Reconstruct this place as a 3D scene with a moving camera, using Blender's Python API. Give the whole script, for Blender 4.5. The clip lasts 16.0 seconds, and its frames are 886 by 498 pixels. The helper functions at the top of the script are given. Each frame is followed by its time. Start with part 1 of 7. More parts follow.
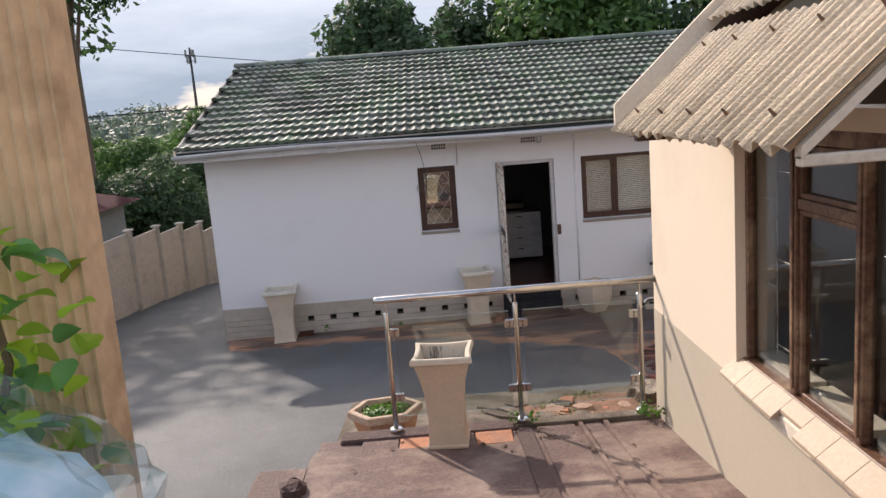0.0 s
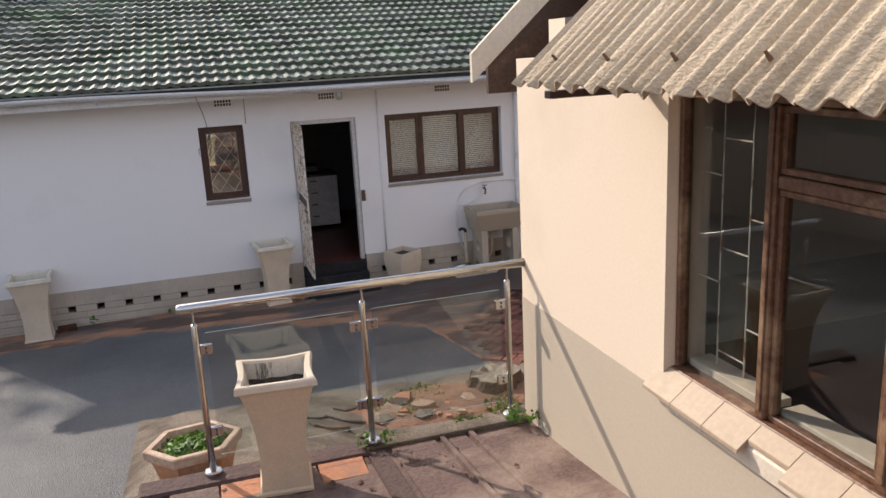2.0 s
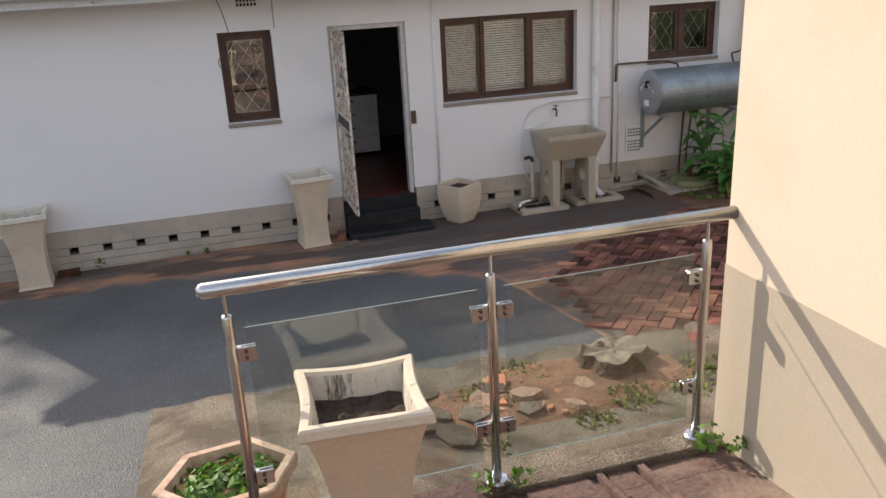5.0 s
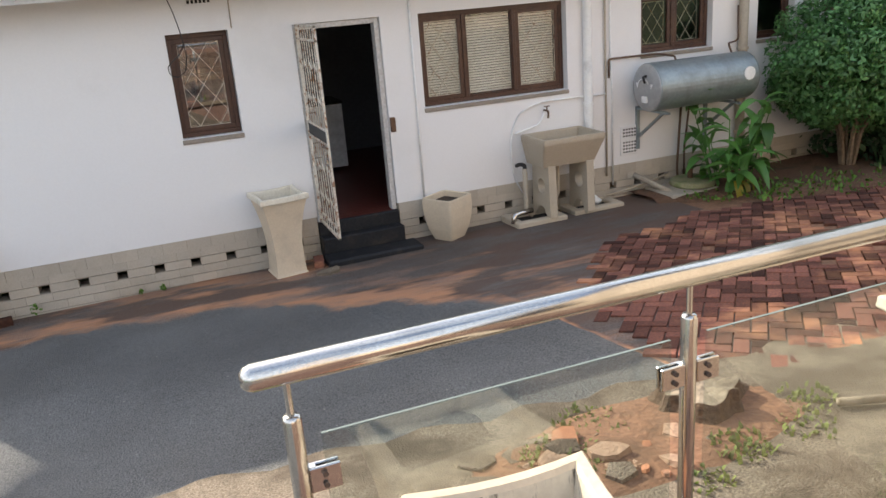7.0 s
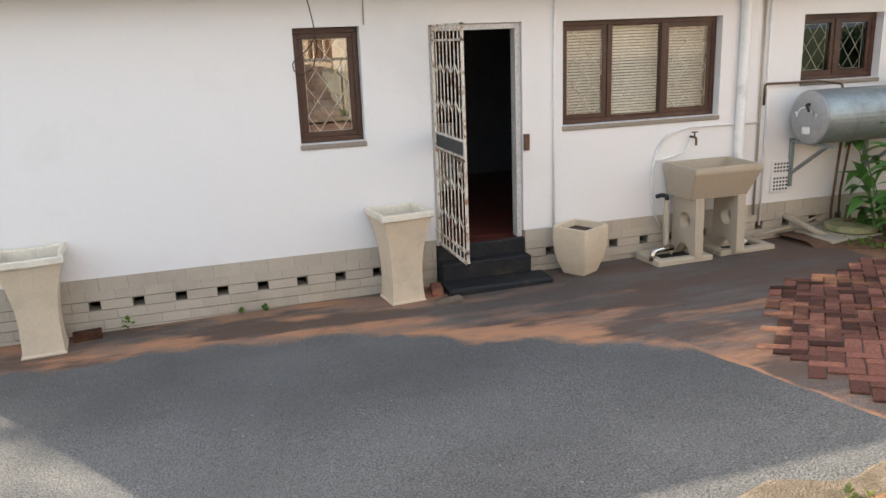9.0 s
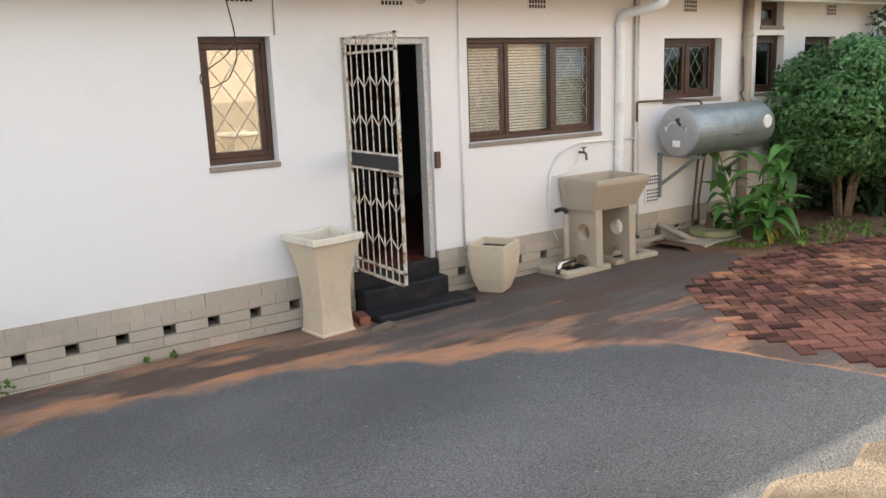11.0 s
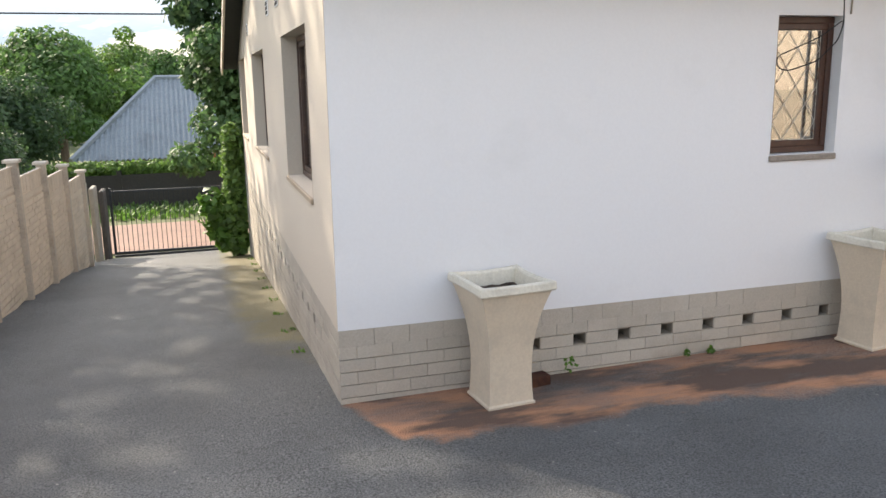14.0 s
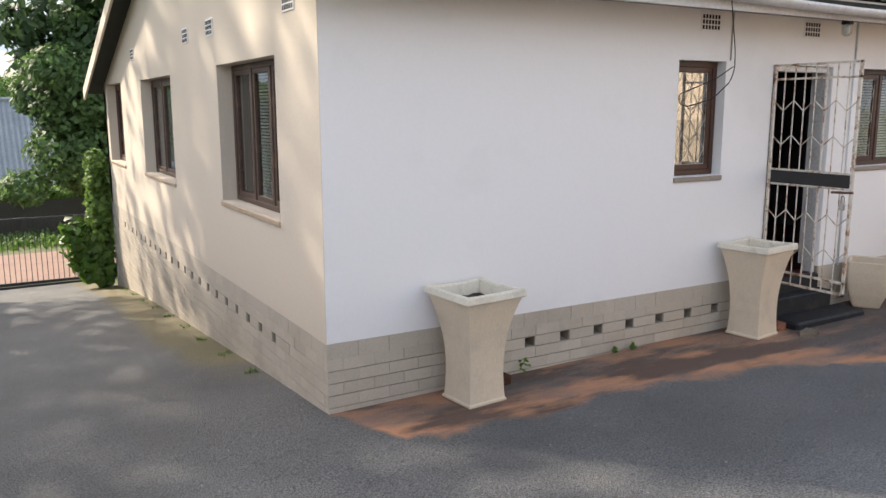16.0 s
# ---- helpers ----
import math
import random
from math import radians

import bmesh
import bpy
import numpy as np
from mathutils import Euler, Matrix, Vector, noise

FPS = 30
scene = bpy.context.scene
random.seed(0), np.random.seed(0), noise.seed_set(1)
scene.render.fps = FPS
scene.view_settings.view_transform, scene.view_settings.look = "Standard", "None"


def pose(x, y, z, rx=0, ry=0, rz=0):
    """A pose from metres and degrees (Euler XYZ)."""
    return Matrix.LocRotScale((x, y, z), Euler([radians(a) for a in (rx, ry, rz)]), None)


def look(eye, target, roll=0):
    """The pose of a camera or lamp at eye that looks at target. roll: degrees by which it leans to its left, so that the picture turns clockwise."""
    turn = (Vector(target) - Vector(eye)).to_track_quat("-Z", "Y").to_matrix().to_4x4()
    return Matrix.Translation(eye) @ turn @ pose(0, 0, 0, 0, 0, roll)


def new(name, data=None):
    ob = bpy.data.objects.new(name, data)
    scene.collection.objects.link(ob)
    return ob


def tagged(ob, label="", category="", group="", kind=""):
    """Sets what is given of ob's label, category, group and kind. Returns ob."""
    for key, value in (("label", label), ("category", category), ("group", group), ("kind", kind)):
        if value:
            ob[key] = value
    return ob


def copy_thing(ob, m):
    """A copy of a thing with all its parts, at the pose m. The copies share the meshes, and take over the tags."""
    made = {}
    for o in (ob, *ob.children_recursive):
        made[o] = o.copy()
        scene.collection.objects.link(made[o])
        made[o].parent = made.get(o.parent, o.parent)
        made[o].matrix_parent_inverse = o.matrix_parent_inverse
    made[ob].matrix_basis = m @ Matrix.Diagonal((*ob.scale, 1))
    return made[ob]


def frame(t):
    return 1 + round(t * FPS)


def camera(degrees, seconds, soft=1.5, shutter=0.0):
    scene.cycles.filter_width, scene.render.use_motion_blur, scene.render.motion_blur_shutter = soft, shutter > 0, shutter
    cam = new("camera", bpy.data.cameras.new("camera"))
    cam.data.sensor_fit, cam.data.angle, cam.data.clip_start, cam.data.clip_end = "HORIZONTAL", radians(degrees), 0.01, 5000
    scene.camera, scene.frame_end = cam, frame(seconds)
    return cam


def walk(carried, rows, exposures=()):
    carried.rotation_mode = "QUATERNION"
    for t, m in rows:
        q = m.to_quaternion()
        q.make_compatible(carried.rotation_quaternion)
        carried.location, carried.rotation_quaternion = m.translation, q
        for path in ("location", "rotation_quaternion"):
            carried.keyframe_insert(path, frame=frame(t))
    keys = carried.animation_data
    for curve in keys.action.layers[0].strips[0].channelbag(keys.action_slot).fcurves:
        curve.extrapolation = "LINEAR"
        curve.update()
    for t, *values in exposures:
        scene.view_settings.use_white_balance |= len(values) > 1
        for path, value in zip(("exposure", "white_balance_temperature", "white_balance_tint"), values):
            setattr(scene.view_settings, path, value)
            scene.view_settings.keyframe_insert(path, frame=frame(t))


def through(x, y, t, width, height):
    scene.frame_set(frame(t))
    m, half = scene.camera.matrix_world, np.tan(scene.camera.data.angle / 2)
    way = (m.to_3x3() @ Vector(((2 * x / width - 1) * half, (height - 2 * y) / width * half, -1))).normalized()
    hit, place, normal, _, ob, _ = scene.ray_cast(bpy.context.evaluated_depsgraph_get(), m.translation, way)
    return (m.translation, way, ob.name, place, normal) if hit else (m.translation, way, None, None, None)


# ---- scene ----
cam = camera(58.6, 16.0)
METRES, EYE, TILT, LEAN, TURN = 10.4, 3.214, 0.0, 0.0, -0.4
ROWS = [
    (0.0, 0.0, 0.0, 0.0, -0.8, -10.21, 4.42),
    (0.5, -0.0108, 0.0254, -0.0011, -3.91, -9.34, 2.64),
    (1.0, -0.0203, 0.0552, -0.0023, -10.05, -10.95, 3.28),
    (1.5, -0.029, 0.0842, -0.0028, -17.65, -14.44, 3.49),
    (2.0, -0.0268, 0.1119, -0.0034, -17.33, -14.3, 2.92),
    (2.5, -0.0245, 0.1418, -0.0045, -15.59, -14.56, 3.45),
    (3.0, -0.0256, 0.1696, -0.006, -16.19, -17.8, 3.04),
    (3.5, -0.025, 0.1973, -0.0087, -14.28, -20.65, 2.2),
    (4.0, -0.0282, 0.221, -0.0176, -13.84, -19.78, 3.16),
    (6.5, -0.0468, 0.3568, -0.0548, -20.95, -19.26, 3.06),
    (7.0, -0.0552, 0.3794, -0.0608, -21.09, -18.45, 4.43),
    (7.5, -0.0589, 0.4049, -0.0676, -18.38, -16.71, 4.0),
    (8.0, -0.0642, 0.4326, -0.0734, -16.1, -15.96, 2.16),
    (10.5, -0.1832, 0.5348, -0.1182, -26.61, -12.59, 2.73),
    (11.0, -0.2069, 0.5567, -0.1182, -33.95, -12.21, 2.12),
    (11.5, -0.2346, 0.5772, -0.1186, -36.26, -11.79, 1.3),
    (12.0, -0.2612, 0.6061, -0.121, -34.76, -11.88, 0.73),
    (12.5, -0.2984, 0.6284, -0.1233, -30.78, -12.67, -0.01),
    (13.0, -0.3311, 0.6487, -0.1238, -24.43, -12.76, 0.49),
    (13.5, -0.358, 0.6706, -0.1248, -21.14, -11.8, 0.76),
    (14.0, -0.3965, 0.6768, -0.1237, -16.73, -11.86, 0.9),
    (14.5, -0.4336, 0.6885, -0.1277, -10.36, -12.01, 2.36),
    (15.0, -0.4635, 0.6954, -0.1267, -11.71, -12.08, 2.62),
    (15.5, -0.4883, 0.6893, -0.1222, -21.72, -11.25, 1.59),
    (16.0, -0.505, 0.6726, -0.1206, -29.88, -10.07, 0.13),
]
EXPO = [(0.0, 0.83, 6500, 16), (3.0, 0.79, 6500, 14), (4.2, 0.85, 6600, 12), (6.3, 1.3, 6750, 11), (7.5, 1.66, 6900, 9), (8.2, 1.72, 7000, 9), (10.3, 1.93, 7250, 9), (12.5, 1.93, 7000, 9), (13.3, 1.72, 6850, 9), (14.0, 1.67, 6800, 10), (14.6, 1.5, 6800, 11), (16.0, 1.54, 6850, 12)]
walk(cam, [(t, pose(0, 0, EYE, TILT, LEAN, TURN) @ pose(METRES * x, METRES * y, METRES * z, 90 + pitch, roll, yaw)) for t, x, y, z, yaw, pitch, roll in ROWS], EXPO)

# ---- light ----
SUN_WAY = Vector((0.56, -1.0, -0.68)).normalized()   # the way the sunlight travels
world = bpy.data.worlds.new("world")
scene.world = world
world.use_nodes = True
wn = world.node_tree.nodes
sky = wn.new("ShaderNodeTexSky")
sky.sky_type, sky.sun_disc = 'NISHITA', False
sky.sun_elevation = math.asin(-SUN_WAY.z)
sky.sun_rotation = math.atan2(-SUN_WAY.x, -SUN_WAY.y)
sky.dust_density, sky.air_density = 3.0, 1.0
# broken cloud over the whole sky
tc = wn.new("ShaderNodeTexCoord")
cn = wn.new("ShaderNodeTexNoise")
cn.inputs["Scale"].default_value, cn.inputs["Detail"].default_value, cn.inputs["Roughness"].default_value = 2.2, 6.0, 0.6
cmap = wn.new("ShaderNodeMapping")
cmap.inputs["Scale"].default_value = (1.0, 1.0, 4.5)
cramp = wn.new("ShaderNodeValToRGB")
cramp.color_ramp.elements[0].position, cramp.color_ramp.elements[1].position = 0.42, 0.66
cmix = wn.new("ShaderNodeMixRGB")
chaze = wn.new("ShaderNodeMixRGB")
chaze.inputs[1].default_value, chaze.inputs[2].default_value = (1.65, 2.0, 2.4, 1), (4.0, 4.3, 4.7, 1)
clow = wn.new("ShaderNodeMapRange")
clow.inputs[1].default_value, clow.inputs[2].default_value = 0.05, 0.24
wl = world.node_tree.links
wl.new(tc.outputs["Generated"], cmap.inputs[0])
wl.new(cmap.outputs[0], cn.inputs["Vector"])
wl.new(cn.outputs[0], cramp.inputs[0])
csep = wn.new("ShaderNodeSeparateXYZ")          # cloud bank low down, thinning to blue overhead
cthin = wn.new("ShaderNodeMapRange")
cthin.inputs[1].default_value, cthin.inputs[2].default_value = 0.12, 0.70
cthin.inputs[3].default_value, cthin.inputs[4].default_value = 0.8, -0.12
cadd = wn.new("ShaderNodeMath")
cadd.use_clamp = True
wl.new(tc.outputs["Generated"], csep.inputs[0])
wl.new(csep.outputs[2], cthin.inputs[0])
cbend = wn.new("ShaderNodeMath")
cbend.operation, cbend.inputs[1].default_value = 'MULTIPLY_ADD', 0.28
cshift = wn.new("ShaderNodeMath")
cshift.operation, cshift.inputs[1].default_value = 'SUBTRACT', 0.5
wl.new(cn.outputs[0], cshift.inputs[0])
wl.new(cshift.outputs[0], cbend.inputs[0])
wl.new(csep.outputs[2], cbend.inputs[2])
wl.new(cbend.outputs[0], clow.inputs[0])
wl.new(clow.outputs[0], chaze.inputs[0])
wl.new(chaze.outputs[0], cmix.inputs[2])
wl.new(cramp.outputs[0], cadd.inputs[0])
wl.new(cthin.outputs[0], cadd.inputs[1])
wl.new(cadd.outputs[0], cmix.inputs[0])
wl.new(sky.outputs[0], cmix.inputs[1])
wl.new(cmix.outputs[0], wn["Background"].inputs[0])
wn["Background"].inputs[1].default_value = 0.15

sun = new("sun", bpy.data.lights.new("sun", 'SUN'))
sun.data.energy, sun.data.angle, sun.data.color = 2.75, radians(0.6), (1.0, 0.90, 0.76)
sun.matrix_world = look((0, 0, 20), Vector((0, 0, 20)) + SUN_WAY)

# ---- materials ----
def mat(name, a, b=None, rough=0.7, grain=40.0, stain=1.5, bump=0.15, metal=0.0, vary=0.0, stain_to=None, stain_at=(0.5, 0.7), spec=0.5, sharp=4.0):
    """Two colours mixed by fine grain, a third laid over in larger stains, with relief; vary: brightness from piece to piece."""
    m = bpy.data.materials.new(name)
    m.use_nodes = True
    n, l = m.node_tree.nodes, m.node_tree.links
    p = n["Principled BSDF"]
    b = b or tuple(c * 0.8 for c in a)
    geo = n.new("ShaderNodeTexCoord")
    f = n.new("ShaderNodeTexNoise")
    f.inputs["Scale"].default_value, f.inputs["Detail"].default_value = grain, sharp
    s = n.new("ShaderNodeTexNoise")
    s.inputs["Scale"].default_value, s.inputs["Detail"].default_value, s.inputs["Roughness"].default_value = stain, 5.0, 0.65
    geom = n.new("ShaderNodeNewGeometry")
    for k in (f, s):
        l.new(geom.outputs["Position"], k.inputs["Vector"])
    r = n.new("ShaderNodeValToRGB")
    r.color_ramp.elements[0].position, r.color_ramp.elements[1].position = 0.35, 0.65
    r.color_ramp.elements[0].color, r.color_ramp.elements[1].color = (*a, 1), (*b, 1)
    l.new(f.outputs[0], r.inputs[0])
    col = r.outputs[0]
    sr = n.new("ShaderNodeValToRGB")
    sr.color_ramp.elements[0].position, sr.color_ramp.elements[1].position = stain_at
    l.new(s.outputs[0], sr.inputs[0])
    mx = n.new("ShaderNodeMixRGB")
    mx.inputs[2].default_value = (*(stain_to or tuple(c * 0.75 for c in a)), 1)
    l.new(sr.outputs[0], mx.inputs[0])
    l.new(col, mx.inputs[1])
    col = mx.outputs[0]
    if vary:
        oi = n.new("ShaderNodeObjectInfo")
        isl = n.new("ShaderNodeNewGeometry")
        add = n.new("ShaderNodeMath")
        add.operation = 'ADD'
        l.new(oi.outputs["Random"], add.inputs[0])
        l.new(isl.outputs["Random Per Island"], add.inputs[1])
        fr = n.new("ShaderNodeMath")
        fr.operation = 'FRACT'
        l.new(add.outputs[0], fr.inputs[0])
        mr = n.new("ShaderNodeMapRange")
        mr.inputs[3].default_value, mr.inputs[4].default_value = 1 - vary, 1 + vary
        l.new(fr.outputs[0], mr.inputs[0])
        hv = n.new("ShaderNodeHueSaturation")
        l.new(mr.outputs[0], hv.inputs["Value"])
        l.new(col, hv.inputs["Color"])
        col = hv.outputs[0]
    l.new(col, p.inputs["Base Color"])
    p.inputs["Roughness"].default_value, p.inputs["Metallic"].default_value = rough, metal
    p.inputs["Specular IOR Level"].default_value = spec
    if bump:
        bp = n.new("ShaderNodeBump")
        bp.inputs["Strength"].default_value, bp.inputs["Distance"].default_value = bump, 0.02
        l.new(f.outputs[0], bp.inputs["Height"])
        l.new(bp.outputs[0], p.inputs["Normal"])
    return m


def glass(name, tint=(0.92, 0.96, 0.95), alpha=0.12, rough=0.0):
    """A thin pane: clear to what lies behind, with a mirror's gloss by its Fresnel."""
    m = bpy.data.materials.new(name)
    m.use_nodes = True
    n, l = m.node_tree.nodes, m.node_tree.links
    tr, gl, mx, lw = (n.new("ShaderNodeBsdfTransparent"), n.new("ShaderNodeBsdfGlossy"), n.new("ShaderNodeMixShader"), n.new("ShaderNodeLayerWeight"))
    pw, ad = n.new("ShaderNodeMath"), n.new("ShaderNodeMath")
    pw.operation, ad.operation = 'POWER', 'MULTIPLY_ADD'
    tr.inputs[0].default_value = (*tint, 1)
    gl.inputs["Roughness"].default_value = rough
    pw.inputs[1].default_value = 5.0
    ad.inputs[1].default_value, ad.inputs[2].default_value, ad.use_clamp = 0.9, alpha * 0.5, True
    l.new(lw.outputs["Facing"], pw.inputs[0])
    l.new(pw.outputs[0], ad.inputs[0])
    l.new(ad.outputs[0], mx.inputs[0])
    l.new(tr.outputs[0], mx.inputs[1])
    l.new(gl.outputs[0], mx.inputs[2])
    l.new(mx.outputs[0], n["Material Output"].inputs[0])
    return m


def leafmat(name, a, b, rough=0.45, through=0.35):
    m = mat(name, a, b, rough, 6.0, 0.9, 0.0, vary=0.35, stain_to=tuple(c * 0.6 for c in a))
    n, l = m.node_tree.nodes, m.node_tree.links
    p = n["Principled BSDF"]
    tl, mx = n.new("ShaderNodeBsdfTranslucent"), n.new("ShaderNodeMixShader")
    mx.inputs[0].default_value = through
    src = p.inputs["Base Color"].links[0].from_socket
    l.new(src, tl.inputs[0])
    l.new(p.outputs[0], mx.inputs[1])
    l.new(tl.outputs[0], mx.inputs[2])
    l.new(mx.outputs[0], n["Material Output"].inputs[0])
    return m


M_WHITE = mat("white_plaster", (0.80, 0.79, 0.79), (0.785, 0.775, 0.775), 0.85, 60, 0.8, 0.02, stain_to=(0.70, 0.69, 0.68), stain_at=(0.55, 0.85))
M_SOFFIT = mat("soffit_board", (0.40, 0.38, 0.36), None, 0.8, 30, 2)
# gable plaster darkened and warmed in colour, standing in for softened sunlight
M_GABLE = mat("gable_plaster_sun_toned", (0.61, 0.535, 0.44), (0.58, 0.505, 0.415), 0.85, 60, 0.8, 0.02, stain_to=(0.60, 0.54, 0.45), stain_at=(0.52, 0.9))
M_CREAM = mat("cream_plaster", (0.76, 0.64, 0.50), (0.73, 0.61, 0.47), 0.85, 70, 0.9, 0.02, stain_to=(0.64, 0.52, 0.38), stain_at=(0.55, 0.9))
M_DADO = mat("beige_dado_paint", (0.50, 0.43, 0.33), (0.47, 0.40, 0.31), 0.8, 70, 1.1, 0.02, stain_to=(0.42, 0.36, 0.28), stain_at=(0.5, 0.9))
M_BRICKP = mat("painted_brick", (0.50, 0.445, 0.37), (0.45, 0.40, 0.33), 0.75, 90, 1.6, 0.3, vary=0.06, stain_to=(0.36, 0.31, 0.25), stain_at=(0.5, 0.8))
M_MORTAR = mat("painted_mortar", (0.30, 0.26, 0.21), None, 0.9, 90, 2)
# near-black colour stands in for the unlit depth of holes and voids
M_DARK = mat("dark_void", (0.012, 0.011, 0.010), None, 0.9, 10, 2)
M_WOOD = mat("varnished_dark_wood", (0.075, 0.030, 0.018), (0.045, 0.02, 0.013), 0.42, 60, 4, 0.15, stain_to=(0.10, 0.05, 0.03))
M_WOODG = mat("sun_bleached_dark_wood", (0.085, 0.045, 0.03), (0.05, 0.028, 0.02), 0.5, 50, 5, 0.25, stain_to=(0.22, 0.13, 0.075), stain_at=(0.55, 0.8))
M_WOODL = mat("weathered_brown_wood", (0.165, 0.078, 0.04), (0.09, 0.042, 0.024), 0.5, 50, 5, 0.25, stain_to=(0.34, 0.22, 0.13))
M_FRAMEW = mat("white_door_frame", (0.62, 0.61, 0.60), (0.5, 0.48, 0.46), 0.6, 40, 6, 0.1, stain_to=(0.30, 0.22, 0.16), stain_at=(0.62, 0.75))
M_GATE = mat("chipped_cream_paint_on_iron", (0.66, 0.62, 0.54), (0.55, 0.50, 0.43), 0.55, 50, 14, 0.1, stain_to=(0.28, 0.14, 0.07), stain_at=(0.52, 0.62))
M_GREYREV = mat("grey_reveal", (0.42, 0.40, 0.39), None, 0.85, 50, 2)
M_SILL = mat("grey_sill", (0.31, 0.265, 0.22), (0.25, 0.21, 0.175), 0.8, 50, 4, 0.2)
M_TILE = mat("weathered_roof_tile", (0.20, 0.215, 0.185), (0.09, 0.105, 0.088), 0.55, 30, 2.2, 0.35, vary=0.4, stain_to=(0.085, 0.13, 0.075), stain_at=(0.42, 0.64), spec=0.4)
M_TILEB = mat("roof_underlay", (0.03, 0.035, 0.03), None, 0.9, 30, 3)
M_GUTTER = mat("white_gutter_paint", (0.66, 0.66, 0.66), (0.58, 0.58, 0.59), 0.5, 30, 3, 0.05, stain_to=(0.42, 0.40, 0.38), stain_at=(0.55, 0.8))
M_STEEL = mat("brushed_stainless", (0.62, 0.60, 0.57), (0.54, 0.52, 0.49), 0.2, 200, 5, 0.0, metal=1.0)
M_POT = mat("beige_cement_pot", (0.66, 0.555, 0.42), (0.61, 0.51, 0.385), 0.75, 60, 3, 0.15, stain_to=(0.47, 0.40, 0.31), stain_at=(0.5, 0.85))
# pot cement with the warm sunlit bounce put into its colour
M_POTBOUNCE = mat("cement_pot_bounce_tint", (0.62, 0.475, 0.325), (0.57, 0.43, 0.295), 0.75, 60, 3, 0.15, stain_to=(0.46, 0.36, 0.26), stain_at=(0.5, 0.85))
M_POTRIM = mat("pale_pot_rim", (0.74, 0.69, 0.58), (0.67, 0.615, 0.51), 0.7, 60, 7, 0.15, stain_to=(0.45, 0.41, 0.34), stain_at=(0.55, 0.8))
M_POTIN = mat("streaked_pot_inside", (0.62, 0.56, 0.46), (0.56, 0.50, 0.41), 0.8, 60, 30, 0.15, stain_to=(0.10, 0.085, 0.065), stain_at=(0.56, 0.68))
nd = M_POTIN.node_tree.nodes
vm = nd.new("ShaderNodeVectorMath")
vm.operation = 'MULTIPLY'
vm.inputs[1].default_value = (1.0, 1.0, 0.12)
M_POTIN.node_tree.links.new(nd["Geometry"].outputs["Position"], vm.inputs[0])
M_POTIN.node_tree.links.new(vm.outputs[0], nd["Noise Texture.001"].inputs["Vector"])
M_SOIL = mat("dark_soil", (0.035, 0.024, 0.017), (0.07, 0.045, 0.03), 0.95, 60, 5, 0.8)
M_EARTH = mat("red_earth", (0.185, 0.095, 0.056), (0.27, 0.14, 0.08), 0.95, 30, 2.5, 0.7, stain_to=(0.12, 0.07, 0.04))
M_BED = mat("garden_soil", (0.10, 0.05, 0.03), (0.16, 0.085, 0.05), 0.95, 30, 2.5, 0.8, stain_to=(0.05, 0.04, 0.02))
M_CONC = mat("old_concrete", (0.30, 0.248, 0.19), (0.145, 0.117, 0.088), 0.95, 90, 2.3, 0.8, stain_to=(0.12, 0.095, 0.07), stain_at=(0.42, 0.60), spec=0.2, sharp=7.0)
M_CONCG = mat("grey_cement", (0.40, 0.355, 0.29), (0.34, 0.30, 0.245), 0.85, 60, 3.0, 0.3, stain_to=(0.27, 0.235, 0.19), stain_at=(0.5, 0.75))
M_TERR = mat("worn_maroon_cement_floor", (0.145, 0.082, 0.065), (0.09, 0.055, 0.046), 0.8, 45, 2.2, 0.4, stain_to=(0.27, 0.195, 0.15), stain_at=(0.46, 0.68))
M_KERB = mat("dark_brown_kerb", (0.10, 0.055, 0.045), (0.06, 0.035, 0.03), 0.85, 40, 5, 0.6)
M_TERRA = mat("terracotta_tile", (0.46, 0.20, 0.10), (0.38, 0.16, 0.085), 0.8, 40, 4, 0.2, stain_to=(0.27, 0.15, 0.10))
M_PLANTER = mat("faded_terracotta", (0.54, 0.27, 0.14), (0.46, 0.22, 0.115), 0.85, 40, 6, 0.2, stain_to=(0.56, 0.44, 0.33))
M_HEXRIM = mat("worn_pale_terracotta", (0.56, 0.42, 0.31), (0.46, 0.30, 0.20), 0.85, 30, 9, 0.2, stain_to=(0.40, 0.24, 0.16))
M_PAVER = mat("clay_paver", (0.175, 0.07, 0.048), (0.10, 0.045, 0.036), 0.92, 60, 1.4, 0.4, vary=0.7, stain_to=(0.33, 0.155, 0.085), stain_at=(0.53, 0.66), spec=0.2)
M_STEP = mat("black_polished_step", (0.014, 0.015, 0.018), (0.022, 0.023, 0.026), 0.6, 40, 4, 0.1, stain_to=(0.06, 0.048, 0.04), stain_at=(0.55, 0.75), spec=0.25)
M_FPOST = mat("weathered_precast_post", (0.64, 0.55, 0.45), (0.55, 0.47, 0.385), 0.88, 45, 3.0, 0.4, stain_to=(0.33, 0.27, 0.21), stain_at=(0.5, 0.8))
M_FENCE = mat("precast_cream", (0.80, 0.685, 0.555), (0.72, 0.61, 0.49), 0.88, 45, 2.0, 0.5, vary=0.05, stain_to=(0.60, 0.50, 0.39), stain_at=(0.5, 0.8))
M_GALV = mat("galvanised_tank", (0.30, 0.345, 0.36), (0.26, 0.305, 0.32), 0.42, 25, 2.5, 0.05, metal=0.55, stain_to=(0.20, 0.22, 0.22))
M_TANKEND = mat("grey_tank_end", (0.42, 0.43, 0.44), (0.37, 0.38, 0.39), 0.5, 25, 3, 0.05, metal=0.3)
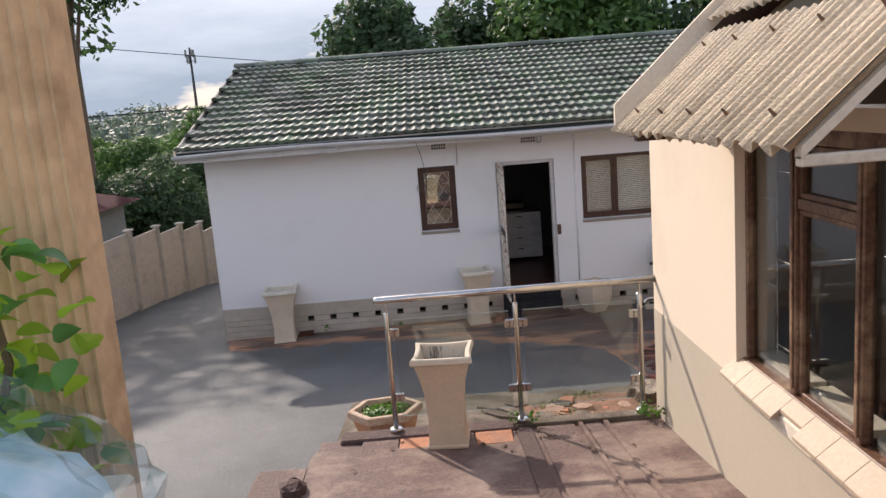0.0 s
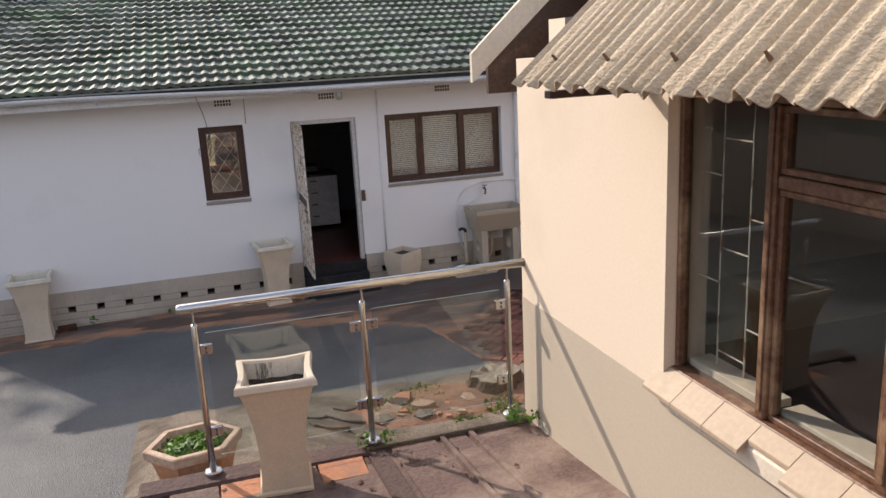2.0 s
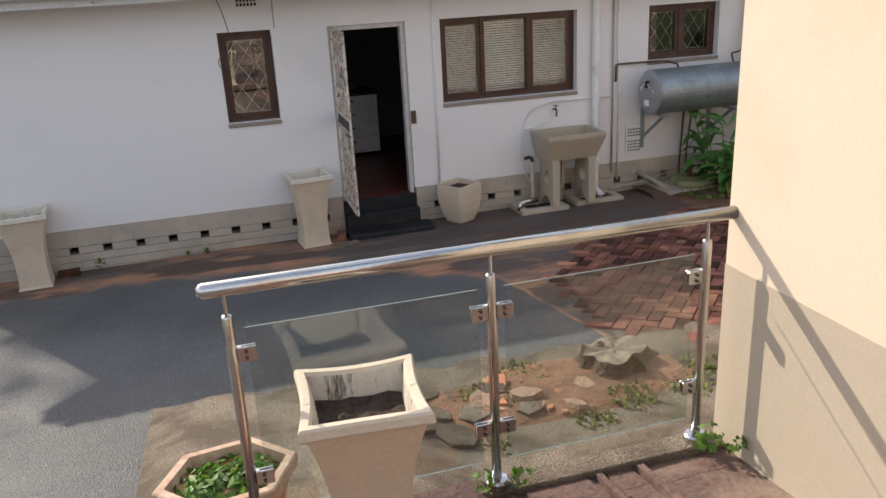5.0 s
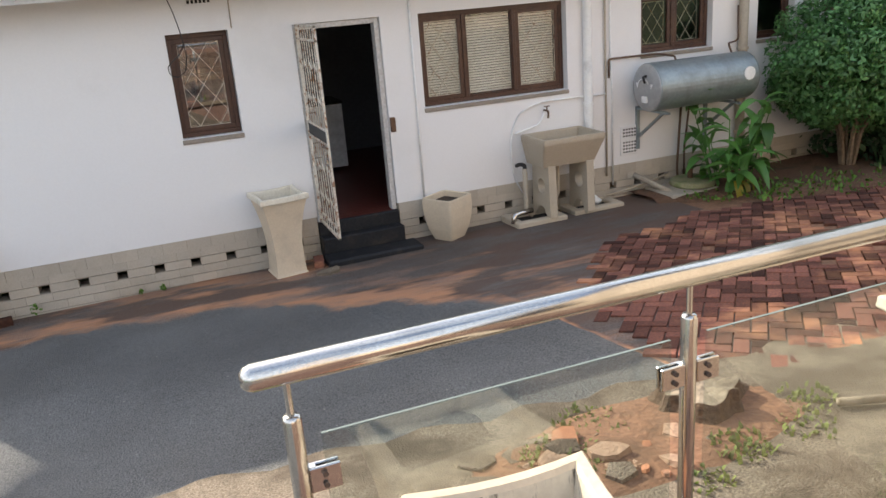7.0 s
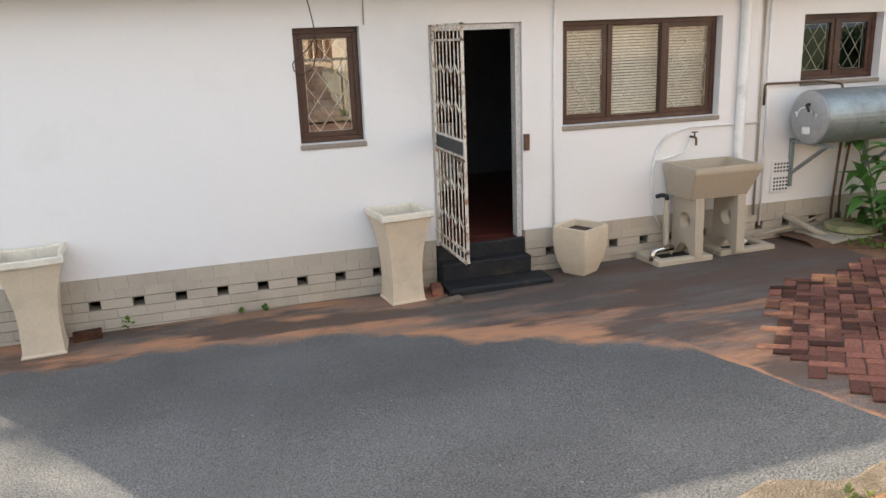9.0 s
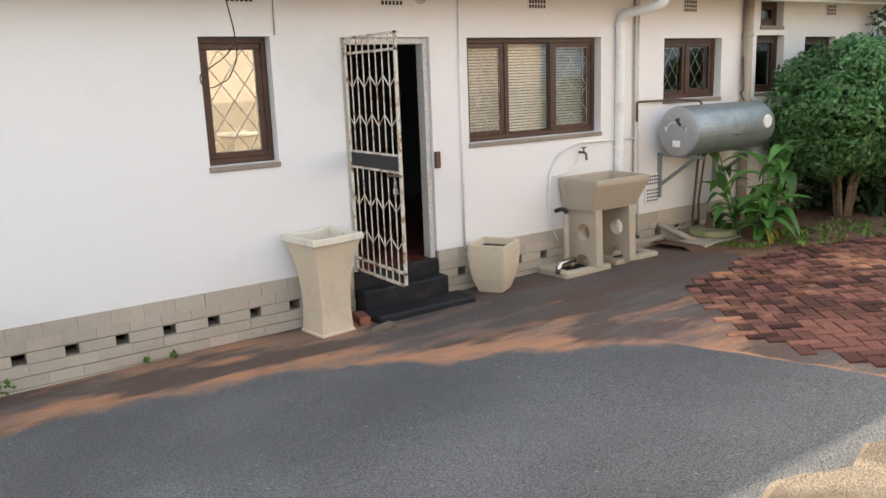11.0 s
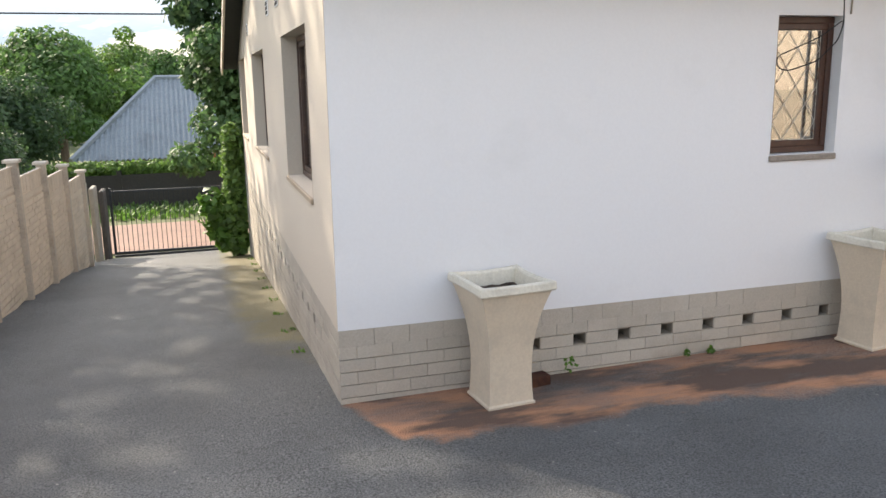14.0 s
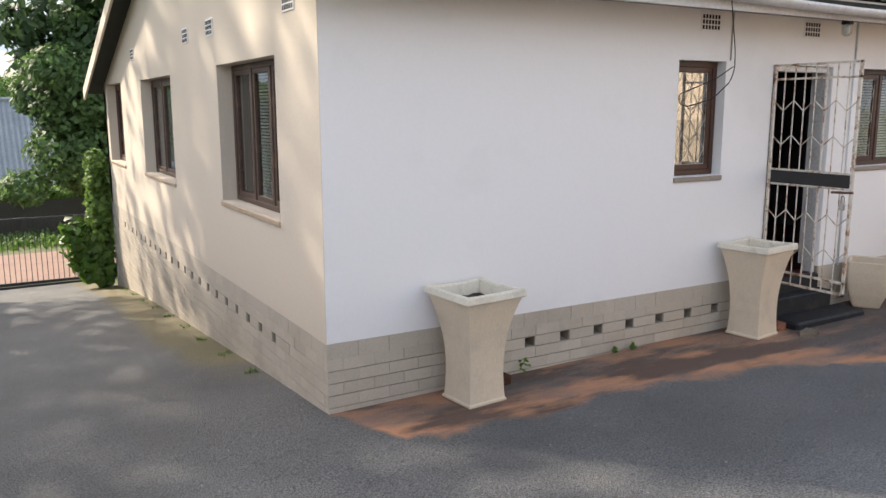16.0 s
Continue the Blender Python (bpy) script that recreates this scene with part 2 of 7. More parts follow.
M_IRON = mat("dark_iron", (0.07, 0.06, 0.055), (0.12, 0.08, 0.06), 0.6, 40, 6, 0.2, metal=0.3)
M_COPPER = mat("oxidised_pipe", (0.16, 0.095, 0.06), (0.11, 0.07, 0.05), 0.5, 40, 6, 0.1, metal=0.5)
M_PIPEW = mat("white_pipe", (0.86, 0.87, 0.87), (0.81, 0.82, 0.82), 0.5, 30, 5, 0.05)
M_PIPEB = mat("beige_pipe", (0.44, 0.38, 0.30), (0.38, 0.33, 0.26), 0.6, 30, 5, 0.05)
M_BLIND = mat("white_blind", (0.80, 0.78, 0.72), None, 0.6, 20, 3, 0.0)
M_CURTAIN = mat("net_curtain", (0.70, 0.62, 0.48), (0.60, 0.53, 0.41), 0.9, 30, 3, 0.1)
# bluish dark wall colour stands in for the dimness indoors
M_INT = mat("interior_walls_dimmed", (0.11, 0.115, 0.13), None, 0.8, 20, 2)
# the unlit room's gloom is put into this near-black brown
M_DIMROOM = mat("room_dimness_colour", (0.045, 0.038, 0.032), None, 0.8, 20, 2)
M_INTFLOOR = mat("red_interior_floor", (0.12, 0.03, 0.022), (0.09, 0.025, 0.02), 0.4, 20, 3)
M_INTCEIL = mat("interior_ceiling", (0.3, 0.3, 0.3), None, 0.8, 20, 2)
M_ENAMEL = mat("white_enamel", (0.70, 0.71, 0.73), None, 0.3, 20, 3, 0.0)
M_BLACKTOP = mat("black_hob", (0.02, 0.02, 0.022), None, 0.25, 20, 3, 0.0)
M_TROUGH = mat("smooth_beige_cement", (0.48, 0.412, 0.322), (0.43, 0.37, 0.288), 0.85, 90, 3.0, 0.15, stain_to=(0.36, 0.30, 0.225), stain_at=(0.52, 0.8))
M_CORR = mat("sandy_fibre_cement_sheet", (0.63, 0.51, 0.37), (0.54, 0.435, 0.31), 0.88, 90, 7.0, 0.5, stain_to=(0.40, 0.315, 0.22), stain_at=(0.54, 0.70), sharp=7.0)
M_BARGE = mat("cream_barge_board", (0.70, 0.61, 0.49), (0.63, 0.55, 0.44), 0.75, 40, 5, 0.15, stain_to=(0.42, 0.36, 0.28), stain_at=(0.55, 0.8))
M_SILLT = mat("cream_sill_tile", (0.45, 0.345, 0.24), (0.41, 0.31, 0.215), 0.6, 50, 4, 0.1, vary=0.06)
M_POST = mat("sandy_timber_post", (0.72, 0.53, 0.335), (0.63, 0.45, 0.28), 0.7, 18, 2.5, 0.3, stain_to=(0.36, 0.24, 0.14))
M_BARK = mat("bark", (0.21, 0.15, 0.10), (0.12, 0.085, 0.06), 0.95, 25, 4, 0.8)
M_STUMPBARK = mat("old_stump_bark", (0.13, 0.085, 0.052), (0.06, 0.04, 0.026), 0.95, 35, 7, 1.0)
M_STUMPTOP = mat("sawn_grey_wood", (0.30, 0.245, 0.18), (0.20, 0.16, 0.115), 0.9, 22, 6, 0.9, stain_to=(0.17, 0.135, 0.095))
M_LEAF = leafmat("tree_leaf", (0.12, 0.225, 0.05), (0.075, 0.15, 0.038), 0.6, 0.45)
M_LEAFD = leafmat("dark_tree_leaf", (0.068, 0.125, 0.046), (0.042, 0.085, 0.034), 0.65, 0.4)
M_LEAFM = leafmat("mid_green_tree_leaf", (0.115, 0.21, 0.064), (0.072, 0.14, 0.046), 0.6, 0.45)
M_LEAFY = leafmat("light_tree_leaf", (0.17, 0.285, 0.055), (0.115, 0.21, 0.042), 0.6, 0.45)
M_BUSH = leafmat("glossy_hedge_leaf", (0.13, 0.30, 0.10), (0.08, 0.20, 0.066), 0.42, 0.4)
M_DRYLEAF = leafmat("dry_leaf", (0.16, 0.085, 0.045), (0.09, 0.05, 0.03), 0.8, 0.1)
M_VINE = leafmat("young_vine_leaf", (0.40, 0.56, 0.05), (0.26, 0.44, 0.04), 0.5, 0.65)
M_CANNA = leafmat("broad_green_leaf", (0.13, 0.31, 0.075), (0.09, 0.23, 0.055), 0.38, 0.35)
M_YLEAF = leafmat("yellowed_leaf", (0.36, 0.30, 0.04), (0.28, 0.24, 0.03), 0.5, 0.3)
M_WEED = leafmat("weed_leaf", (0.13, 0.26, 0.04), (0.10, 0.20, 0.03), 0.5, 0.4)
M_DRYWEED = leafmat("yellowing_weed", (0.22, 0.25, 0.07), (0.13, 0.18, 0.045), 0.7, 0.3)
M_GRASS = leafmat("grass_blade", (0.15, 0.27, 0.05), (0.10, 0.20, 0.035), 0.6, 0.4)
# distance haze is mixed into these two leaf colours
M_FAR = leafmat("far_leaf_haze_in_colour", (0.17, 0.225, 0.15), (0.13, 0.18, 0.125), 0.6, 0.3)
M_FARD = leafmat("dark_far_leaf_haze_in_colour", (0.12, 0.165, 0.125), (0.09, 0.13, 0.10), 0.6, 0.3)
M_GLASSEDGE = mat("pale_glass_edge", (0.20, 0.25, 0.235), None, 0.45, 20, 3, 0.0)
M_GROUND = mat("grassy_ground", (0.10, 0.14, 0.045), (0.13, 0.12, 0.06), 0.95, 8, 0.3, 0.5)
M_ROADB = mat("pinkish_block_road", (0.30, 0.19, 0.15), (0.25, 0.155, 0.12), 0.9, 30, 1.2, 0.4)
M_NROOF = mat("grey_corrugated_roof", (0.30, 0.33, 0.35), (0.25, 0.28, 0.30), 0.6, 10, 0.8, 0.1, stain_to=(0.20, 0.22, 0.23))
M_NWALL = mat("grey_neighbour_wall", (0.16, 0.15, 0.14), None, 0.85, 10, 1)
M_NWALLP = mat("pale_neighbour_wall", (0.30, 0.29, 0.27), None, 0.85, 10, 1)
M_NROOFR = mat("maroon_roof", (0.085, 0.022, 0.024), (0.06, 0.016, 0.02), 0.9, 20, 2, spec=0.1)
M_NFENCE = mat("dark_precast_fence", (0.085, 0.075, 0.065), (0.06, 0.055, 0.05), 0.9, 20, 2)
M_STEELD = mat("dark_gate_steel", (0.05, 0.052, 0.055), None, 0.5, 40, 5, 0.05, metal=0.4)
M_CABLE = mat("black_cable", (0.02, 0.02, 0.02), None, 0.6, 20, 3, 0.0)
M_RUBBLE = mat("broken_cement", (0.42, 0.28, 0.19), (0.33, 0.21, 0.14), 0.9, 40, 4, 0.6, vary=0.2)
M_BAG = glass("clear_plastic_film", (0.86, 0.93, 0.97), 0.1, 0.15)
M_BAGIN = mat("pale_blue_bag_contents", (0.50, 0.70, 0.74), (0.80, 0.85, 0.86), 0.4, 12, 4, 0.3)
M_GLASS = glass("window_glass", (0.84, 0.86, 0.86), 0.11)
M_FILM = glass("mirror_film_glass", (0.75, 0.77, 0.77), 0.7)
M_GLASS2 = glass("reflective_window_glass", (0.88, 0.90, 0.90), 0.15)
M_RAILGLASS = glass("balustrade_glass", (0.88, 0.92, 0.91), 0.15)
M_LAMPGLASS = glass("lamp_glass", (0.85, 0.88, 0.88), 0.1, 0.1)


def drive_material():
    """Asphalt, with red sand washed over it along the house, its edge at y = f(x)."""
    m = mat("asphalt_with_washed_sand", (0.016, 0.0168, 0.017), (0.205, 0.21, 0.208), 0.54, 98, 0.5, 1.0, stain_to=(0.052, 0.053, 0.053), stain_at=(0.42, 0.76), spec=0.5, sharp=4.0)
    n, l = m.node_tree.nodes, m.node_tree.links
    p = n["Principled BSDF"]
    g = n.new("ShaderNodeNewGeometry")
    sp = n.new("ShaderNodeSeparateXYZ")
    l.new(g.outputs["Position"], sp.inputs[0])
    mr = n.new("ShaderNodeMapRange")
    mr.inputs[1].default_value, mr.inputs[2].default_value = -4.0, 4.0
    l.new(sp.outputs[0], mr.inputs[0])
    ramp = n.new("ShaderNodeValToRGB")
    stops = [(-4.0, 11.4), (-3.0, 11.0), (-1.9, 10.9), (-0.7, 10.9), (0.25, 10.55), (0.65, 10.05), (1.45, 9.55), (1.9, 9.0), (2.05, 7.4), (2.15, 6.2)]
    el = ramp.color_ramp.elements
    while len(el) < len(stops):
        el.new(0.5)
    for e, (x, y) in zip(el, stops):
        e.position = (x + 4) / 8
        v = (y - 6) / 6
        e.color = (v, v, v, 1)
    l.new(mr.outputs[0], ramp.inputs[0])
    f = n.new("ShaderNodeMapRange")
    f.inputs[3].default_value, f.inputs[4].default_value = 6.0, 12.0
    l.new(ramp.outputs[0], f.inputs[0])

    def noisy(scale, detail):
        k = n.new("ShaderNodeTexNoise")
        k.inputs["Scale"].default_value, k.inputs["Detail"].default_value, k.inputs["Roughness"].default_value = scale, detail, 0.6
        l.new(g.outputs["Position"], k.inputs["Vector"])
        return k.outputs[0]

    def math_(op, a, b=None, v=None):
        k = n.new("ShaderNodeMath")
        k.operation = op
        l.new(a, k.inputs[0])
        if b is not None:
            l.new(b, k.inputs[1])
        if v is not None:
            k.inputs[1].default_value = v
        return k.outputs[0]

    along = n.new("ShaderNodeVectorMath")          # the water drew the sand out along the wall
    along.operation, along.inputs[1].default_value = 'MULTIPLY', (0.55, 1.7, 1.0)
    l.new(g.outputs["Position"], along.inputs[0])

    def streaky(scale, detail):
        k = n.new("ShaderNodeTexNoise")
        k.inputs["Scale"].default_value, k.inputs["Detail"].default_value, k.inputs["Roughness"].default_value = scale, detail, 0.62
        l.new(along.outputs[0], k.inputs["Vector"])
        return k.outputs[0]

    def patch(x, y, rx, ry):
        """1 in the middle of a patch, falling to 0 at its edge."""
        k = n.new("ShaderNodeVectorMath")
        k.operation, k.inputs[1].default_value, k.inputs[2].default_value = 'MULTIPLY_ADD', (1 / rx, 1 / ry, 0), (-x / rx, -y / ry, 0)
        l.new(g.outputs["Position"], k.inputs[0])
        q = n.new("ShaderNodeVectorMath")
        q.operation = 'LENGTH'
        l.new(k.outputs[0], q.inputs[0])
        r = n.new("ShaderNodeMath")
        r.operation, r.use_clamp, r.inputs[0].default_value = 'SUBTRACT', True, 1.0
        l.new(q.outputs["Value"], r.inputs[1])
        return r.outputs[0]

    over = math_('SUBTRACT', sp.outputs[1], f.outputs[0])
    wob = math_('MULTIPLY', math_('SUBTRACT', noisy(1.7, 6), v=0.5), v=0.95)
    edge = math_('SUBTRACT', math_('ADD', over, wob), math_('MULTIPLY', math_('MAXIMUM', math_('SUBTRACT', math_('MULTIPLY', sp.outputs[0], v=-1.0), v=3.1), v=0.0), v=3.0))
    edge = math_('SUBTRACT', edge, math_('MULTIPLY', math_('MAXIMUM', math_('SUBTRACT', sp.outputs[1], v=11.75), v=0.0), v=12.0))
    band = n.new("ShaderNodeValToRGB")           # how thick the sand lies, from its edge towards the house
    b = band.color_ramp.elements
    b[0].position, b[0].color = 0.48, (0, 0, 0, 1)
    b[1].position, b[1].color = 0.535, (1, 1, 1, 1)
    e = b.new(0.60); e.color = (0.92, 0.92, 0.92, 1)
    e = b.new(0.72); e.color = (0.80, 0.80, 0.80, 1)
    e = b.new(1.0); e.color = (0.85, 0.85, 0.85, 1)
    l.new(math_('ADD', math_('MULTIPLY', edge, v=0.33), v=0.5), band.inputs[0])
    gap = n.new("ShaderNodeValToRGB")
    gap.color_ramp.elements[0].position, gap.color_ramp.elements[1].position = 0.32, 0.52
    l.new(math_('SUBTRACT', streaky(1.3, 9), math_('MULTIPLY', patch(1.45, 10.95, 1.25, 0.62), v=0.35)), gap.inputs[0])
    thick2 = math_('MULTIPLY', band.outputs[0], math_('MAXIMUM', gap.outputs[0], math_('MULTIPLY', streaky(4.5, 5), v=0.9)))
    sand = n.new("ShaderNodeValToRGB")
    sand.color_ramp.elements[0].color, sand.color_ramp.elements[1].color = (0.135, 0.08, 0.056, 1), (0.55, 0.27, 0.145, 1)
    sand.color_ramp.elements[0].position, sand.color_ramp.elements[1].position = 0.42, 0.53
    near = math_('MULTIPLY', math_('MINIMUM', math_('MAXIMUM', edge, v=0.0), v=0.55), v=-0.26)   # brightest along its edge, browner by the wall
    l.new(math_('ADD', math_('ADD', streaky(1.25, 10), math_('SUBTRACT', near, math_('MULTIPLY', patch(3.4, 11.1, 2.4, 1.1), v=0.24))), v=0.085), sand.inputs[0])
    chips = n.new("ShaderNodeTexVoronoi")          # pale stone chips in the worn surface
    chips.inputs["Scale"].default_value = 85.0
    l.new(g.outputs["Position"], chips.inputs["Vector"])
    cr = n.new("ShaderNodeValToRGB")
    cr.color_ramp.elements[0].position, cr.color_ramp.elements[1].position = 0.10, 0.24
    cr.color_ramp.elements[0].color, cr.color_ramp.elements[1].color = (0.45, 0.45, 0.45, 1), (0, 0, 0, 1)
    l.new(chips.outputs["Distance"], cr.inputs[0])
    pale = n.new("ShaderNodeMixRGB")
    pale.inputs[2].default_value = (0.32, 0.31, 0.30, 1)
    l.new(cr.outputs[0], pale.inputs[0])
    l.new(p.inputs["Base Color"].links[0].from_socket, pale.inputs[1])
    litter = n.new("ShaderNodeTexVoronoi")         # scattered pale grit and crumbs
    litter.inputs["Scale"].default_value = 7.0
    l.new(g.outputs["Position"], litter.inputs["Vector"])
    lr = n.new("ShaderNodeValToRGB")
    lr.color_ramp.elements[0].position, lr.color_ramp.elements[1].position = 0.035, 0.06
    lr.color_ramp.elements[0].color, lr.color_ramp.elements[1].color = (0.8, 0.8, 0.8, 1), (0, 0, 0, 1)
    l.new(litter.outputs["Distance"], lr.inputs[0])
    grit = n.new("ShaderNodeMixRGB")
    grit.inputs[2].default_value = (0.45, 0.42, 0.38, 1)
    l.new(lr.outputs[0], grit.inputs[0])
    l.new(pale.outputs[0], grit.inputs[1])
    dust = n.new("ShaderNodeMixRGB")               # greyer, dusty wheel tracks
    dust.inputs[2].default_value = (0.185, 0.19, 0.19, 1)
    dr = n.new("ShaderNodeValToRGB")
    dr.color_ramp.elements[0].position, dr.color_ramp.elements[1].position = 0.45, 0.75
    dr.color_ramp.elements[1].color = (0.55, 0.55, 0.55, 1)
    l.new(noisy(0.45, 7), dr.inputs[0])
    l.new(dr.outputs[0], dust.inputs[0])
    l.new(grit.outputs[0], dust.inputs[1])
    mx = n.new("ShaderNodeMixRGB")
    l.new(thick2, mx.inputs[0])
    l.new(dust.outputs[0], mx.inputs[1])
    l.new(sand.outputs[0], mx.inputs[2])
    moss = n.new("ShaderNodeMixRGB")               # mossy silt along the foot of the gable wall
    moss.inputs[2].default_value = (0.15, 0.125, 0.052, 1)
    gx_ = n.new("ShaderNodeMapRange")
    gx_.inputs[1].default_value, gx_.inputs[2].default_value = -4.1, -3.4
    l.new(sp.outputs[0], gx_.inputs[0])
    gy_ = n.new("ShaderNodeMapRange")
    gy_.inputs[1].default_value, gy_.inputs[2].default_value = 12.0, 15.0
    l.new(sp.outputs[1], gy_.inputs[0])
    mr_ = n.new("ShaderNodeValToRGB")
    mr_.color_ramp.elements[0].position, mr_.color_ramp.elements[1].position = 0.25, 0.55
    l.new(math_('MULTIPLY', math_('MULTIPLY', gx_.outputs[0], gy_.outputs[0]), math_('MULTIPLY', noisy(2.5, 7), v=2.0)), mr_.inputs[0])
    l.new(mr_.outputs[0], moss.inputs[0])
    l.new(mx.outputs[0], moss.inputs[1])
    l.new(moss.outputs[0], p.inputs["Base Color"])
    rm = n.new("ShaderNodeMapRange")
    rm.inputs[3].default_value, rm.inputs[4].default_value = 0.56, 0.95
    l.new(thick2, rm.inputs[0])
    l.new(rm.outputs[0], p.inputs["Roughness"])
    return m


M_DRIVE = drive_material()

# ---- mesh helpers ----
def box(bm, x0, x1, y0, y1, z0, z1, bevel=0.0):
    v = [bm.verts.new((x, y, z)) for x in (x0, x1) for y in (y0, y1) for z in (z0, z1)]
    fs = [bm.faces.new([v[i] for i in q]) for q in ((0, 1, 3, 2), (4, 6, 7, 5), (0, 4, 5, 1), (2, 3, 7, 6), (0, 2, 6, 4), (1, 5, 7, 3))]
    if bevel:
        es = list({e for f in fs for e in f.edges})
        bmesh.ops.bevel(bm, geom=es, offset=bevel, segments=1, affect='EDGES', clamp_overlap=True)


def ring_tube(bm, rings, cap=True, closed=False):
    """Joins rings of points (all of one length) into a skin."""
    vs = [[bm.verts.new(p) for p in r] for r in rings]
    k = len(vs[0])
    for a, b in zip(vs, vs[1:] + ([vs[0]] if closed else [])):
        for i in range(k):
            bm.faces.new((a[i], a[(i + 1) % k], b[(i + 1) % k], b[i]))
    if cap and not closed:
        bm.faces.new(vs[0][::-1])
        if cap != "foot":
            bm.faces.new(vs[-1])


def tube(bm, pts, r, seg=8, cap=True):
    """A round pipe along points; r a number or one per point."""
    pts = [Vector(p) for p in pts]
    rs = r if isinstance(r, (list, tuple)) else [r] * len(pts)
    rings = []
    side = None
    for i, p in enumerate(pts):
        d = (pts[min(i + 1, len(pts) - 1)] - pts[max(i - 1, 0)]).normalized()
        if side is None:
            side = d.orthogonal().normalized()
        side = (side - d * side.dot(d)).normalized()
        up = d.cross(side)
        rings.append([p + rs[i] * (math.cos(a) * side + math.sin(a) * up) for a in (2 * math.pi * k / seg for k in range(seg))])
    ring_tube(bm, rings, cap)


def arc(pts, r=0.06, steps=4):
    """Rounds the corners of a line of points."""
    pts = [Vector(p) for p in pts]
    out = [pts[0]]
    for a, b, c in zip(pts, pts[1:], pts[2:]):
        u, w = (a - b), (c - b)
        k = min(r, u.length * 0.45, w.length * 0.45)
        p, q = b + u.normalized() * k, b + w.normalized() * k
        for i in range(steps + 1):
            s = i / steps
            out.append((1 - s) ** 2 * p + 2 * s * (1 - s) * b + s * s * q)
    return out + [pts[-1]]


def part(name, bm, material, parent=None, label="", smooth=False):
    me = bpy.data.meshes.new(name)
    if not isinstance(bm, bpy.types.Mesh):
        bmesh.ops.recalc_face_normals(bm, faces=bm.faces)
        bm.to_mesh(me)
        bm.free()
    else:
        me = bm
    if material and not me.materials:
        me.materials.append(material)
    if smooth:
        for f in me.polygons:
            f.use_smooth = True
    ob = new(name, me)
    if parent:
        ob.parent = parent
    if label:
        ob["label"] = label
    return ob


def thing(name, label, category, at=(0, 0, 0), rz=0.0, group="", kind=""):
    ob = new(name)
    ob.empty_display_size = 0.1
    ob.matrix_basis = pose(*at, 0, 0, rz)
    return tagged(ob, label, category, group, kind)


def structure(name, bm, material, label, smooth=False):
    return tagged(part(name, bm, material, None, "", smooth), label, name.split("_")[0], kind="structure")


def cells(bm, us, zs, hole, at, thick, axis):
    """A wall of cells between us and zs, open where hole(u, z) says; at: its outer face, thick: signed depth; axis 'x' runs along x."""
    us, zs = sorted(set(us)), sorted(set(zs))
    solid = {(i, j) for i in range(len(us) - 1) for j in range(len(zs) - 1) if not hole((us[i] + us[i + 1]) / 2, (zs[j] + zs[j + 1]) / 2)}
    cache = {}

    def v(i, j, k):
        if (i, j, k) not in cache:
            u, z, w = us[i], zs[j], at + thick * k
            cache[i, j, k] = bm.verts.new((u, w, z) if axis == 'x' else (w, u, z))
        return cache[i, j, k]

    for i, j in solid:
        for k in (0, 1):
            bm.faces.new([v(i, j, k), v(i + 1, j, k), v(i + 1, j + 1, k), v(i, j + 1, k)])
        for (a, b), (p, q) in (((-1, 0), ((i, j), (i, j + 1))), ((1, 0), ((i + 1, j), (i + 1, j + 1))), ((0, -1), ((i, j), (i + 1, j))), ((0, 1), ((i, j + 1), (i + 1, j + 1)))):
            if (i + a, j + b) not in solid:
                bm.faces.new([v(*p, 0), v(*q, 0), v(*q, 1), v(*p, 1)])


def inside(openings):
    return lambda u, z: any(a < u < b and c < z < d for a, b, c, d in openings)


# ---- ground ----
PROFILE_Y = [-60, -6, 0, 5.5, 6.76, 8.0, 10.6, 11.76, 14.4, 17.7, 20.2, 25.0, 28.0, 40.0, 70.0, 120.0, 260.0, 3000.0]
PROFILE_Z = [1.6, 1.3, 1.18, 0.62, 0.47, 0.32, 0.03, -0.02, -0.26, -0.56, -0.83, -1.60, -1.75, -2.1, -4.0, -4.0, 1.0, 1.0]


def ground_z(x, y):
    z = float(np.interp(y, PROFILE_Y, PROFILE_Z))
    if x > 0.3 and 4.9 < y < 7.5:
        z = min(z, float(np.interp(y, [5.2, 5.6, 6.0, 6.6, 7.2, 7.5], [0.60, 0.50, 0.45, 0.425, 0.395, 0.38])))
    if 7 < y < 30:
        z += 0.012 * min(max(x, -7), 8) * min(1, max(0, (y - 7) / 3)) * (1 if y < 12 else 0.6)
    return z


def sheet(bm, xs, ys, lift, keep=None):
    vs = {}
    for i, x in enumerate(xs):
        for j, y in enumerate(ys):
            vs[i, j] = bm.verts.new((x, y, ground_z(x, y) + (lift(x, y) if callable(lift) else lift)))
    for i in range(len(xs) - 1):
        for j in range(len(ys) - 1):
            if keep is None or keep((xs[i] + xs[i + 1]) / 2, (ys[j] + ys[j + 1]) / 2):
                bm.faces.new((vs[i, j], vs[i + 1, j], vs[i + 1, j + 1], vs[i, j + 1]))
    for k in [q for q in bm.verts if not q.link_faces]:
        bm.verts.remove(k)


WX, WY = -3.337, 11.76        # outer corner of the white house
bm = bmesh.new()
sheet(bm, [-2500, -400, -120, -60, -30, -15, -8, -6.4, -3.3, 0, 0.35, 4, 8, 15, 30, 60, 120, 400, 2500], [-60, -20, -6, 0, 3, 5.2, 5.5, 6, 6.76, 7.4, 8, 10.6, 11.76, 14.4, 17.7, 20.2, 25, 28, 32, 40, 55, 70, 95, 120, 180, 260, 600, 3000], -0.03)
structure("ground", bm, M_GROUND, "grassy ground reaching to the wooded hillside")
bm = bmesh.new()
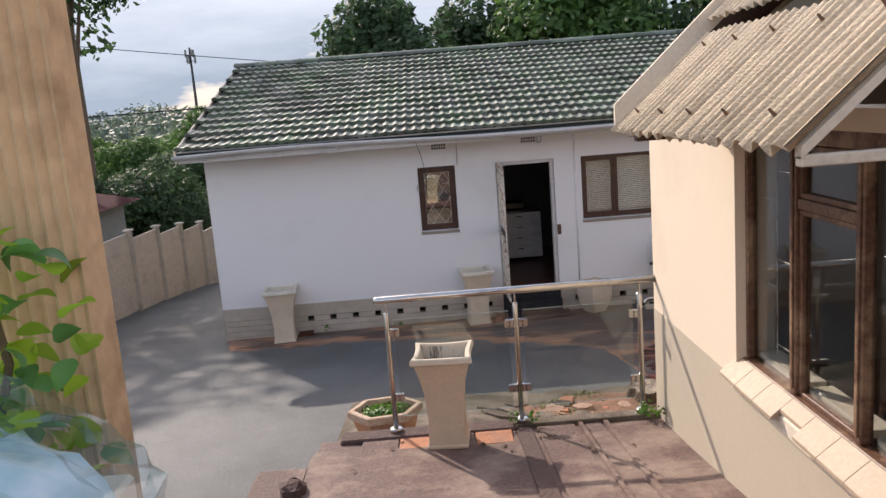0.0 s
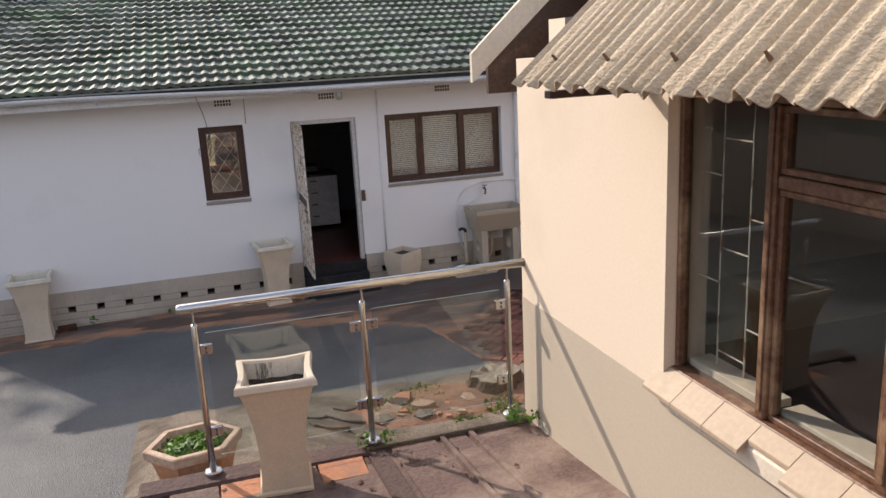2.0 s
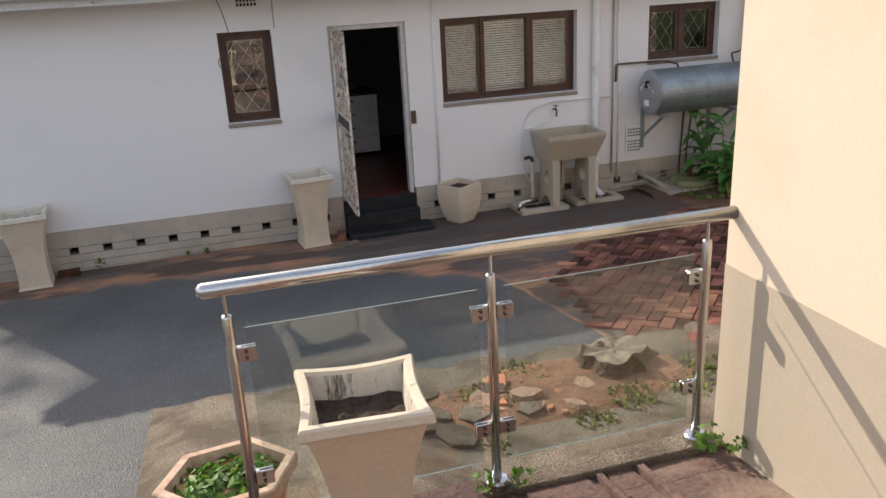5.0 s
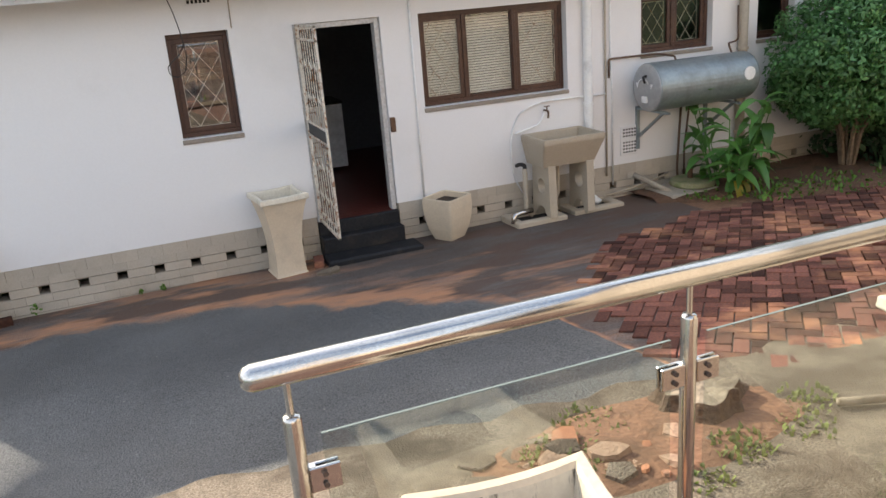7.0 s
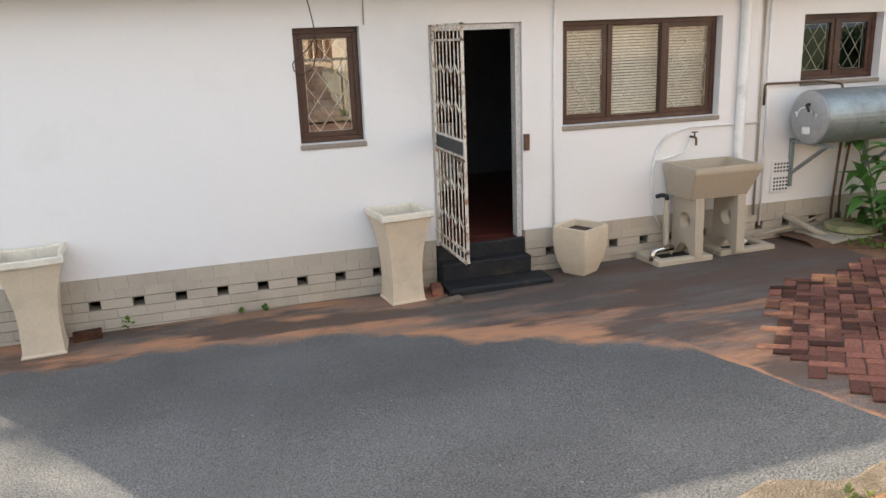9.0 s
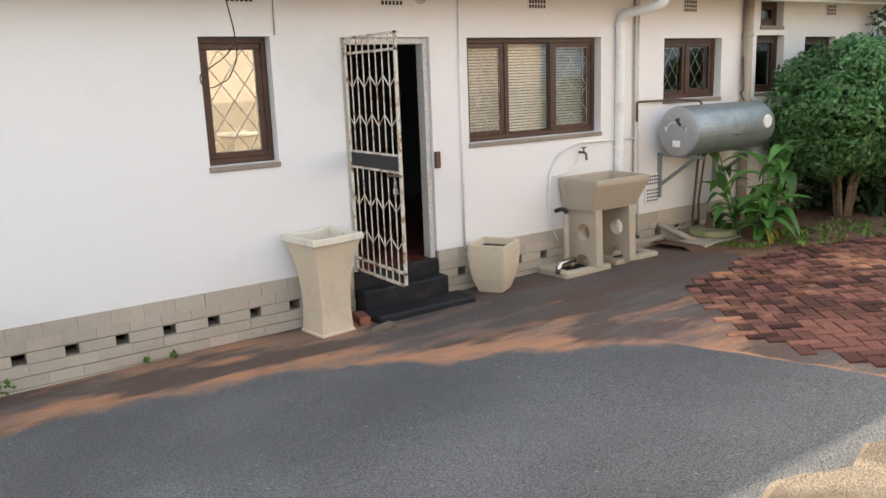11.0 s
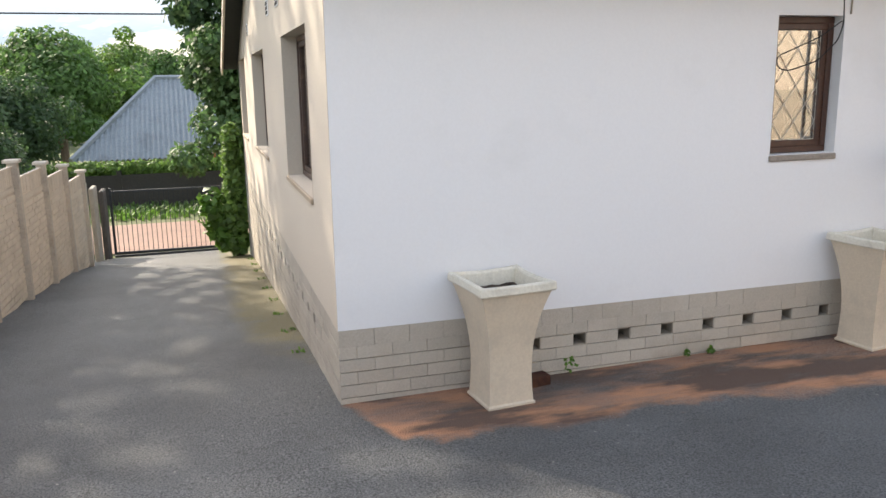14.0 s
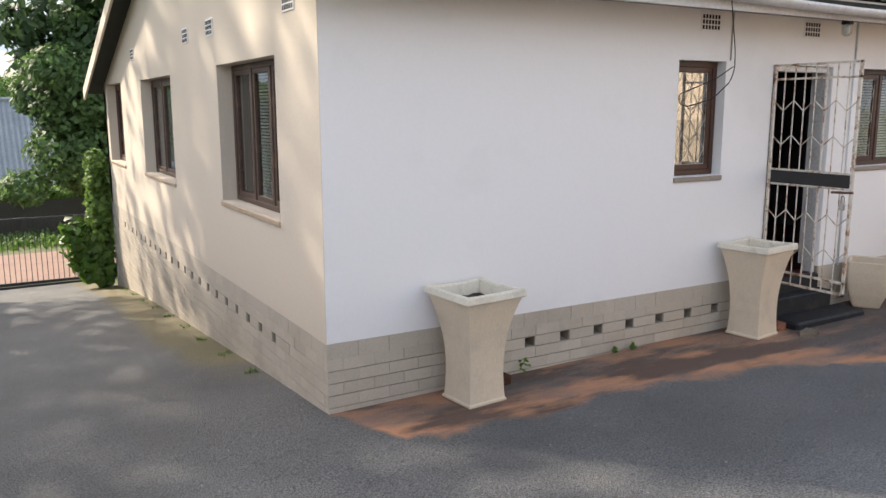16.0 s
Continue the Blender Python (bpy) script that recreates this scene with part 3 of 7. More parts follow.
gx = [-6.6, -6, -5.4, -4.8, -4.2, -3.6, -3.3] + [-3.3 + 0.4 * k for k in range(1, 16)] + [2.95, 3.4, 3.9, 4.4, 4.9]
gy = [-4, -2, 0, 2, 4, 5.5, 6.1, 6.76, 7.4, 8, 8.8, 9.6, 10.6, 11.2, 11.8, 13, 14.4, 16, 17.7, 19, 20.2, 22, 24, 25]
sheet(bm, gx, gy, 0.0, lambda x, y: (y < 11.8 or x < -3.3) and not (x > 0.1 and y < 7.0) and (x < 2.95 or y > 9.6))
structure("road_drive", bm, M_DRIVE, "worn dark asphalt driveway with red sand washed along the house")

# ---- the white house: walls and roof ----
EAVE_Y, EAVE_Z, RIDGE_Y, RIDGE_Z, BACK_Y, BACK_Z, ROOF_X0, ROOF_X1 = 11.30, 2.90, 15.65, 4.26, 21.67, 2.32, -3.6, 13.0
FLOOR = 0.36
FRONT = {"window_1": (-0.21, 0.35, 1.39, 2.35), "door_1": (0.955, 1.825, FLOOR, 2.34), "window_2": (2.23, 3.93, 1.385, 2.335),
         "window_3": (4.89, 5.88, 1.66, 2.32), "window_4": (6.54, 7.10, 1.67, 2.35), "window_5": (7.55, 8.25, 1.9, 2.33), "window_8": (6.6, 7.06, 2.46, 2.75)}
SIDE = {"window_6": (12.60, 14.18, 1.15, 2.34), "window_7": (16.13, 17.95, 1.15, 2.33), "window_9": (19.56, 21.0, 1.15, 2.35)}
PLINTH = 0.425
X0D, X1D = FRONT["door_1"][:2]
bm = bmesh.new()
ops = list(FRONT.values())
cells(bm, [WX, 12.6] + [v for o in ops for v in o[:2]], [PLINTH, FLOOR + 0.066, 2.95] + [v for o in ops for v in o[2:] if v > PLINTH], inside(ops), WY, 0.22, 'x')
structure("wall_front", bm, M_WHITE, "white plastered front wall of the house")
bm = bmesh.new()
ops = list(SIDE.values())
cells(bm, [WY + 0.22, 21.4] + [v for o in ops for v in o[:2]], [PLINTH, 2.3, 2.6] + [v for o in ops for v in o[2:]], inside(ops), WX, 0.22, 'y')
wall = structure("wall_gable", bm, M_GABLE, "sunlit plastered gable wall beside the driveway")
bm = bmesh.new()
sl = (RIDGE_Z - BACK_Z) / (BACK_Y - RIDGE_Y)
poly = [(WY + 0.22, 2.6), (20.9, 2.6), (RIDGE_Y, RIDGE_Z - 0.08), (WY + 0.22, 2.97)]
lo, hi = [bm.verts.new((WX, y, z)) for y, z in poly], [bm.verts.new((WX + 0.22, y, z)) for y, z in poly]
bm.faces.new(lo)
bm.faces.new(hi[::-1])
for i in range(len(poly)):
    bm.faces.new((lo[i], lo[i - 1], hi[i - 1], hi[i]))
structure("wall_gable_top", bm, M_GABLE, "plastered triangle under the gable roof")
bm = bmesh.new()
box(bm, WX, 12.6, 21.2, 21.4, -1.5, 2.3)
box(bm, 12.4, 12.6, WY, 21.2, -0.6, 2.95)
structure("wall_back", bm, M_WHITE, "plain plastered back and end walls")
# skin added so the white wall end takes the gable's tone
bm = bmesh.new()
box(bm, WX - 0.003, WX - 0.0002, WY - 0.001, WY + 0.222, PLINTH, 2.96)
structure("trim_corner_plaster", bm, M_GABLE, "thin skin added over the house corner in the gable's sun-toned colour")
# backing behind the plinth's painted bricks, with the vent holes through it
MOD, VENT0, SVENT0, VSTEP = 0.2295, -2.014, 12.872, 0.343
VZ0, VZ1 = 0.150, 0.222
front_vents = [VENT0 + VSTEP * k for k in range(32)]
side_vents = [SVENT0 + VSTEP * k for k in range(22)]
front_vents = [u for u in front_vents if u < 0.85 or u > 1.95]
bm = bmesh.new()
for a, b in ((WX + 0.014, 0.95), (1.83, 12.6)):
    vs = [u for u in front_vents if a + 0.06 < u < b - 0.06]
    cells(bm, [a, b] + [u + s for u in vs for s in (-0.045, 0.045)], [-0.5, VZ0, VZ1, PLINTH - 0.001], inside([(u - 0.045, u + 0.045, VZ0, VZ1) for u in vs]), WY + 0.014, 0.15, 'x')
cells(bm, [WY + 0.166, 21.4] + [u + s for u in side_vents for s in (-0.045, 0.045)], [-1.6, VZ0, VZ1, PLINTH - 0.001], inside([(u - 0.045, u + 0.045, VZ0, VZ1) for u in side_vents]), WX + 0.014, 0.15, 'y')
structure("wall_plinth_core", bm, M_MORTAR, "mortar behind the painted plinth bricks")
bm = bmesh.new()
box(bm, WX + 0.2, 12.5, WY + 0.3, 21.1, -1.2, -1.1)
structure("floor_void", bm, M_DARK, "ground under the suspended floor, coloured dark as an unlit void")

# interior seen through the door and windows
bm = bmesh.new()
box(bm, WX + 0.22, 12.4, WY + 0.21, 15.4, FLOOR - 0.12, FLOOR)
box(bm, X0D + 0.002, X1D - 0.002, WY + 0.032, WY + 0.209, FLOOR - 0.12, FLOOR - 0.002)
structure("floor", bm, M_INTFLOOR, "dark red polished kitchen floor")
bm = bmesh.new()
box(bm, WX + 0.22, 12.4, WY + 0.22, 15.4, 2.75, 2.85)
structure("ceiling", bm, M_INTCEIL, "plain boarded ceiling inside the house")
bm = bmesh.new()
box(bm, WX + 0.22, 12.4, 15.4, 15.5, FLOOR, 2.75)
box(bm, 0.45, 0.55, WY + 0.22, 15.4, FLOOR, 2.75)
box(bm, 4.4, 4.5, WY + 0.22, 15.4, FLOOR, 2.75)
structure("wall_inside", bm, M_INT, "partition walls inside the house, dimness put into their colour")

# roof: underlay, then tiles later
bm = bmesh.new()
for pts in (((EAVE_Y + 0.02, EAVE_Z - 0.05), (RIDGE_Y, RIDGE_Z - 0.05)), ((RIDGE_Y, RIDGE_Z - 0.05), (BACK_Y, BACK_Z - 0.05))):
    (y0, z0), (y1, z1) = pts
    a = [bm.verts.new((x, y, z)) for x in (ROOF_X0 + 0.02, ROOF_X1) for y, z in ((y0, z0), (y1, z1), (y1, z1 - 0.05), (y0, z0 - 0.05))]
    for q in ((0, 1, 5, 4), (3, 7, 6, 2), (0, 4, 7, 3), (1, 2, 6, 5), (0, 3, 2, 1), (4, 5, 6, 7)):
        bm.faces.new([a[i] for i in q])
structure("roof_underlay", bm, M_TILEB, "dark roof boarding under the tiles")
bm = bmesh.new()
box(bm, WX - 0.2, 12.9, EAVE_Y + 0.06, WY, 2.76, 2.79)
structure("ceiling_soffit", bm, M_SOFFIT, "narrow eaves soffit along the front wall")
bm = bmesh.new()
for (y0, z0), (y1, z1) in (((EAVE_Y, EAVE_Z), (RIDGE_Y, RIDGE_Z)), ((RIDGE_Y, RIDGE_Z), (BACK_Y, BACK_Z))):
    a = [bm.verts.new((x, y, z + dz)) for x in (ROOF_X0 - 0.015, ROOF_X0 + 0.015) for y, z in ((y0, z0), (y1, z1)) for dz in (-0.20, -0.02)]
    for q in ((0, 2, 3, 1), (4, 5, 7, 6), (0, 1, 5, 4), (2, 6, 7, 3), (1, 3, 7, 5), (0, 4, 6, 2)):
        bm.faces.new([a[i] for i in q])
structure("trim_barge", bm, M_BARGE, "painted barge boards on the gable end of the roof")

gut = thing("gutter", "white painted half-round gutter sagging along the eaves", "gutter", (0, 0, 0))
bm = bmesh.new()
rings = []
for k in range(28):
    x = ROOF_X0 - 0.02 + k * (ROOF_X1 - ROOF_X0) / 27
    dip = 0.03 * math.sin(k * 0.55) - (0.03 if 10 < k < 14 else 0)
    rings.append([(x, EAVE_Y - 0.045 + 0.065 * math.cos(a), EAVE_Z - 0.085 + dip + 0.062 * math.sin(a)) for a in (math.pi * (1 + j / 8) for j in range(9))]
                 + [(x, EAVE_Y - 0.045 + 0.055 * math.cos(a), EAVE_Z - 0.085 + dip + 0.052 * math.sin(a)) for a in (math.pi * (2 - j / 8) for j in range(9))])
ring_tube(bm, rings)
part("channel", bm, M_GUTTER, gut, smooth=True)
for k in range(9):
    bm = bmesh.new()
    x = -3.2 + k * 1.9
    tube(bm, [(x, EAVE_Y + 0.06, EAVE_Z - 0.09), (x, EAVE_Y - 0.02, EAVE_Z - 0.17), (x, EAVE_Y - 0.11, EAVE_Z - 0.12)], 0.009, 5)
    part("bracket", bm, M_GUTTER, gut)
bm = bmesh.new()
box(bm, ROOF_X0 + 0.02, 12.95, EAVE_Y + 0.025, EAVE_Y + 0.05, EAVE_Z - 0.20, EAVE_Z - 0.03)
structure("trim_fascia", bm, M_GUTTER, "white painted fascia board behind the gutter")


# ---- windows and door of the house ----
def bar(bm, p, q, r=0.006, seg=5):
    tube(bm, [p, q], r, seg)


def diamonds(bm, x0, x1, z0, z1, y, nx, nz, r=0.006):
    """Burglar bars: a lattice of diamonds inside a thin border."""
    for a, b in (((x0, z0), (x1, z0)), ((x0, z1), (x1, z1)), ((x0, z0), (x0, z1)), ((x1, z0), (x1, z1))):
        bar(bm, (a[0], y, a[1]), (b[0], y, b[1]), r)
    dx, dz = (x1 - x0) / nx, (z1 - z0) / nz
    for i in range(nx):
        for j in range(nz):
            a, b, c, d = x0 + i * dx, x0 + (i + 1) * dx, z0 + j * dz, z0 + (j + 1) * dz
            if (i + j) % 2:
                bar(bm, (a, y, c), (b, y, d), r)
            else:
                bar(bm, (a, y, d), (b, y, c), r)


def frame_bars(bm, x0, x1, z0, z1, y0, y1, w):
    box(bm, x0, x1, y0, y1, z0, z0 + w, 0.004)
    box(bm, x0, x1, y0, y1, z1 - w, z1, 0.004)
    box(bm, x0, x0 + w, y0, y1, z0 + w, z1 - w, 0.004)
    box(bm, x1 - w, x1, y0, y1, z0 + w, z1 - w, 0.004)


def window(name, lights, x0, x1, z0, z1, label, bars="", blind=None, wood=None, recess=0.09, sillmat=None, group="", turn=None, sashes=(), pane=None):
    """A timber window in the wall y = 0 of its own space, looking towards -y, x0..x1 wide; lights: widths of its casements as shares."""
    wood = wood or M_WOOD
    ob = tagged(new(name), label, "window", group, "structure")
    ob.matrix_basis = turn or Matrix()
    bm = bmesh.new()
    frame_bars(bm, x0 + 0.003, x1 - 0.003, z0 + 0.003, z1 - 0.003, recess, recess + 0.07, 0.045)
    part("window_frame", bm, wood, ob)
    edges = [x0 + 0.045 + (x1 - x0 - 0.09) * s for s in np.cumsum([0] + list(lights))]
    for i, (a, b) in enumerate(zip(edges, edges[1:])):
        zb, zt = z0 + 0.045, z1 - 0.045
        if i:
            bm = bmesh.new()
            box(bm, a - 0.022, a + 0.022, recess + 0.002, recess + 0.068, zb, zt, 0.004)
            part("mullion", bm, wood, ob)
        sash = 0.045 if (i in sashes or not sashes) else 0.012
        l, r = a + (0.022 if i else 0), b - (0.022 if i < len(lights) - 1 else 0)
        bm = bmesh.new()
        frame_bars(bm, l + 0.001, r - 0.001, zb + 0.001, zt - 0.001, recess + 0.012, recess + 0.052, sash)
        s = part("sash", bm, wood, ob)
        bm = bmesh.new()
        box(bm, l + sash - 0.004, r - sash + 0.004, recess + 0.03, recess + 0.034, zb + sash - 0.004, zt - sash + 0.004)
        g = part("pane", bm, pane or M_GLASS, s)
        g.visible_shadow = False
        if bars and (bars == "all" or str(i) in bars):
            bm = bmesh.new()
            w_, h_ = r - l - 2 * sash, zt - zb - 2 * sash
            diamonds(bm, l + sash + 0.01, r - sash - 0.01, zb + sash + 0.01, zt - sash - 0.01, recess + 0.075, max(2, 2 * round(w_ / 0.18)), max(4, 2 * round(h_ / 0.3)), 0.0042)
            part("burglar_bars", bm, M_GATE, ob, "white diamond-patterned burglar bars")
            # added copy of the inner bars, before the glass so reflections don't hide it
            if pane:
                bm = bmesh.new()
                diamonds(bm, l + sash + 0.004, r - sash - 0.004, zb + sash + 0.004, zt - sash - 0.004, recess + 0.025, max(2, 2 * round(w_ / 0.18)), max(4, 2 * round(h_ / 0.3)), 0.0024)
                part("front_bars_copy", bm, M_GATE, ob, "thin pale copy of the inner diamond bars, added over the glass")
    bm = bmesh.new()
    box(bm, x0 - 0.008, x1 + 0.008, -0.018, recess, z0 - 0.045, z0 - 0.003, 0.006)
    part("window_sill", bm, sillmat or M_SILL, ob)
    if blind == "slats":
        bl = tagged(new("venetian_blind"), "white slatted venetian blind lowered behind the window", "blind")
        bl.matrix_basis = ob.matrix_basis
        n = int((z1 - z0 - 0.12) / 0.028)
        for k in range(n):
            bm = bmesh.new()
            z = z0 + 0.06 + k * 0.028
            v = [bm.verts.new(p) for p in ((x0 + 0.05, recess + 0.14, z), (x1 - 0.05, recess + 0.14, z), (x1 - 0.05, recess + 0.152, z + 0.02), (x0 + 0.05, recess + 0.152, z + 0.02))]
            u = [bm.verts.new(q.co + Vector((0, 0.001, 0.0))) for q in v]
            bm.faces.new(v), bm.faces.new(u[::-1])
            for q in range(4):
                bm.faces.new((v[q], u[q], u[q - 1], v[q - 1]))
            part("slat", bm, M_BLIND, bl)
    elif blind:
        c = part("curtain", wavy(x0 + 0.03, x1 - 0.03, z0 + 0.05, z1 - 0.03, recess + 0.17), blind, None)
        tagged(c, "pale net curtain hanging behind the window", "curtain")
        c.matrix_basis = ob.matrix_basis
    return ob


def wavy(x0, x1, z0, z1, y):
    bm = bmesh.new()
    n = 26
    top = [bm.verts.new((x0 + (x1 - x0) * i / n, y + 0.02 * math.sin(i * 1.5), z1)) for i in range(n + 1)]
    bot = [bm.verts.new((x0 + (x1 - x0) * i / n, y + 0.025 * math.sin(i * 1.5 + 0.3), z0)) for i in range(n + 1)]
    for i in range(n):
        bm.faces.new((top[i], top[i + 1], bot[i + 1], bot[i]))
    return bm


AT_FRONT = Matrix.Translation((0, WY, 0))
AT_SIDE = Matrix.Translation((WX, 0, 0)) @ Matrix.Rotation(radians(-90), 4, 'Z')   # own x runs towards -y
window("window_1", [1.0], *FRONT["window_1"], "narrow dark-stained timber window with white diamond burglar bars", "all", None, turn=AT_FRONT, pane=M_FILM)
window("window_2", [0.30, 0.36, 0.34], *FRONT["window_2"], "wide dark-stained timber kitchen window with a venetian blind", "02", "slats", turn=AT_FRONT, sashes=(0, 2), pane=M_GLASS2)
window("window_3", [0.5, 0.5], *FRONT["window_3"], "small two-light dark timber window with diamond bars above the tank", "all", None, turn=AT_FRONT)
window("window_4", [1.0], *FRONT["window_4"], "narrow dark timber window beside the soil pipe", "", None, turn=AT_FRONT)
window("window_5", [1.0], *FRONT["window_5"], "shaded timber window behind the clipped bush", "", None, turn=AT_FRONT)
window("window_8", [1.0], *FRONT["window_8"], "small louvred toplight above the narrow window", "", None, turn=AT_FRONT)
for nm, lab in (("window_6", "brown timber side window with blinds in the sunlit gable wall"), ("window_7", "brown timber side window in the gable wall"), ("window_9", "dark timber window at the far end of the gable wall")):
    a, b, c, d = SIDE[nm]
    window(nm, [0.34, 0.33, 0.33], -b, -a, c, d, lab, "", "slats" if nm != "window_9" else None, M_WOODG if nm != "window_9" else M_WOOD, 0.13, M_SILLT, turn=AT_SIDE)

# doorway: frame, open security gate, steps
X0, X1, Z0, Z1 = FRONT["door_1"]
d = tagged(new("door_1"), "open kitchen doorway with a chipped white timber frame", "door", kind="structure")
bm = bmesh.new()
box(bm, X0 + 0.003, X0 + 0.055, WY + 0.03, WY + 0.14, Z0, Z1 - 0.003, 0.004)
part("jamb", bm, M_FRAMEW, d)
bm = bmesh.new()
box(bm, X1 - 0.055, X1 - 0.003, WY + 0.03, WY + 0.14, Z0, Z1 - 0.003, 0.004)
part("jamb", bm, M_FRAMEW, d)
bm = bmesh.new()
box(bm, X0 + 0.056, X1 - 0.056, WY + 0.03, WY + 0.14, Z1 - 0.055, Z1 - 0.003, 0.004)
part("head", bm, M_FRAMEW, d)
bm = bmesh.new()
box(bm, X1 + 0.005, X1 + 0.06, WY - 0.03, WY + 0.002, 1.19, 1.34, 0.006)
part("lock_box", bm, M_COPPER, d, "rusty brown lock box on the wall")
gate = thing("security_gate", "white iron security gate with rusty chipped paint, standing open", "security gate", (X0 + 0.03, WY - 0.012, 0), -90)
GW, GB, GT = 0.80, 0.40, 2.33
bm = bmesh.new()
for a, b in (((0, GB), (0, GT)), ((GW, GB), (GW, GT)), ((0, GB), (GW, GB)), ((0, GT), (GW, GT)), ((0, GT - 0.12), (GW, GT - 0.12)), ((0, GB + 0.1), (GW, GB + 0.1))):
    box(bm, min(a[0], b[0]) - 0.011, max(a[0], b[0]) + 0.011, -0.011, 0.011, min(a[1], b[1]) - 0.009, max(a[1], b[1]) + 0.009)
part("gate_frame", bm, M_GATE, gate)
for z in (1.29, 1.42):
    bm = bmesh.new()
    box(bm, 0.0, GW, -0.009, 0.009, z - 0.008, z + 0.008)
    part("lock_rail", bm, M_GATE, gate)
bm = bmesh.new()
box(bm, 0.02, GW - 0.02, -0.003, 0.003, 1.30, 1.41)
part("lock_plate", bm, M_CABLE, gate, "dark steel plate between the lock rails")
for k in range(7):
    x = GW * (k + 1) / 8
    for a, b in ((GB, 1.29), (1.42, GT)):
        bm = bmesh.new()
        bar(bm, (x, 0, a), (x, 0, b), 0.0055, 6)
        part("bar", bm, M_GATE, gate)
for z in (0.72, 1.02, 1.68, 1.98):
    step = GW / 8
    for k in range(8):
        bm = bmesh.new()
        s = 0.09 if k % 2 else -0.09
        bar(bm, (k * step, 0, z - s / 2), ((k + 1) * step, 0, z + s / 2), 0.005, 5)
        part("zigzag_bar", bm, M_GATE, gate)
bm = bmesh.new()
tube(bm, [(GW - 0.16, -0.02, 1.26), (GW + 0.03, -0.02, 1.27)], 0.011, 6)
part("bolt", bm, M_COPPER, gate)
bm = bmesh.new()
box(bm, GW - 0.075, GW - 0.03, -0.035, -0.012, 1.12, 1.17, 0.006)
tube(bm, arc([(GW - 0.067, -0.024, 1.165), (GW - 0.067, -0.024, 1.235), (GW - 0.038, -0.024, 1.235), (GW - 0.038, -0.024, 1.165)], 0.014), 0.004, 5)
part("padlock", bm, M_STEEL, gate, "steel padlock hanging from the bolt")

st = thing("doorstep", "two black painted cement steps below the kitchen door", "doorstep")
bm = bmesh.new()
box(bm, 0.95, 1.83, WY - 0.02, WY + 0.03, 0.20, FLOOR, 0.012)
box(bm, 0.95, 1.83, WY - 0.17, WY - 0.021, -0.1, 0.225, 0.012)
part("upper_step", bm, M_STEP, st)
bm = bmesh.new()
box(bm, 0.93, 1.93, WY - 0.46, WY - 0.171, -0.1, 0.075, 0.02)
part("lower_step", bm, M_STEP, st)

# ---- the beige building with the bay window ----
BX, BY = 1.47, 5.30
BAND = 1.73
OPEN = (-2.2, 3.82, 1.80, 3.02)
bm = bmesh.new()
cells(bm, [-6, BY, OPEN[0], OPEN[1]], [BAND, 1.80, 3.02, 3.10], inside([OPEN]), BX, 0.2, 'y')
box(bm, BX + 0.2, 9.0, BY - 0.2, BY, BAND, 3.3)
structure("wall_beige_upper", bm, M_CREAM, "sunlit cream plastered wall of the raised building")
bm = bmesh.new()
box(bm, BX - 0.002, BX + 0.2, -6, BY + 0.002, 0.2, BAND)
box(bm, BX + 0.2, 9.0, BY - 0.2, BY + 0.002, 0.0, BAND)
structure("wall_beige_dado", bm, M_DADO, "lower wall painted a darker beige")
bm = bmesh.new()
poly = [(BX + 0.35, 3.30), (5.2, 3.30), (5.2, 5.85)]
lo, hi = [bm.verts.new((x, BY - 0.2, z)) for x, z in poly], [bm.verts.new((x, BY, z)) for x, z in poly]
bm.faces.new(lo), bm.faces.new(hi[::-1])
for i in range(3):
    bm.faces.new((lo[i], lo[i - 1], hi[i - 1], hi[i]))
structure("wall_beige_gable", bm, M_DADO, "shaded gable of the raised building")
# inner walls, floor and ceiling carry the room's dimness as dark colour
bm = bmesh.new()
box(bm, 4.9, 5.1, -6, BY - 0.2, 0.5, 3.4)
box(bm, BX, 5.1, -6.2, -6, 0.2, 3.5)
structure("wall_beige_inside", bm, M_DIMROOM, "inner walls of the raised building, dimness put into their colour")
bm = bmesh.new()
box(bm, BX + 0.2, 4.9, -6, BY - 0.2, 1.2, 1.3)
structure("floor_beige", bm, M_DIMROOM, "floor inside the raised building, coloured dark for dimness")
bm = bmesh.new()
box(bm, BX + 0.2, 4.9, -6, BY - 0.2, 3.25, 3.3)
structure("ceiling_beige", bm, M_DIMROOM, "ceiling inside the raised building, coloured dark for dimness")

# dark sheet added where only shade lies between barge board and hood
bm = bmesh.new()
poly = [(1.43, 2.9), (4.9, 2.9), (4.9, 6.3), (1.43, 3.16)]
lo, hi = [bm.verts.new((x, 5.637, z)) for x, z in poly], [bm.verts.new((x, 5.672, z)) for x, z in poly]
bm.faces.new(lo), bm.faces.new(hi[::-1])
for i in range(4):
    bm.faces.new((lo[i], lo[i - 1], hi[i - 1], hi[i]))
structure("wall_verge_boarding", bm, M_WOODG, "added dark sheet standing in for the shade behind the barge board")

# main roof of the raised building, its barge board, and the corrugated hood over the window
PITCH = 0.88


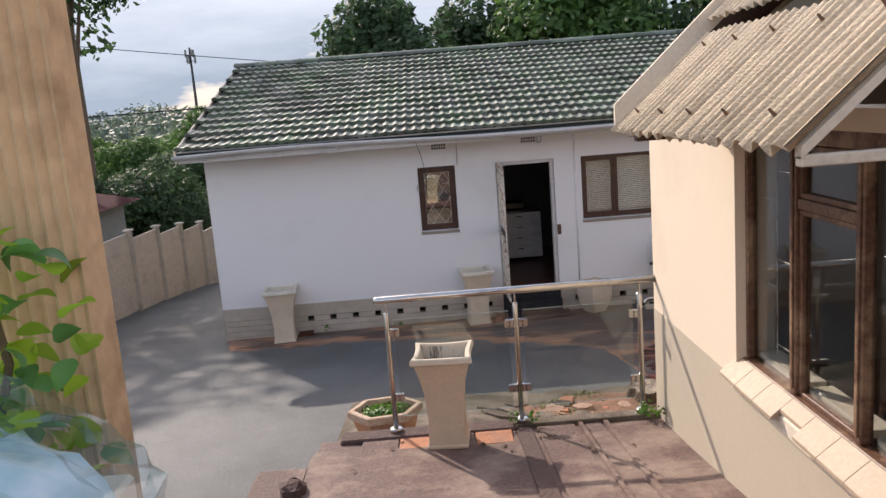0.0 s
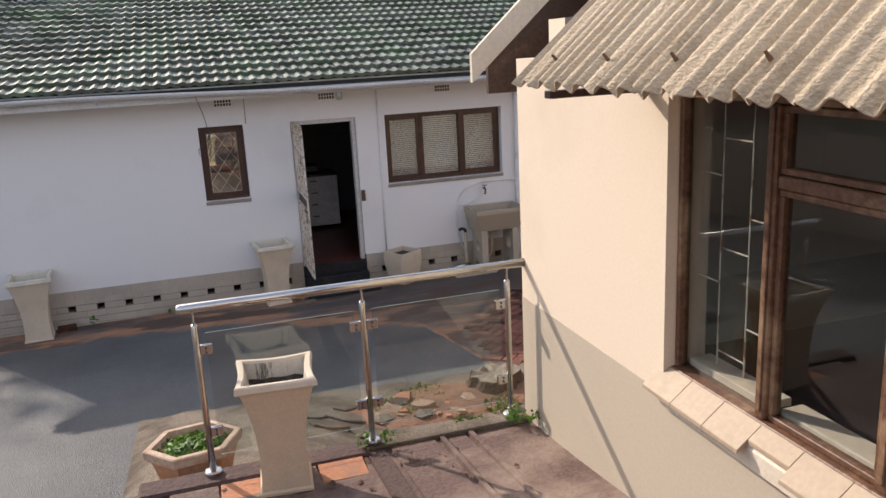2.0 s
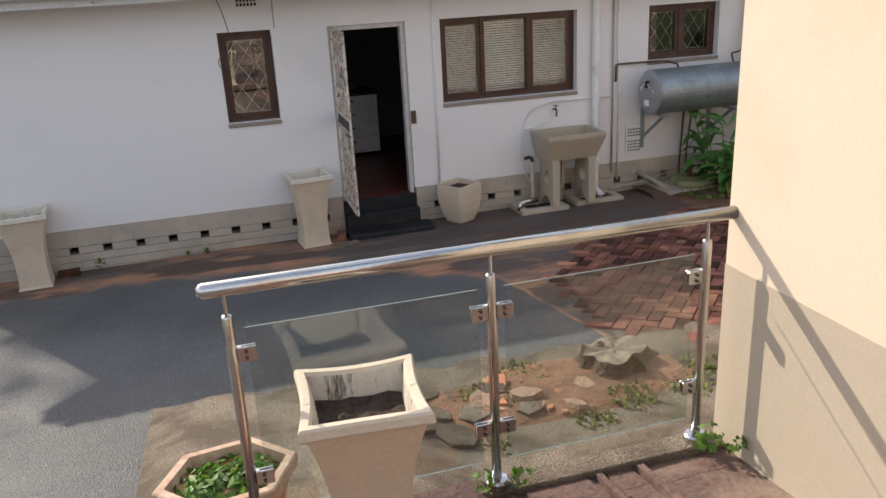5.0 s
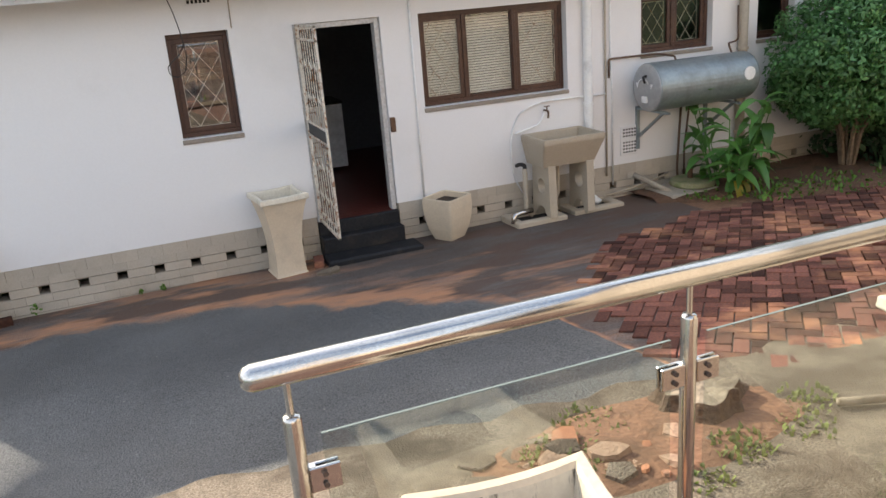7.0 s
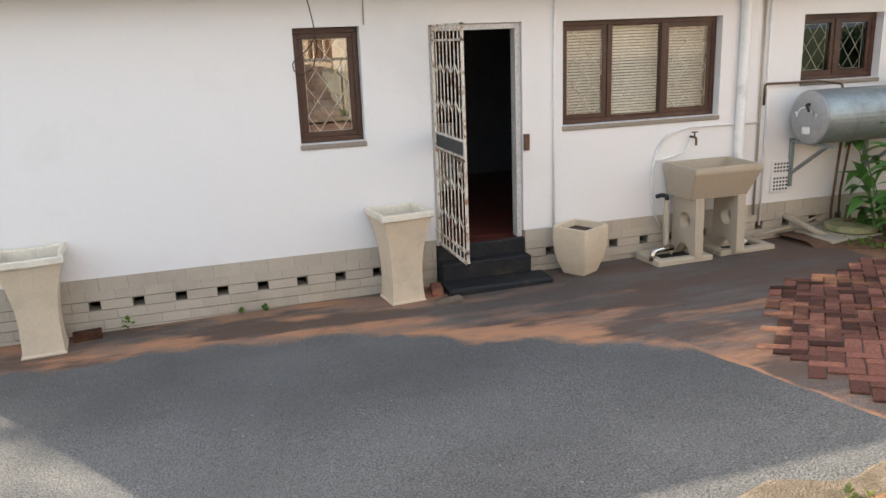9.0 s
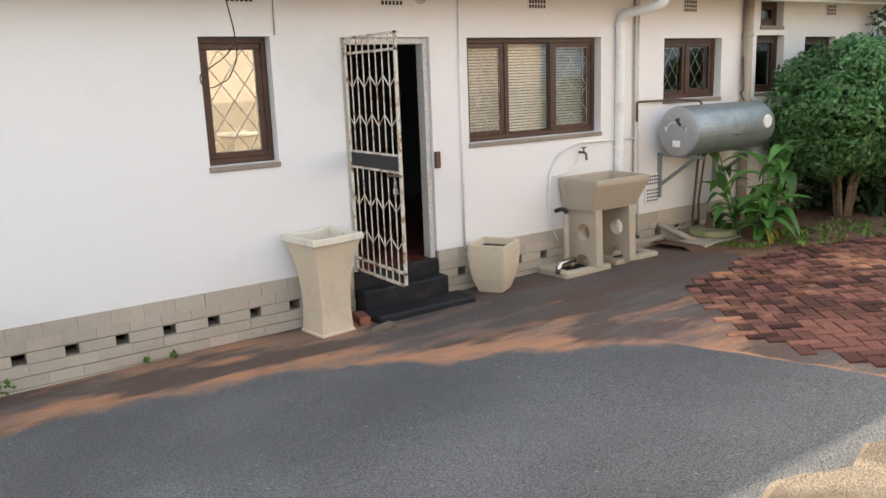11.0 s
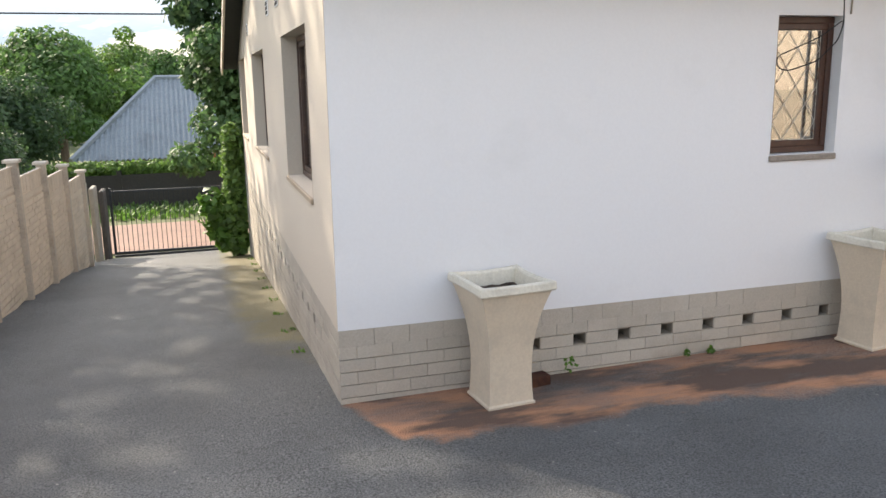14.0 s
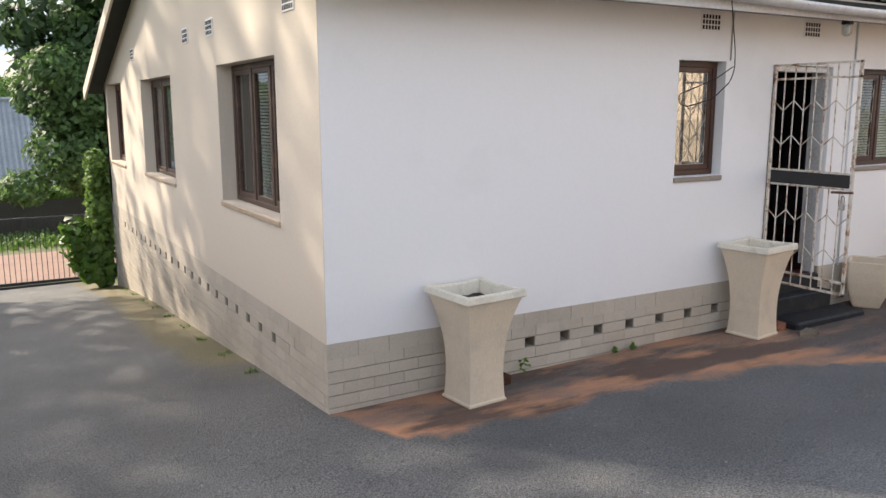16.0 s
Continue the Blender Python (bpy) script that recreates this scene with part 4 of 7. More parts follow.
def corrugated(bm, x0, z0, x1, z1, y0, y1, pitch=0.073, depth=0.0145, thick=0.007, seg=6, wob=0.004):
    """A corrugated sheet that climbs from (x0, z0) to (x1, z1), its waves side by side along y."""
    n = int((y1 - y0) / pitch * seg)
    d = Vector((x1 - x0, 0, z1 - z0)).normalized()
    nrm = Vector((-d.z, 0, d.x))
    rows = []
    for side in (0, 1):
        for (x, z) in ((x0, z0), (x1, z1)):
            row = []
            for i in range(n + 1):
                y = y0 + (y1 - y0) * i / n
                h = depth * math.cos(2 * math.pi * i / seg) + wob * math.sin(i * 0.9)
                p = Vector((x, y, z)) + nrm * (h - side * thick) + d * (0.012 * math.sin(i * 0.37) if x == x0 else 0)
                row.append(bm.verts.new(p))
            rows.append(row)
    for i in range(n):
        a, b, c, e = rows
        bm.faces.new((a[i], a[i + 1], b[i + 1], b[i]))
        bm.faces.new((c[i], e[i], e[i + 1], c[i + 1]))
        bm.faces.new((a[i], c[i], c[i + 1], a[i + 1]))


bm = bmesh.new()
corrugated(bm, 1.98, 3.12 + 0.62 * PITCH, 5.2, 3.12 + 3.84 * PITCH, -6, 5.60)
structure("roof_beige", bm, M_CORR, "sandy corrugated fibre-cement roof of the raised building")
bm = bmesh.new()
a = [bm.verts.new((x, y, z)) for y in (5.60, 5.635) for x, z in ((1.318, 2.972), (1.318, 3.136), (5.2, 3.136 + 3.88 * 0.92), (5.2, 2.952 + 3.88 * 0.90))]
for q in ((0, 1, 2, 3), (7, 6, 5, 4), (0, 4, 5, 1), (1, 5, 6, 2), (2, 6, 7, 3), (3, 7, 4, 0)):
    bm.faces.new([a[i] for i in q])
structure("trim_beige_barge", bm, M_BARGE, "cream barge board with nail marks on the gable")
hood = thing("window_hood", "sandy corrugated fibre-cement hood over the bay window", "awning")
bm = bmesh.new()
corrugated(bm, 0.95, 3.03, 1.455, 3.03 + 0.505 * PITCH, 2.1, 4.08, seg=8)
part("sheet", bm, M_CORR, hood, smooth=True)
bm = bmesh.new()
for y in (2.12,):
    a = [bm.verts.new((x, y + dy, z + dz)) for dy in (-0.02, 0.02) for x, z in ((0.99, 3.015), (1.46, 3.015 + 0.47 * PITCH)) for dz in (-0.012, 0.022)]
    for q in ((0, 2, 3, 1), (4, 5, 7, 6), (0, 1, 5, 4), (2, 6, 7, 3), (1, 3, 7, 5), (0, 4, 6, 2)):
        bm.faces.new([a[i] for i in q])
part("rafter", bm, M_BARGE, hood)
bm = bmesh.new()
box(bm, 0.99, 1.468, 2.10, 2.14, 2.98, 3.012, 0.004)
part("beam", bm, M_BARGE, hood)
bm = bmesh.new()
box(bm, 1.03, 1.46, 3.93, 3.99, 2.97, 3.0, 0.004)
part("eaves_batten", bm, M_WOOD, hood)
for k in range(5):
    for j in range(2):
        bm = bmesh.new()
        x, y = 1.03 + j * 0.33, 2.353 + k * 0.38
        tube(bm, [(x, y, 3.03 + (x - 0.95) * PITCH + 0.012), (x - 0.02, y, 3.03 + (x - 0.95) * PITCH + 0.035)], [0.007, 0.004], 6)
        part("bolt", bm, M_COPPER, hood)

# the bay window: timber frames, tiled sill
w = tagged(new("window_10"), "large weathered brown timber window with geometric burglar bars and a tiled sill", "window", kind="structure")
FY, FX = OPEN[1], BX + 0.05


def ybox(bm, y0, y1, z0, z1, x0, x1, bevel=0.005):
    box(bm, x0, x1, y0, y1, z0, z1, bevel)


bm = bmesh.new()
ybox(bm, OPEN[0], FY, 1.803, 1.85, FX - 0.02, FX + 0.08)
ybox(bm, OPEN[0], FY, 2.95, 3.018, FX, FX + 0.08)
ybox(bm, FY - 0.026, FY - 0.002, 1.851, 2.949, FX, FX + 0.05)
part("window_frame", bm, M_WOODL, w)
MULL = [3.29, 2.76, 1.9, 1.3, 0.4]
for y in MULL:
    bm = bmesh.new()
    ybox(bm, y - 0.025, y + 0.025, 1.851, 2.949, FX - 0.008, FX + 0.045, 0.006)
    ybox(bm, y - 0.012, y + 0.012, 1.88, 2.94, FX - 0.016, FX - 0.008, 0.003)
    part("mullion", bm, M_WOODL, w)
ys = [FY - 0.026] + MULL + [OPEN[0]]
for i, (a, b) in enumerate(zip(ys, ys[1:])):
    t, s = a - (0.025 if i else 0), b + (0.025 if i < len(MULL) else 0)
    sash = None
    if i % 2:
        bm = bmesh.new()
        ybox(bm, s, t, 2.678, 2.722, FX, FX + 0.06)
        part("transom", bm, M_WOODL, w)
        bm = bmesh.new()
        for z0, z1 in ((1.852, 2.675), (2.725, 2.945)):
            ybox(bm, s, t, z0, z0 + 0.022, FX + 0.01, FX + 0.05, 0.003)
            ybox(bm, s, t, z1 - 0.022, z1, FX + 0.01, FX + 0.05, 0.003)
            ybox(bm, s, s + 0.022, z0 + 0.022, z1 - 0.022, FX + 0.01, FX + 0.05, 0.003)
            ybox(bm, t - 0.022, t, z0 + 0.022, z1 - 0.022, FX + 0.01, FX + 0.05, 0.003)
        sash = part("sash", bm, M_WOODL, w)
    bm = bmesh.new()
    box(bm, FX + 0.028, FX + 0.032, s - 0.002, t + 0.002, 1.848, 2.952)
    g = part("pane", bm, M_GLASS, w)
    g.visible_shadow = False
    bm = bmesh.new()
    ybox(bm, s + 0.002, t - 0.002, 1.853, 1.885, FX + 0.055, FX + 0.16, 0.003)
    part("inner_sill", bm, M_BARGE, w, "pale inner sill board")
    bm = bmesh.new()
    if i == 0:
        for q in (0.28, 0.62):
            y = t + (s - t) * q
            bar(bm, (FX + 0.09, y, 1.9), (FX + 0.09, y, 2.93), 0.004)
        y1, y2 = t + (s - t) * 0.28, t + (s - t) * 0.62
        for q, z in enumerate((1.96, 2.10, 2.24, 2.38, 2.52, 2.66, 2.80)):
            a_, b_ = ((y1, y2), (y2, s), (t, y1))[q % 3]
            bar(bm, (FX + 0.09, a_, z), (FX + 0.09, b_, z), 0.0035)
        part("burglar_bars", bm, M_GATE, w)
    elif i % 2 == 0:
        yc, hw = (s + t) / 2, (t - s) / 2 - 0.06
        for q in (-hw, hw):
            pts = [(1.92, 0.9), (2.2, 0.35), (2.48, 0.9), (2.76, 0.35), (2.92, 0.7)]
            for (za, ka), (zb, kb) in zip(pts, pts[1:]):
                bar(bm, (FX + 0.13, yc + q * ka, za), (FX + 0.13, yc + q * kb, zb), 0.007)
                bar(bm, (FX + 0.13, yc - q * (1 - ka), za), (FX + 0.13, yc - q * (1 - kb), zb), 0.006)
        for z in (2.2, 2.76):
            bar(bm, (FX + 0.13, s, z), (FX + 0.13, t, z), 0.006)
        part("burglar_bars", bm, M_GATE, w, "white burglar bars in a zigzag pattern")
    else:
        bm.free()
def slope_slab(bm, y0, y1, x_in, z_in, x_out, z_out, thick):
    """A slab that falls outwards from (x_in, z_in) to (x_out, z_out), its underside thick below."""
    v = [bm.verts.new((x, y, z - d)) for y in (y0, y1) for d in (0, thick) for x, z in ((x_in, z_in), (x_out, z_out))]
    for q in ((0, 1, 5, 4), (2, 6, 7, 3), (0, 2, 3, 1), (4, 5, 7, 6), (1, 3, 7, 5), (0, 4, 6, 2)):
        bm.faces.new([v[i] for i in q])
    bmesh.ops.bevel(bm, geom=list(bm.edges), offset=0.0018, segments=1, affect='EDGES')


SX0, SZ0, SX1, SZ1 = FX - 0.021, 1.846, BX - 0.072, 1.768      # where the tiles meet the frame, and their lip
bm = bmesh.new()
slope_slab(bm, OPEN[0], FY - 0.004, SX0, SZ0 - 0.02, BX - 0.03, SZ1 + 0.0, 0.07)
part("sill_bed", bm, M_BARGE, w)
y, k = FY + 0.045, 0
while y > 0.2:
    ln = 0.205
    short = 0.42 if k == 3 else 0.0                            # one tile has lost its front half
    bm = bmesh.new()
    slope_slab(bm, y - ln + 0.0012, y, SX0, SZ0, SX1 + (SX0 - SX1) * short, SZ1 + (SZ0 - SZ1) * short, 0.018)
    part("sill_tile" if k != 3 else "broken_tile", bm, M_SILLT, w, "" if k != 3 else "broken stump of a sill tile")
    y -= ln
    k += 1

# ---- terrace, steps and apron ----
def terrace_z(y):
    return 0.947 + 0.125 * max(0, 5.25 - y)


TL = -0.93
ys_t = [5.27, 5.12, 4.9, 4.6, 4.3, 4.0, 3.7, 3.4]
bm = bmesh.new()
nx = 12
top = [[bm.verts.new((TL + (BX - 0.003 - TL) * i / nx + (0.02 * math.sin(j * 2.1) if i == 0 else 0), y, terrace_z(y) + 0.006 * math.sin(i * 1.7 + j))) for i in range(nx + 1)] for j, y in enumerate(ys_t)]
for a, b in zip(top, top[1:]):
    for i in range(nx):
        bm.faces.new((a[i], a[i + 1], b[i + 1], b[i]))
rim = top[0] + [r[-1] for r in top[1:]] + top[-1][::-1][1:] + [r[0] for r in top[::-1][1:-1]]
low = [bm.verts.new((v.co.x, v.co.y, 0.2)) for v in rim]
for i in range(len(rim)):
    bm.faces.new((rim[i - 1], rim[i], low[i], low[i - 1]))
structure("floor_terrace", bm, M_TERR, "worn maroon cement terrace floor")
LAND = 1.74
stairs = thing("stairs", "worn maroon cement steps leading down to the terrace", "stairs")
for k in range(3):
    bm = bmesh.new()
    box(bm, TL, BX - 0.003, 2.15 + 0.32 * k + 0.001, 3.4, 0.3, LAND - 0.17 * k - 0.02 * k, 0.012) if k == 0 else box(bm, TL, BX - 0.003, 2.44 + 0.32 * (k - 1), 2.44 + 0.32 * k, 0.3, LAND - 0.175 * k, 0.012)
    part("step", bm, M_TERR, stairs) if k else bm.free()
bm = bmesh.new()
box(bm, TL, BX - 0.003, 3.08, 3.399, 0.3, 1.30, 0.012)
part("step", bm, M_TERR, stairs)
bm = bmesh.new()
box(bm, -1.3, BX - 0.003, -5, 2.44, 0.2, LAND, 0.01)
structure("floor_landing", bm, M_TERR, "maroon cement landing outside the bay window")
bm = bmesh.new()
box(bm, -1.3, BX, -5.2, -5, 0.2, 4.2)
structure("wall_behind", bm, M_CREAM, "plain wall closing the landing")

# side steps down to the drive
sd = thing("side_steps", "chipped maroon cement steps beside the terrace", "steps")
bm = bmesh.new()
box(bm, -1.28, TL + 0.01, 3.3, 4.80, 0.3, 1.0, 0.03)
part("upper_step", bm, M_TERR, sd)
bm = bmesh.new()
bot = [(-0.955 + 0.075 * math.cos(a) * (1 + 0.25 * math.sin(3 * a)), 4.30 + 0.13 * math.sin(a) * (1 + 0.2 * math.cos(2 * a))) for a in (2 * math.pi * k / 9 for k in range(9))]
ring_tube(bm, [[(x, y, 0.97) for x, y in bot], [(x, y, 1.10 + 0.03 * math.sin(5 * x + 9 * y)) for x, y in bot], [(-0.955 + 0.6 * (x + 0.955), 4.30 + 0.7 * (y - 4.30), 1.13 + 0.02 * math.sin(40 * y)) for x, y in bot]])
part("broken_edge", bm, M_KERB, sd)
# channel, kerb and tiles on the terrace
tk = thing("terrace_kerb", "dark brown broken cement kerb along the terrace edge", "kerb")
bm = bmesh.new()
box(bm, -0.78, 0.46, 5.16, 5.33, 0.90, 0.992, 0.014)
part("kerb_stone", bm, M_KERB, tk)
bm = bmesh.new()
box(bm, 0.46, BX - 0.005, 5.22, 5.33, 0.92, 0.986, 0.006)
part("edge_strip", bm, M_CONC, tk, "thin pale cement edge under the glass")
for i, x in enumerate((-0.62, -0.36, -0.10, 0.16)):
    bm = bmesh.new()
    box(bm, x, x + 0.25, 4.95, 5.155, 0.92, terrace_z(5.05) + 0.008 + 0.002 * i, 0.004)
    tagged(part("floor_tile", bm, M_TERRA if i in (1, 3) else M_TERR), "loose terracotta floor tile on the terrace", "tile", "terrace edge tiles")
rc = thing("cement_channel", "cement rain channel running down the terrace floor", "drain channel")
for nm, xs_, h in (("curb_strip", (0.44, 0.56), 0.018), ("slab", (0.585, 0.86), 0.014), ("rim", (0.88, 0.92), 0.024), ("gully", (0.925, 1.05), 0.008), ("rim", (1.055, 1.10), 0.022)):
    bm = bmesh.new()
    a = [bm.verts.new((x + 0.0, y, terrace_z(y) + dz)) for y in (3.45, 4.3, 5.23) for x, dz in ((xs_[0], -0.02), (xs_[0] + 0.008, h), (xs_[1] - 0.008, h), (xs_[1], -0.02))]
    for r in (0, 4):
        for q in range(3):
            bm.faces.new((a[r + q], a[r + q + 1], a[r + q + 5], a[r + q + 4]))
    bm.faces.new(a[8:12])
    part(nm, bm, M_KERB if nm == "curb_strip" else M_TERR, rc)

# apron: old concrete falling from the terrace to the drive
def apron_z(x, y):
    t = np.interp(y, [5.2, 5.6, 6.0, 6.6, 7.2, 7.5], [0.89, 0.80, 0.73, 0.58, 0.45, 0.40])
    low = np.interp(y, [5.2, 5.6, 6.0, 6.6, 7.2, 7.5], [0.62, 0.52, 0.47, 0.445, 0.41, 0.39])
    s = min(1, max(0, (x - 0.15) / 0.7))
    t += (low - t) * s * s * (3 - 2 * s)
    g = ground_z(x, y) + 0.02
    if x > 0.85:
        g = min(g, t)
    k = min(1, max(0, (x + 0.96) / 0.2))
    return g + max(0, t - g) * k + 0.012 * noise.noise((x * 3, y * 3, 0))


bm = bmesh.new()
nx, ny = 38, 26
va = {}
for i in range(nx + 1):
    for j in range(ny + 1):
        x, y = -0.96 + 4.34 * i / nx, 5.26 + (2.1 + 0.22 * max(0.0, 1 - 1.6 * i / nx) - 0.05 * math.sin(i * 1.3)) * j / ny
        va[i, j] = bm.verts.new((x, y, apron_z(x, y) if j < ny else ground_z(x, y) - 0.03))
for i in range(nx):
    for j in range(ny):
        bm.faces.new((va[i, j], va[i + 1, j], va[i + 1, j + 1], va[i, j + 1]))
structure("pavement_apron", bm, M_CONC, "cracked old concrete apron below the terrace")
bm = bmesh.new()
nx, ny = 20, 12
va = {}
for i in range(nx + 1):
    for j in range(ny + 1):
        u, v_ = i / nx * 2 - 1, j / ny * 2 - 1
        x, y = 1.42 + 0.98 * u, 6.75 + 0.42 * v_
        r = max(0, 1 - u * u - v_ * v_)
        va[i, j] = bm.verts.new((x, y, apron_z(x, y) - 0.02 + 0.05 * r ** 0.5 + 0.02 * noise.noise((x * 6, y * 6, 2)) if r else apron_z(x, y) - 0.03))
for i in range(nx):
    for j in range(ny):
        bm.faces.new((va[i, j], va[i + 1, j], va[i + 1, j + 1], va[i, j + 1]))
tagged(part("soil_patch", bm, M_EARTH, smooth=True), "bare red soil where the concrete has broken away", "soil", kind="stuff")

# ---- balustrade ----
rail = thing("balustrade", "stainless steel balustrade with clear glass panels on the terrace edge", "balustrade")
RZ, RY = 1.945, 5.27
bm = bmesh.new()
tube(bm, [(-0.47, RY, RZ), (-0.462, RY, RZ), (-0.45, RY, RZ), (BX + 0.01, RY, RZ + 0.0)], [0.012, 0.021, 0.026, 0.026], 20)
part("handrail", bm, M_STEEL, rail, smooth=True)
POSTS = (-0.39, 0.50, 1.36)
for x in POSTS:
    bm = bmesh.new()
    tube(bm, [(x, RY, 0.995), (x, RY, 1.845), (x, RY, 1.853)], [0.0185, 0.0185, 0.015], 16)
    pst = part("post", bm, M_STEEL, rail, smooth=True)
    bm = bmesh.new()
    tube(bm, [(x, RY, 1.85), (x, RY, RZ - 0.02)], 0.007, 10)
    part("pin", bm, M_STEEL, pst)
    bm = bmesh.new()
    tube(bm, [(x, RY, 0.985), (x, RY, 1.012), (x, RY, 1.02), (x, RY, 1.024)], [0.048, 0.048, 0.04, 0.022], 20)
    part("base_collar", bm, M_STEEL, pst, smooth=False)
    for z in (1.24, 1.71):
        for s in (-1, 1):
            if (x == POSTS[0] and s < 0) or (x == POSTS[-1] and s > 0):
                continue
            bm = bmesh.new()
            for dy in (-0.0125, 0.0045):
                box(bm, x + s * 0.016 if s > 0 else x - 0.078, x + 0.078 if s > 0 else x - 0.016, RY + dy, RY + dy + 0.008, z - 0.027, z + 0.027, 0.002)
            box(bm, x + s * 0.018 if s > 0 else x - 0.03, x + 0.03 if s > 0 else x - 0.018, RY - 0.008, RY + 0.008, z - 0.028, z + 0.028)
            cl = part("glass_clamp", bm, M_STEEL, rail)
            bm = bmesh.new()
            for zz in (z - 0.012, z + 0.012):
                tube(bm, [(x + s * 0.045, RY - 0.02, zz), (x + s * 0.045, RY - 0.013, zz)], 0.006, 6)
            part("screws", bm, M_IRON, cl)
for a, b in zip(POSTS, POSTS[1:]):
    bm = bmesh.new()
    box(bm, a + 0.05, b - 0.05, RY - 0.005, RY + 0.005, 1.10, 1.80)
    g = part("glass_panel", bm, M_RAILGLASS, rail)
    g.visible_shadow = False
    for z in (1.0992, 1.8008):
        bm = bmesh.new()
        box(bm, a + 0.05, b - 0.05, RY - 0.003, RY + 0.003, z - 0.0006, z + 0.0006)
        part("glass_edge", bm, M_GLASSEDGE, g)


# ---- tall flared pots ----
def square_ring(hw, z, rnd=0.12, n=3):
    pts = []
    r = hw * rnd
    for cx, cy, a0 in ((1, 1, 0), (-1, 1, 90), (-1, -1, 180), (1, -1, 270)):
        for k in range(n + 1):
            a = radians(a0 + 90 * k / n)
            pts.append((cx * (hw - r) + r * math.cos(a), cy * (hw - r) + r * math.sin(a), z))
    return pts


def drawn_ring(hw, z, pinch, side=6):
    """A square whose sides bow inwards and dip between its corners."""
    pts = []
    for (ax, ay), (bx, by) in (((1, -1), (1, 1)), ((1, 1), (-1, 1)), ((-1, 1), (-1, -1)), ((-1, -1), (1, -1))):
        for k in range(side):
            t = (k + 0.02) / side if k == 0 else k / side
            q = 4 * t * (1 - t) * pinch
            x, y = ax + (bx - ax) * t, ay + (by - ay) * t
            if ax == bx:
                x *= 1 - q
            else:
                y *= 1 - q
            pts.append((hw * x, hw * y, z - q * hw * 0.45))
    return pts


def flared_pot(at, rz, label, soil=0.66, base=0.155, rim=0.252, tall=0.80):
    p = thing("tall_planter_pot", label, "planter pot", at, rz, "tall flared planter pots")
    bm = bmesh.new()
    h = tall - (0.06 if base > 0.15 else 0.045)
    waist = base * 0.82
    prof = [(base, 0.0), (base + 0.006, 0.006), (base + 0.006, 0.02), (base - 0.004, 0.03)]
    prof += [(waist + (rim - 0.022 - waist) * s ** 2.5 + (base - waist - 0.004) * (1 - s) ** 2.4, 0.03 + (h - 0.03) * s) for s in (0.12, 0.25, 0.38, 0.5, 0.62, 0.74, 0.85, 0.94, 1.0)]
    ring_tube(bm, [drawn_ring(w_, z, 0.075 * max(0, (z - 0.3) / (tall - 0.3)) ** 1.5 if z > 0.3 else 0.0) for w_, z in prof], cap="foot")
    # the small terrace pot takes the bounce-tinted cement
    part("body", bm, M_POTBOUNCE if base < 0.15 else M_POT, p)
    bm = bmesh.new()
    inner = ((rim - 0.042, tall - 0.015), (rim - 0.06, tall - 0.14), (rim - 0.085, tall - 0.26))
    lip = ((rim - 0.035, h - 0.004), (rim - 0.008, h + 0.002), (rim, h + 0.012), (rim - 0.003, tall - 0.008), (rim - 0.01, tall), (rim - 0.034, tall - 0.002), (rim - 0.042, tall - 0.015))
    ring_tube(bm, [drawn_ring(w_, z, 0.075) for w_, z in lip], cap=False)
    part("rim", bm, M_POT if base < 0.15 else M_POTRIM, p, "" if base < 0.15 else "pale rolled rim")
    bm = bmesh.new()
    ring_tube(bm, [drawn_ring(w_, z, 0.075) for w_, z in inner], cap=False)
    part("inside", bm, M_POTIN if base < 0.15 else M_POTRIM, p, "pale inside with dark damp streaks" if base < 0.15 else "")
    bm = bmesh.new()
    k = 7
    hw = (rim - 0.05) * 0.93
    zs = tall - 0.105 if soil > 0.68 else tall - 0.14
    vs = [[bm.verts.new((hw * (2 * i / k - 1), hw * (2 * j / k - 1), zs + 0.02 * noise.noise((i * 0.9 + at[0], j * 0.9, 1)))) for j in range(k + 1)] for i in range(k + 1)]
    for i in range(k):
        for j in range(k):
            bm.faces.new((vs[i][j], vs[i + 1][j], vs[i + 1][j + 1], vs[i][j + 1]))
    part("soil", bm, M_SOIL, p)
    return p


flared_pot((-0.022, 5.035, terrace_z(4.93) + 0.002), -5, "tall flared cement pot holding dark soil, behind the balustrade", 0.70, 0.130, 0.203, 0.645)
flared_pot((-2.37, 11.46, ground_z(-2.33, 11.44)), 5, "tall flared cement pot with a little soil against the white wall", 0.70)
flared_pot((0.54, 11.475, ground_z(0.58, 11.5)), 7, "tall flared cement pot beside the kitchen steps", 0.60, 0.153, 0.240, 0.82)
flared_pot((2.27, 5.80, apron_z(2.27, 5.8) - 0.02), -8, "tall flared cement pot on the apron behind the glass", 0.66)

sp = thing("square_planter_pot", "small rounded square cement pot beside the kitchen door", "planter pot", (2.30, 11.52, ground_z(2.3, 11.52)), 30)
bm = bmesh.new()
ring_tube(bm, [square_ring(h, z, 0.16) for h, z in ((0.115, 0), (0.122, 0.01), (0.165, 0.13), (0.188, 0.25), (0.196, 0.36), (0.193, 0.455), (0.186, 0.465), (0.166, 0.46), (0.16, 0.40), (0.15, 0.30))], cap="foot")
part("body", bm, M_POT, sp)
bm = bmesh.new()
box(bm, -0.157, 0.157, -0.157, 0.157, 0.38, 0.405)
part("soil", bm, M_SOIL, sp)

# ---- precast boundary wall ----
def fence_x(y):
    return -6.37 + 0.03 * (y - 12)


FY0, BAYS, BAY = 13.05 - 1.48 * 6, 12, 1.48


def fence_base(y):
    return ground_z(-6.3, y) - 0.03


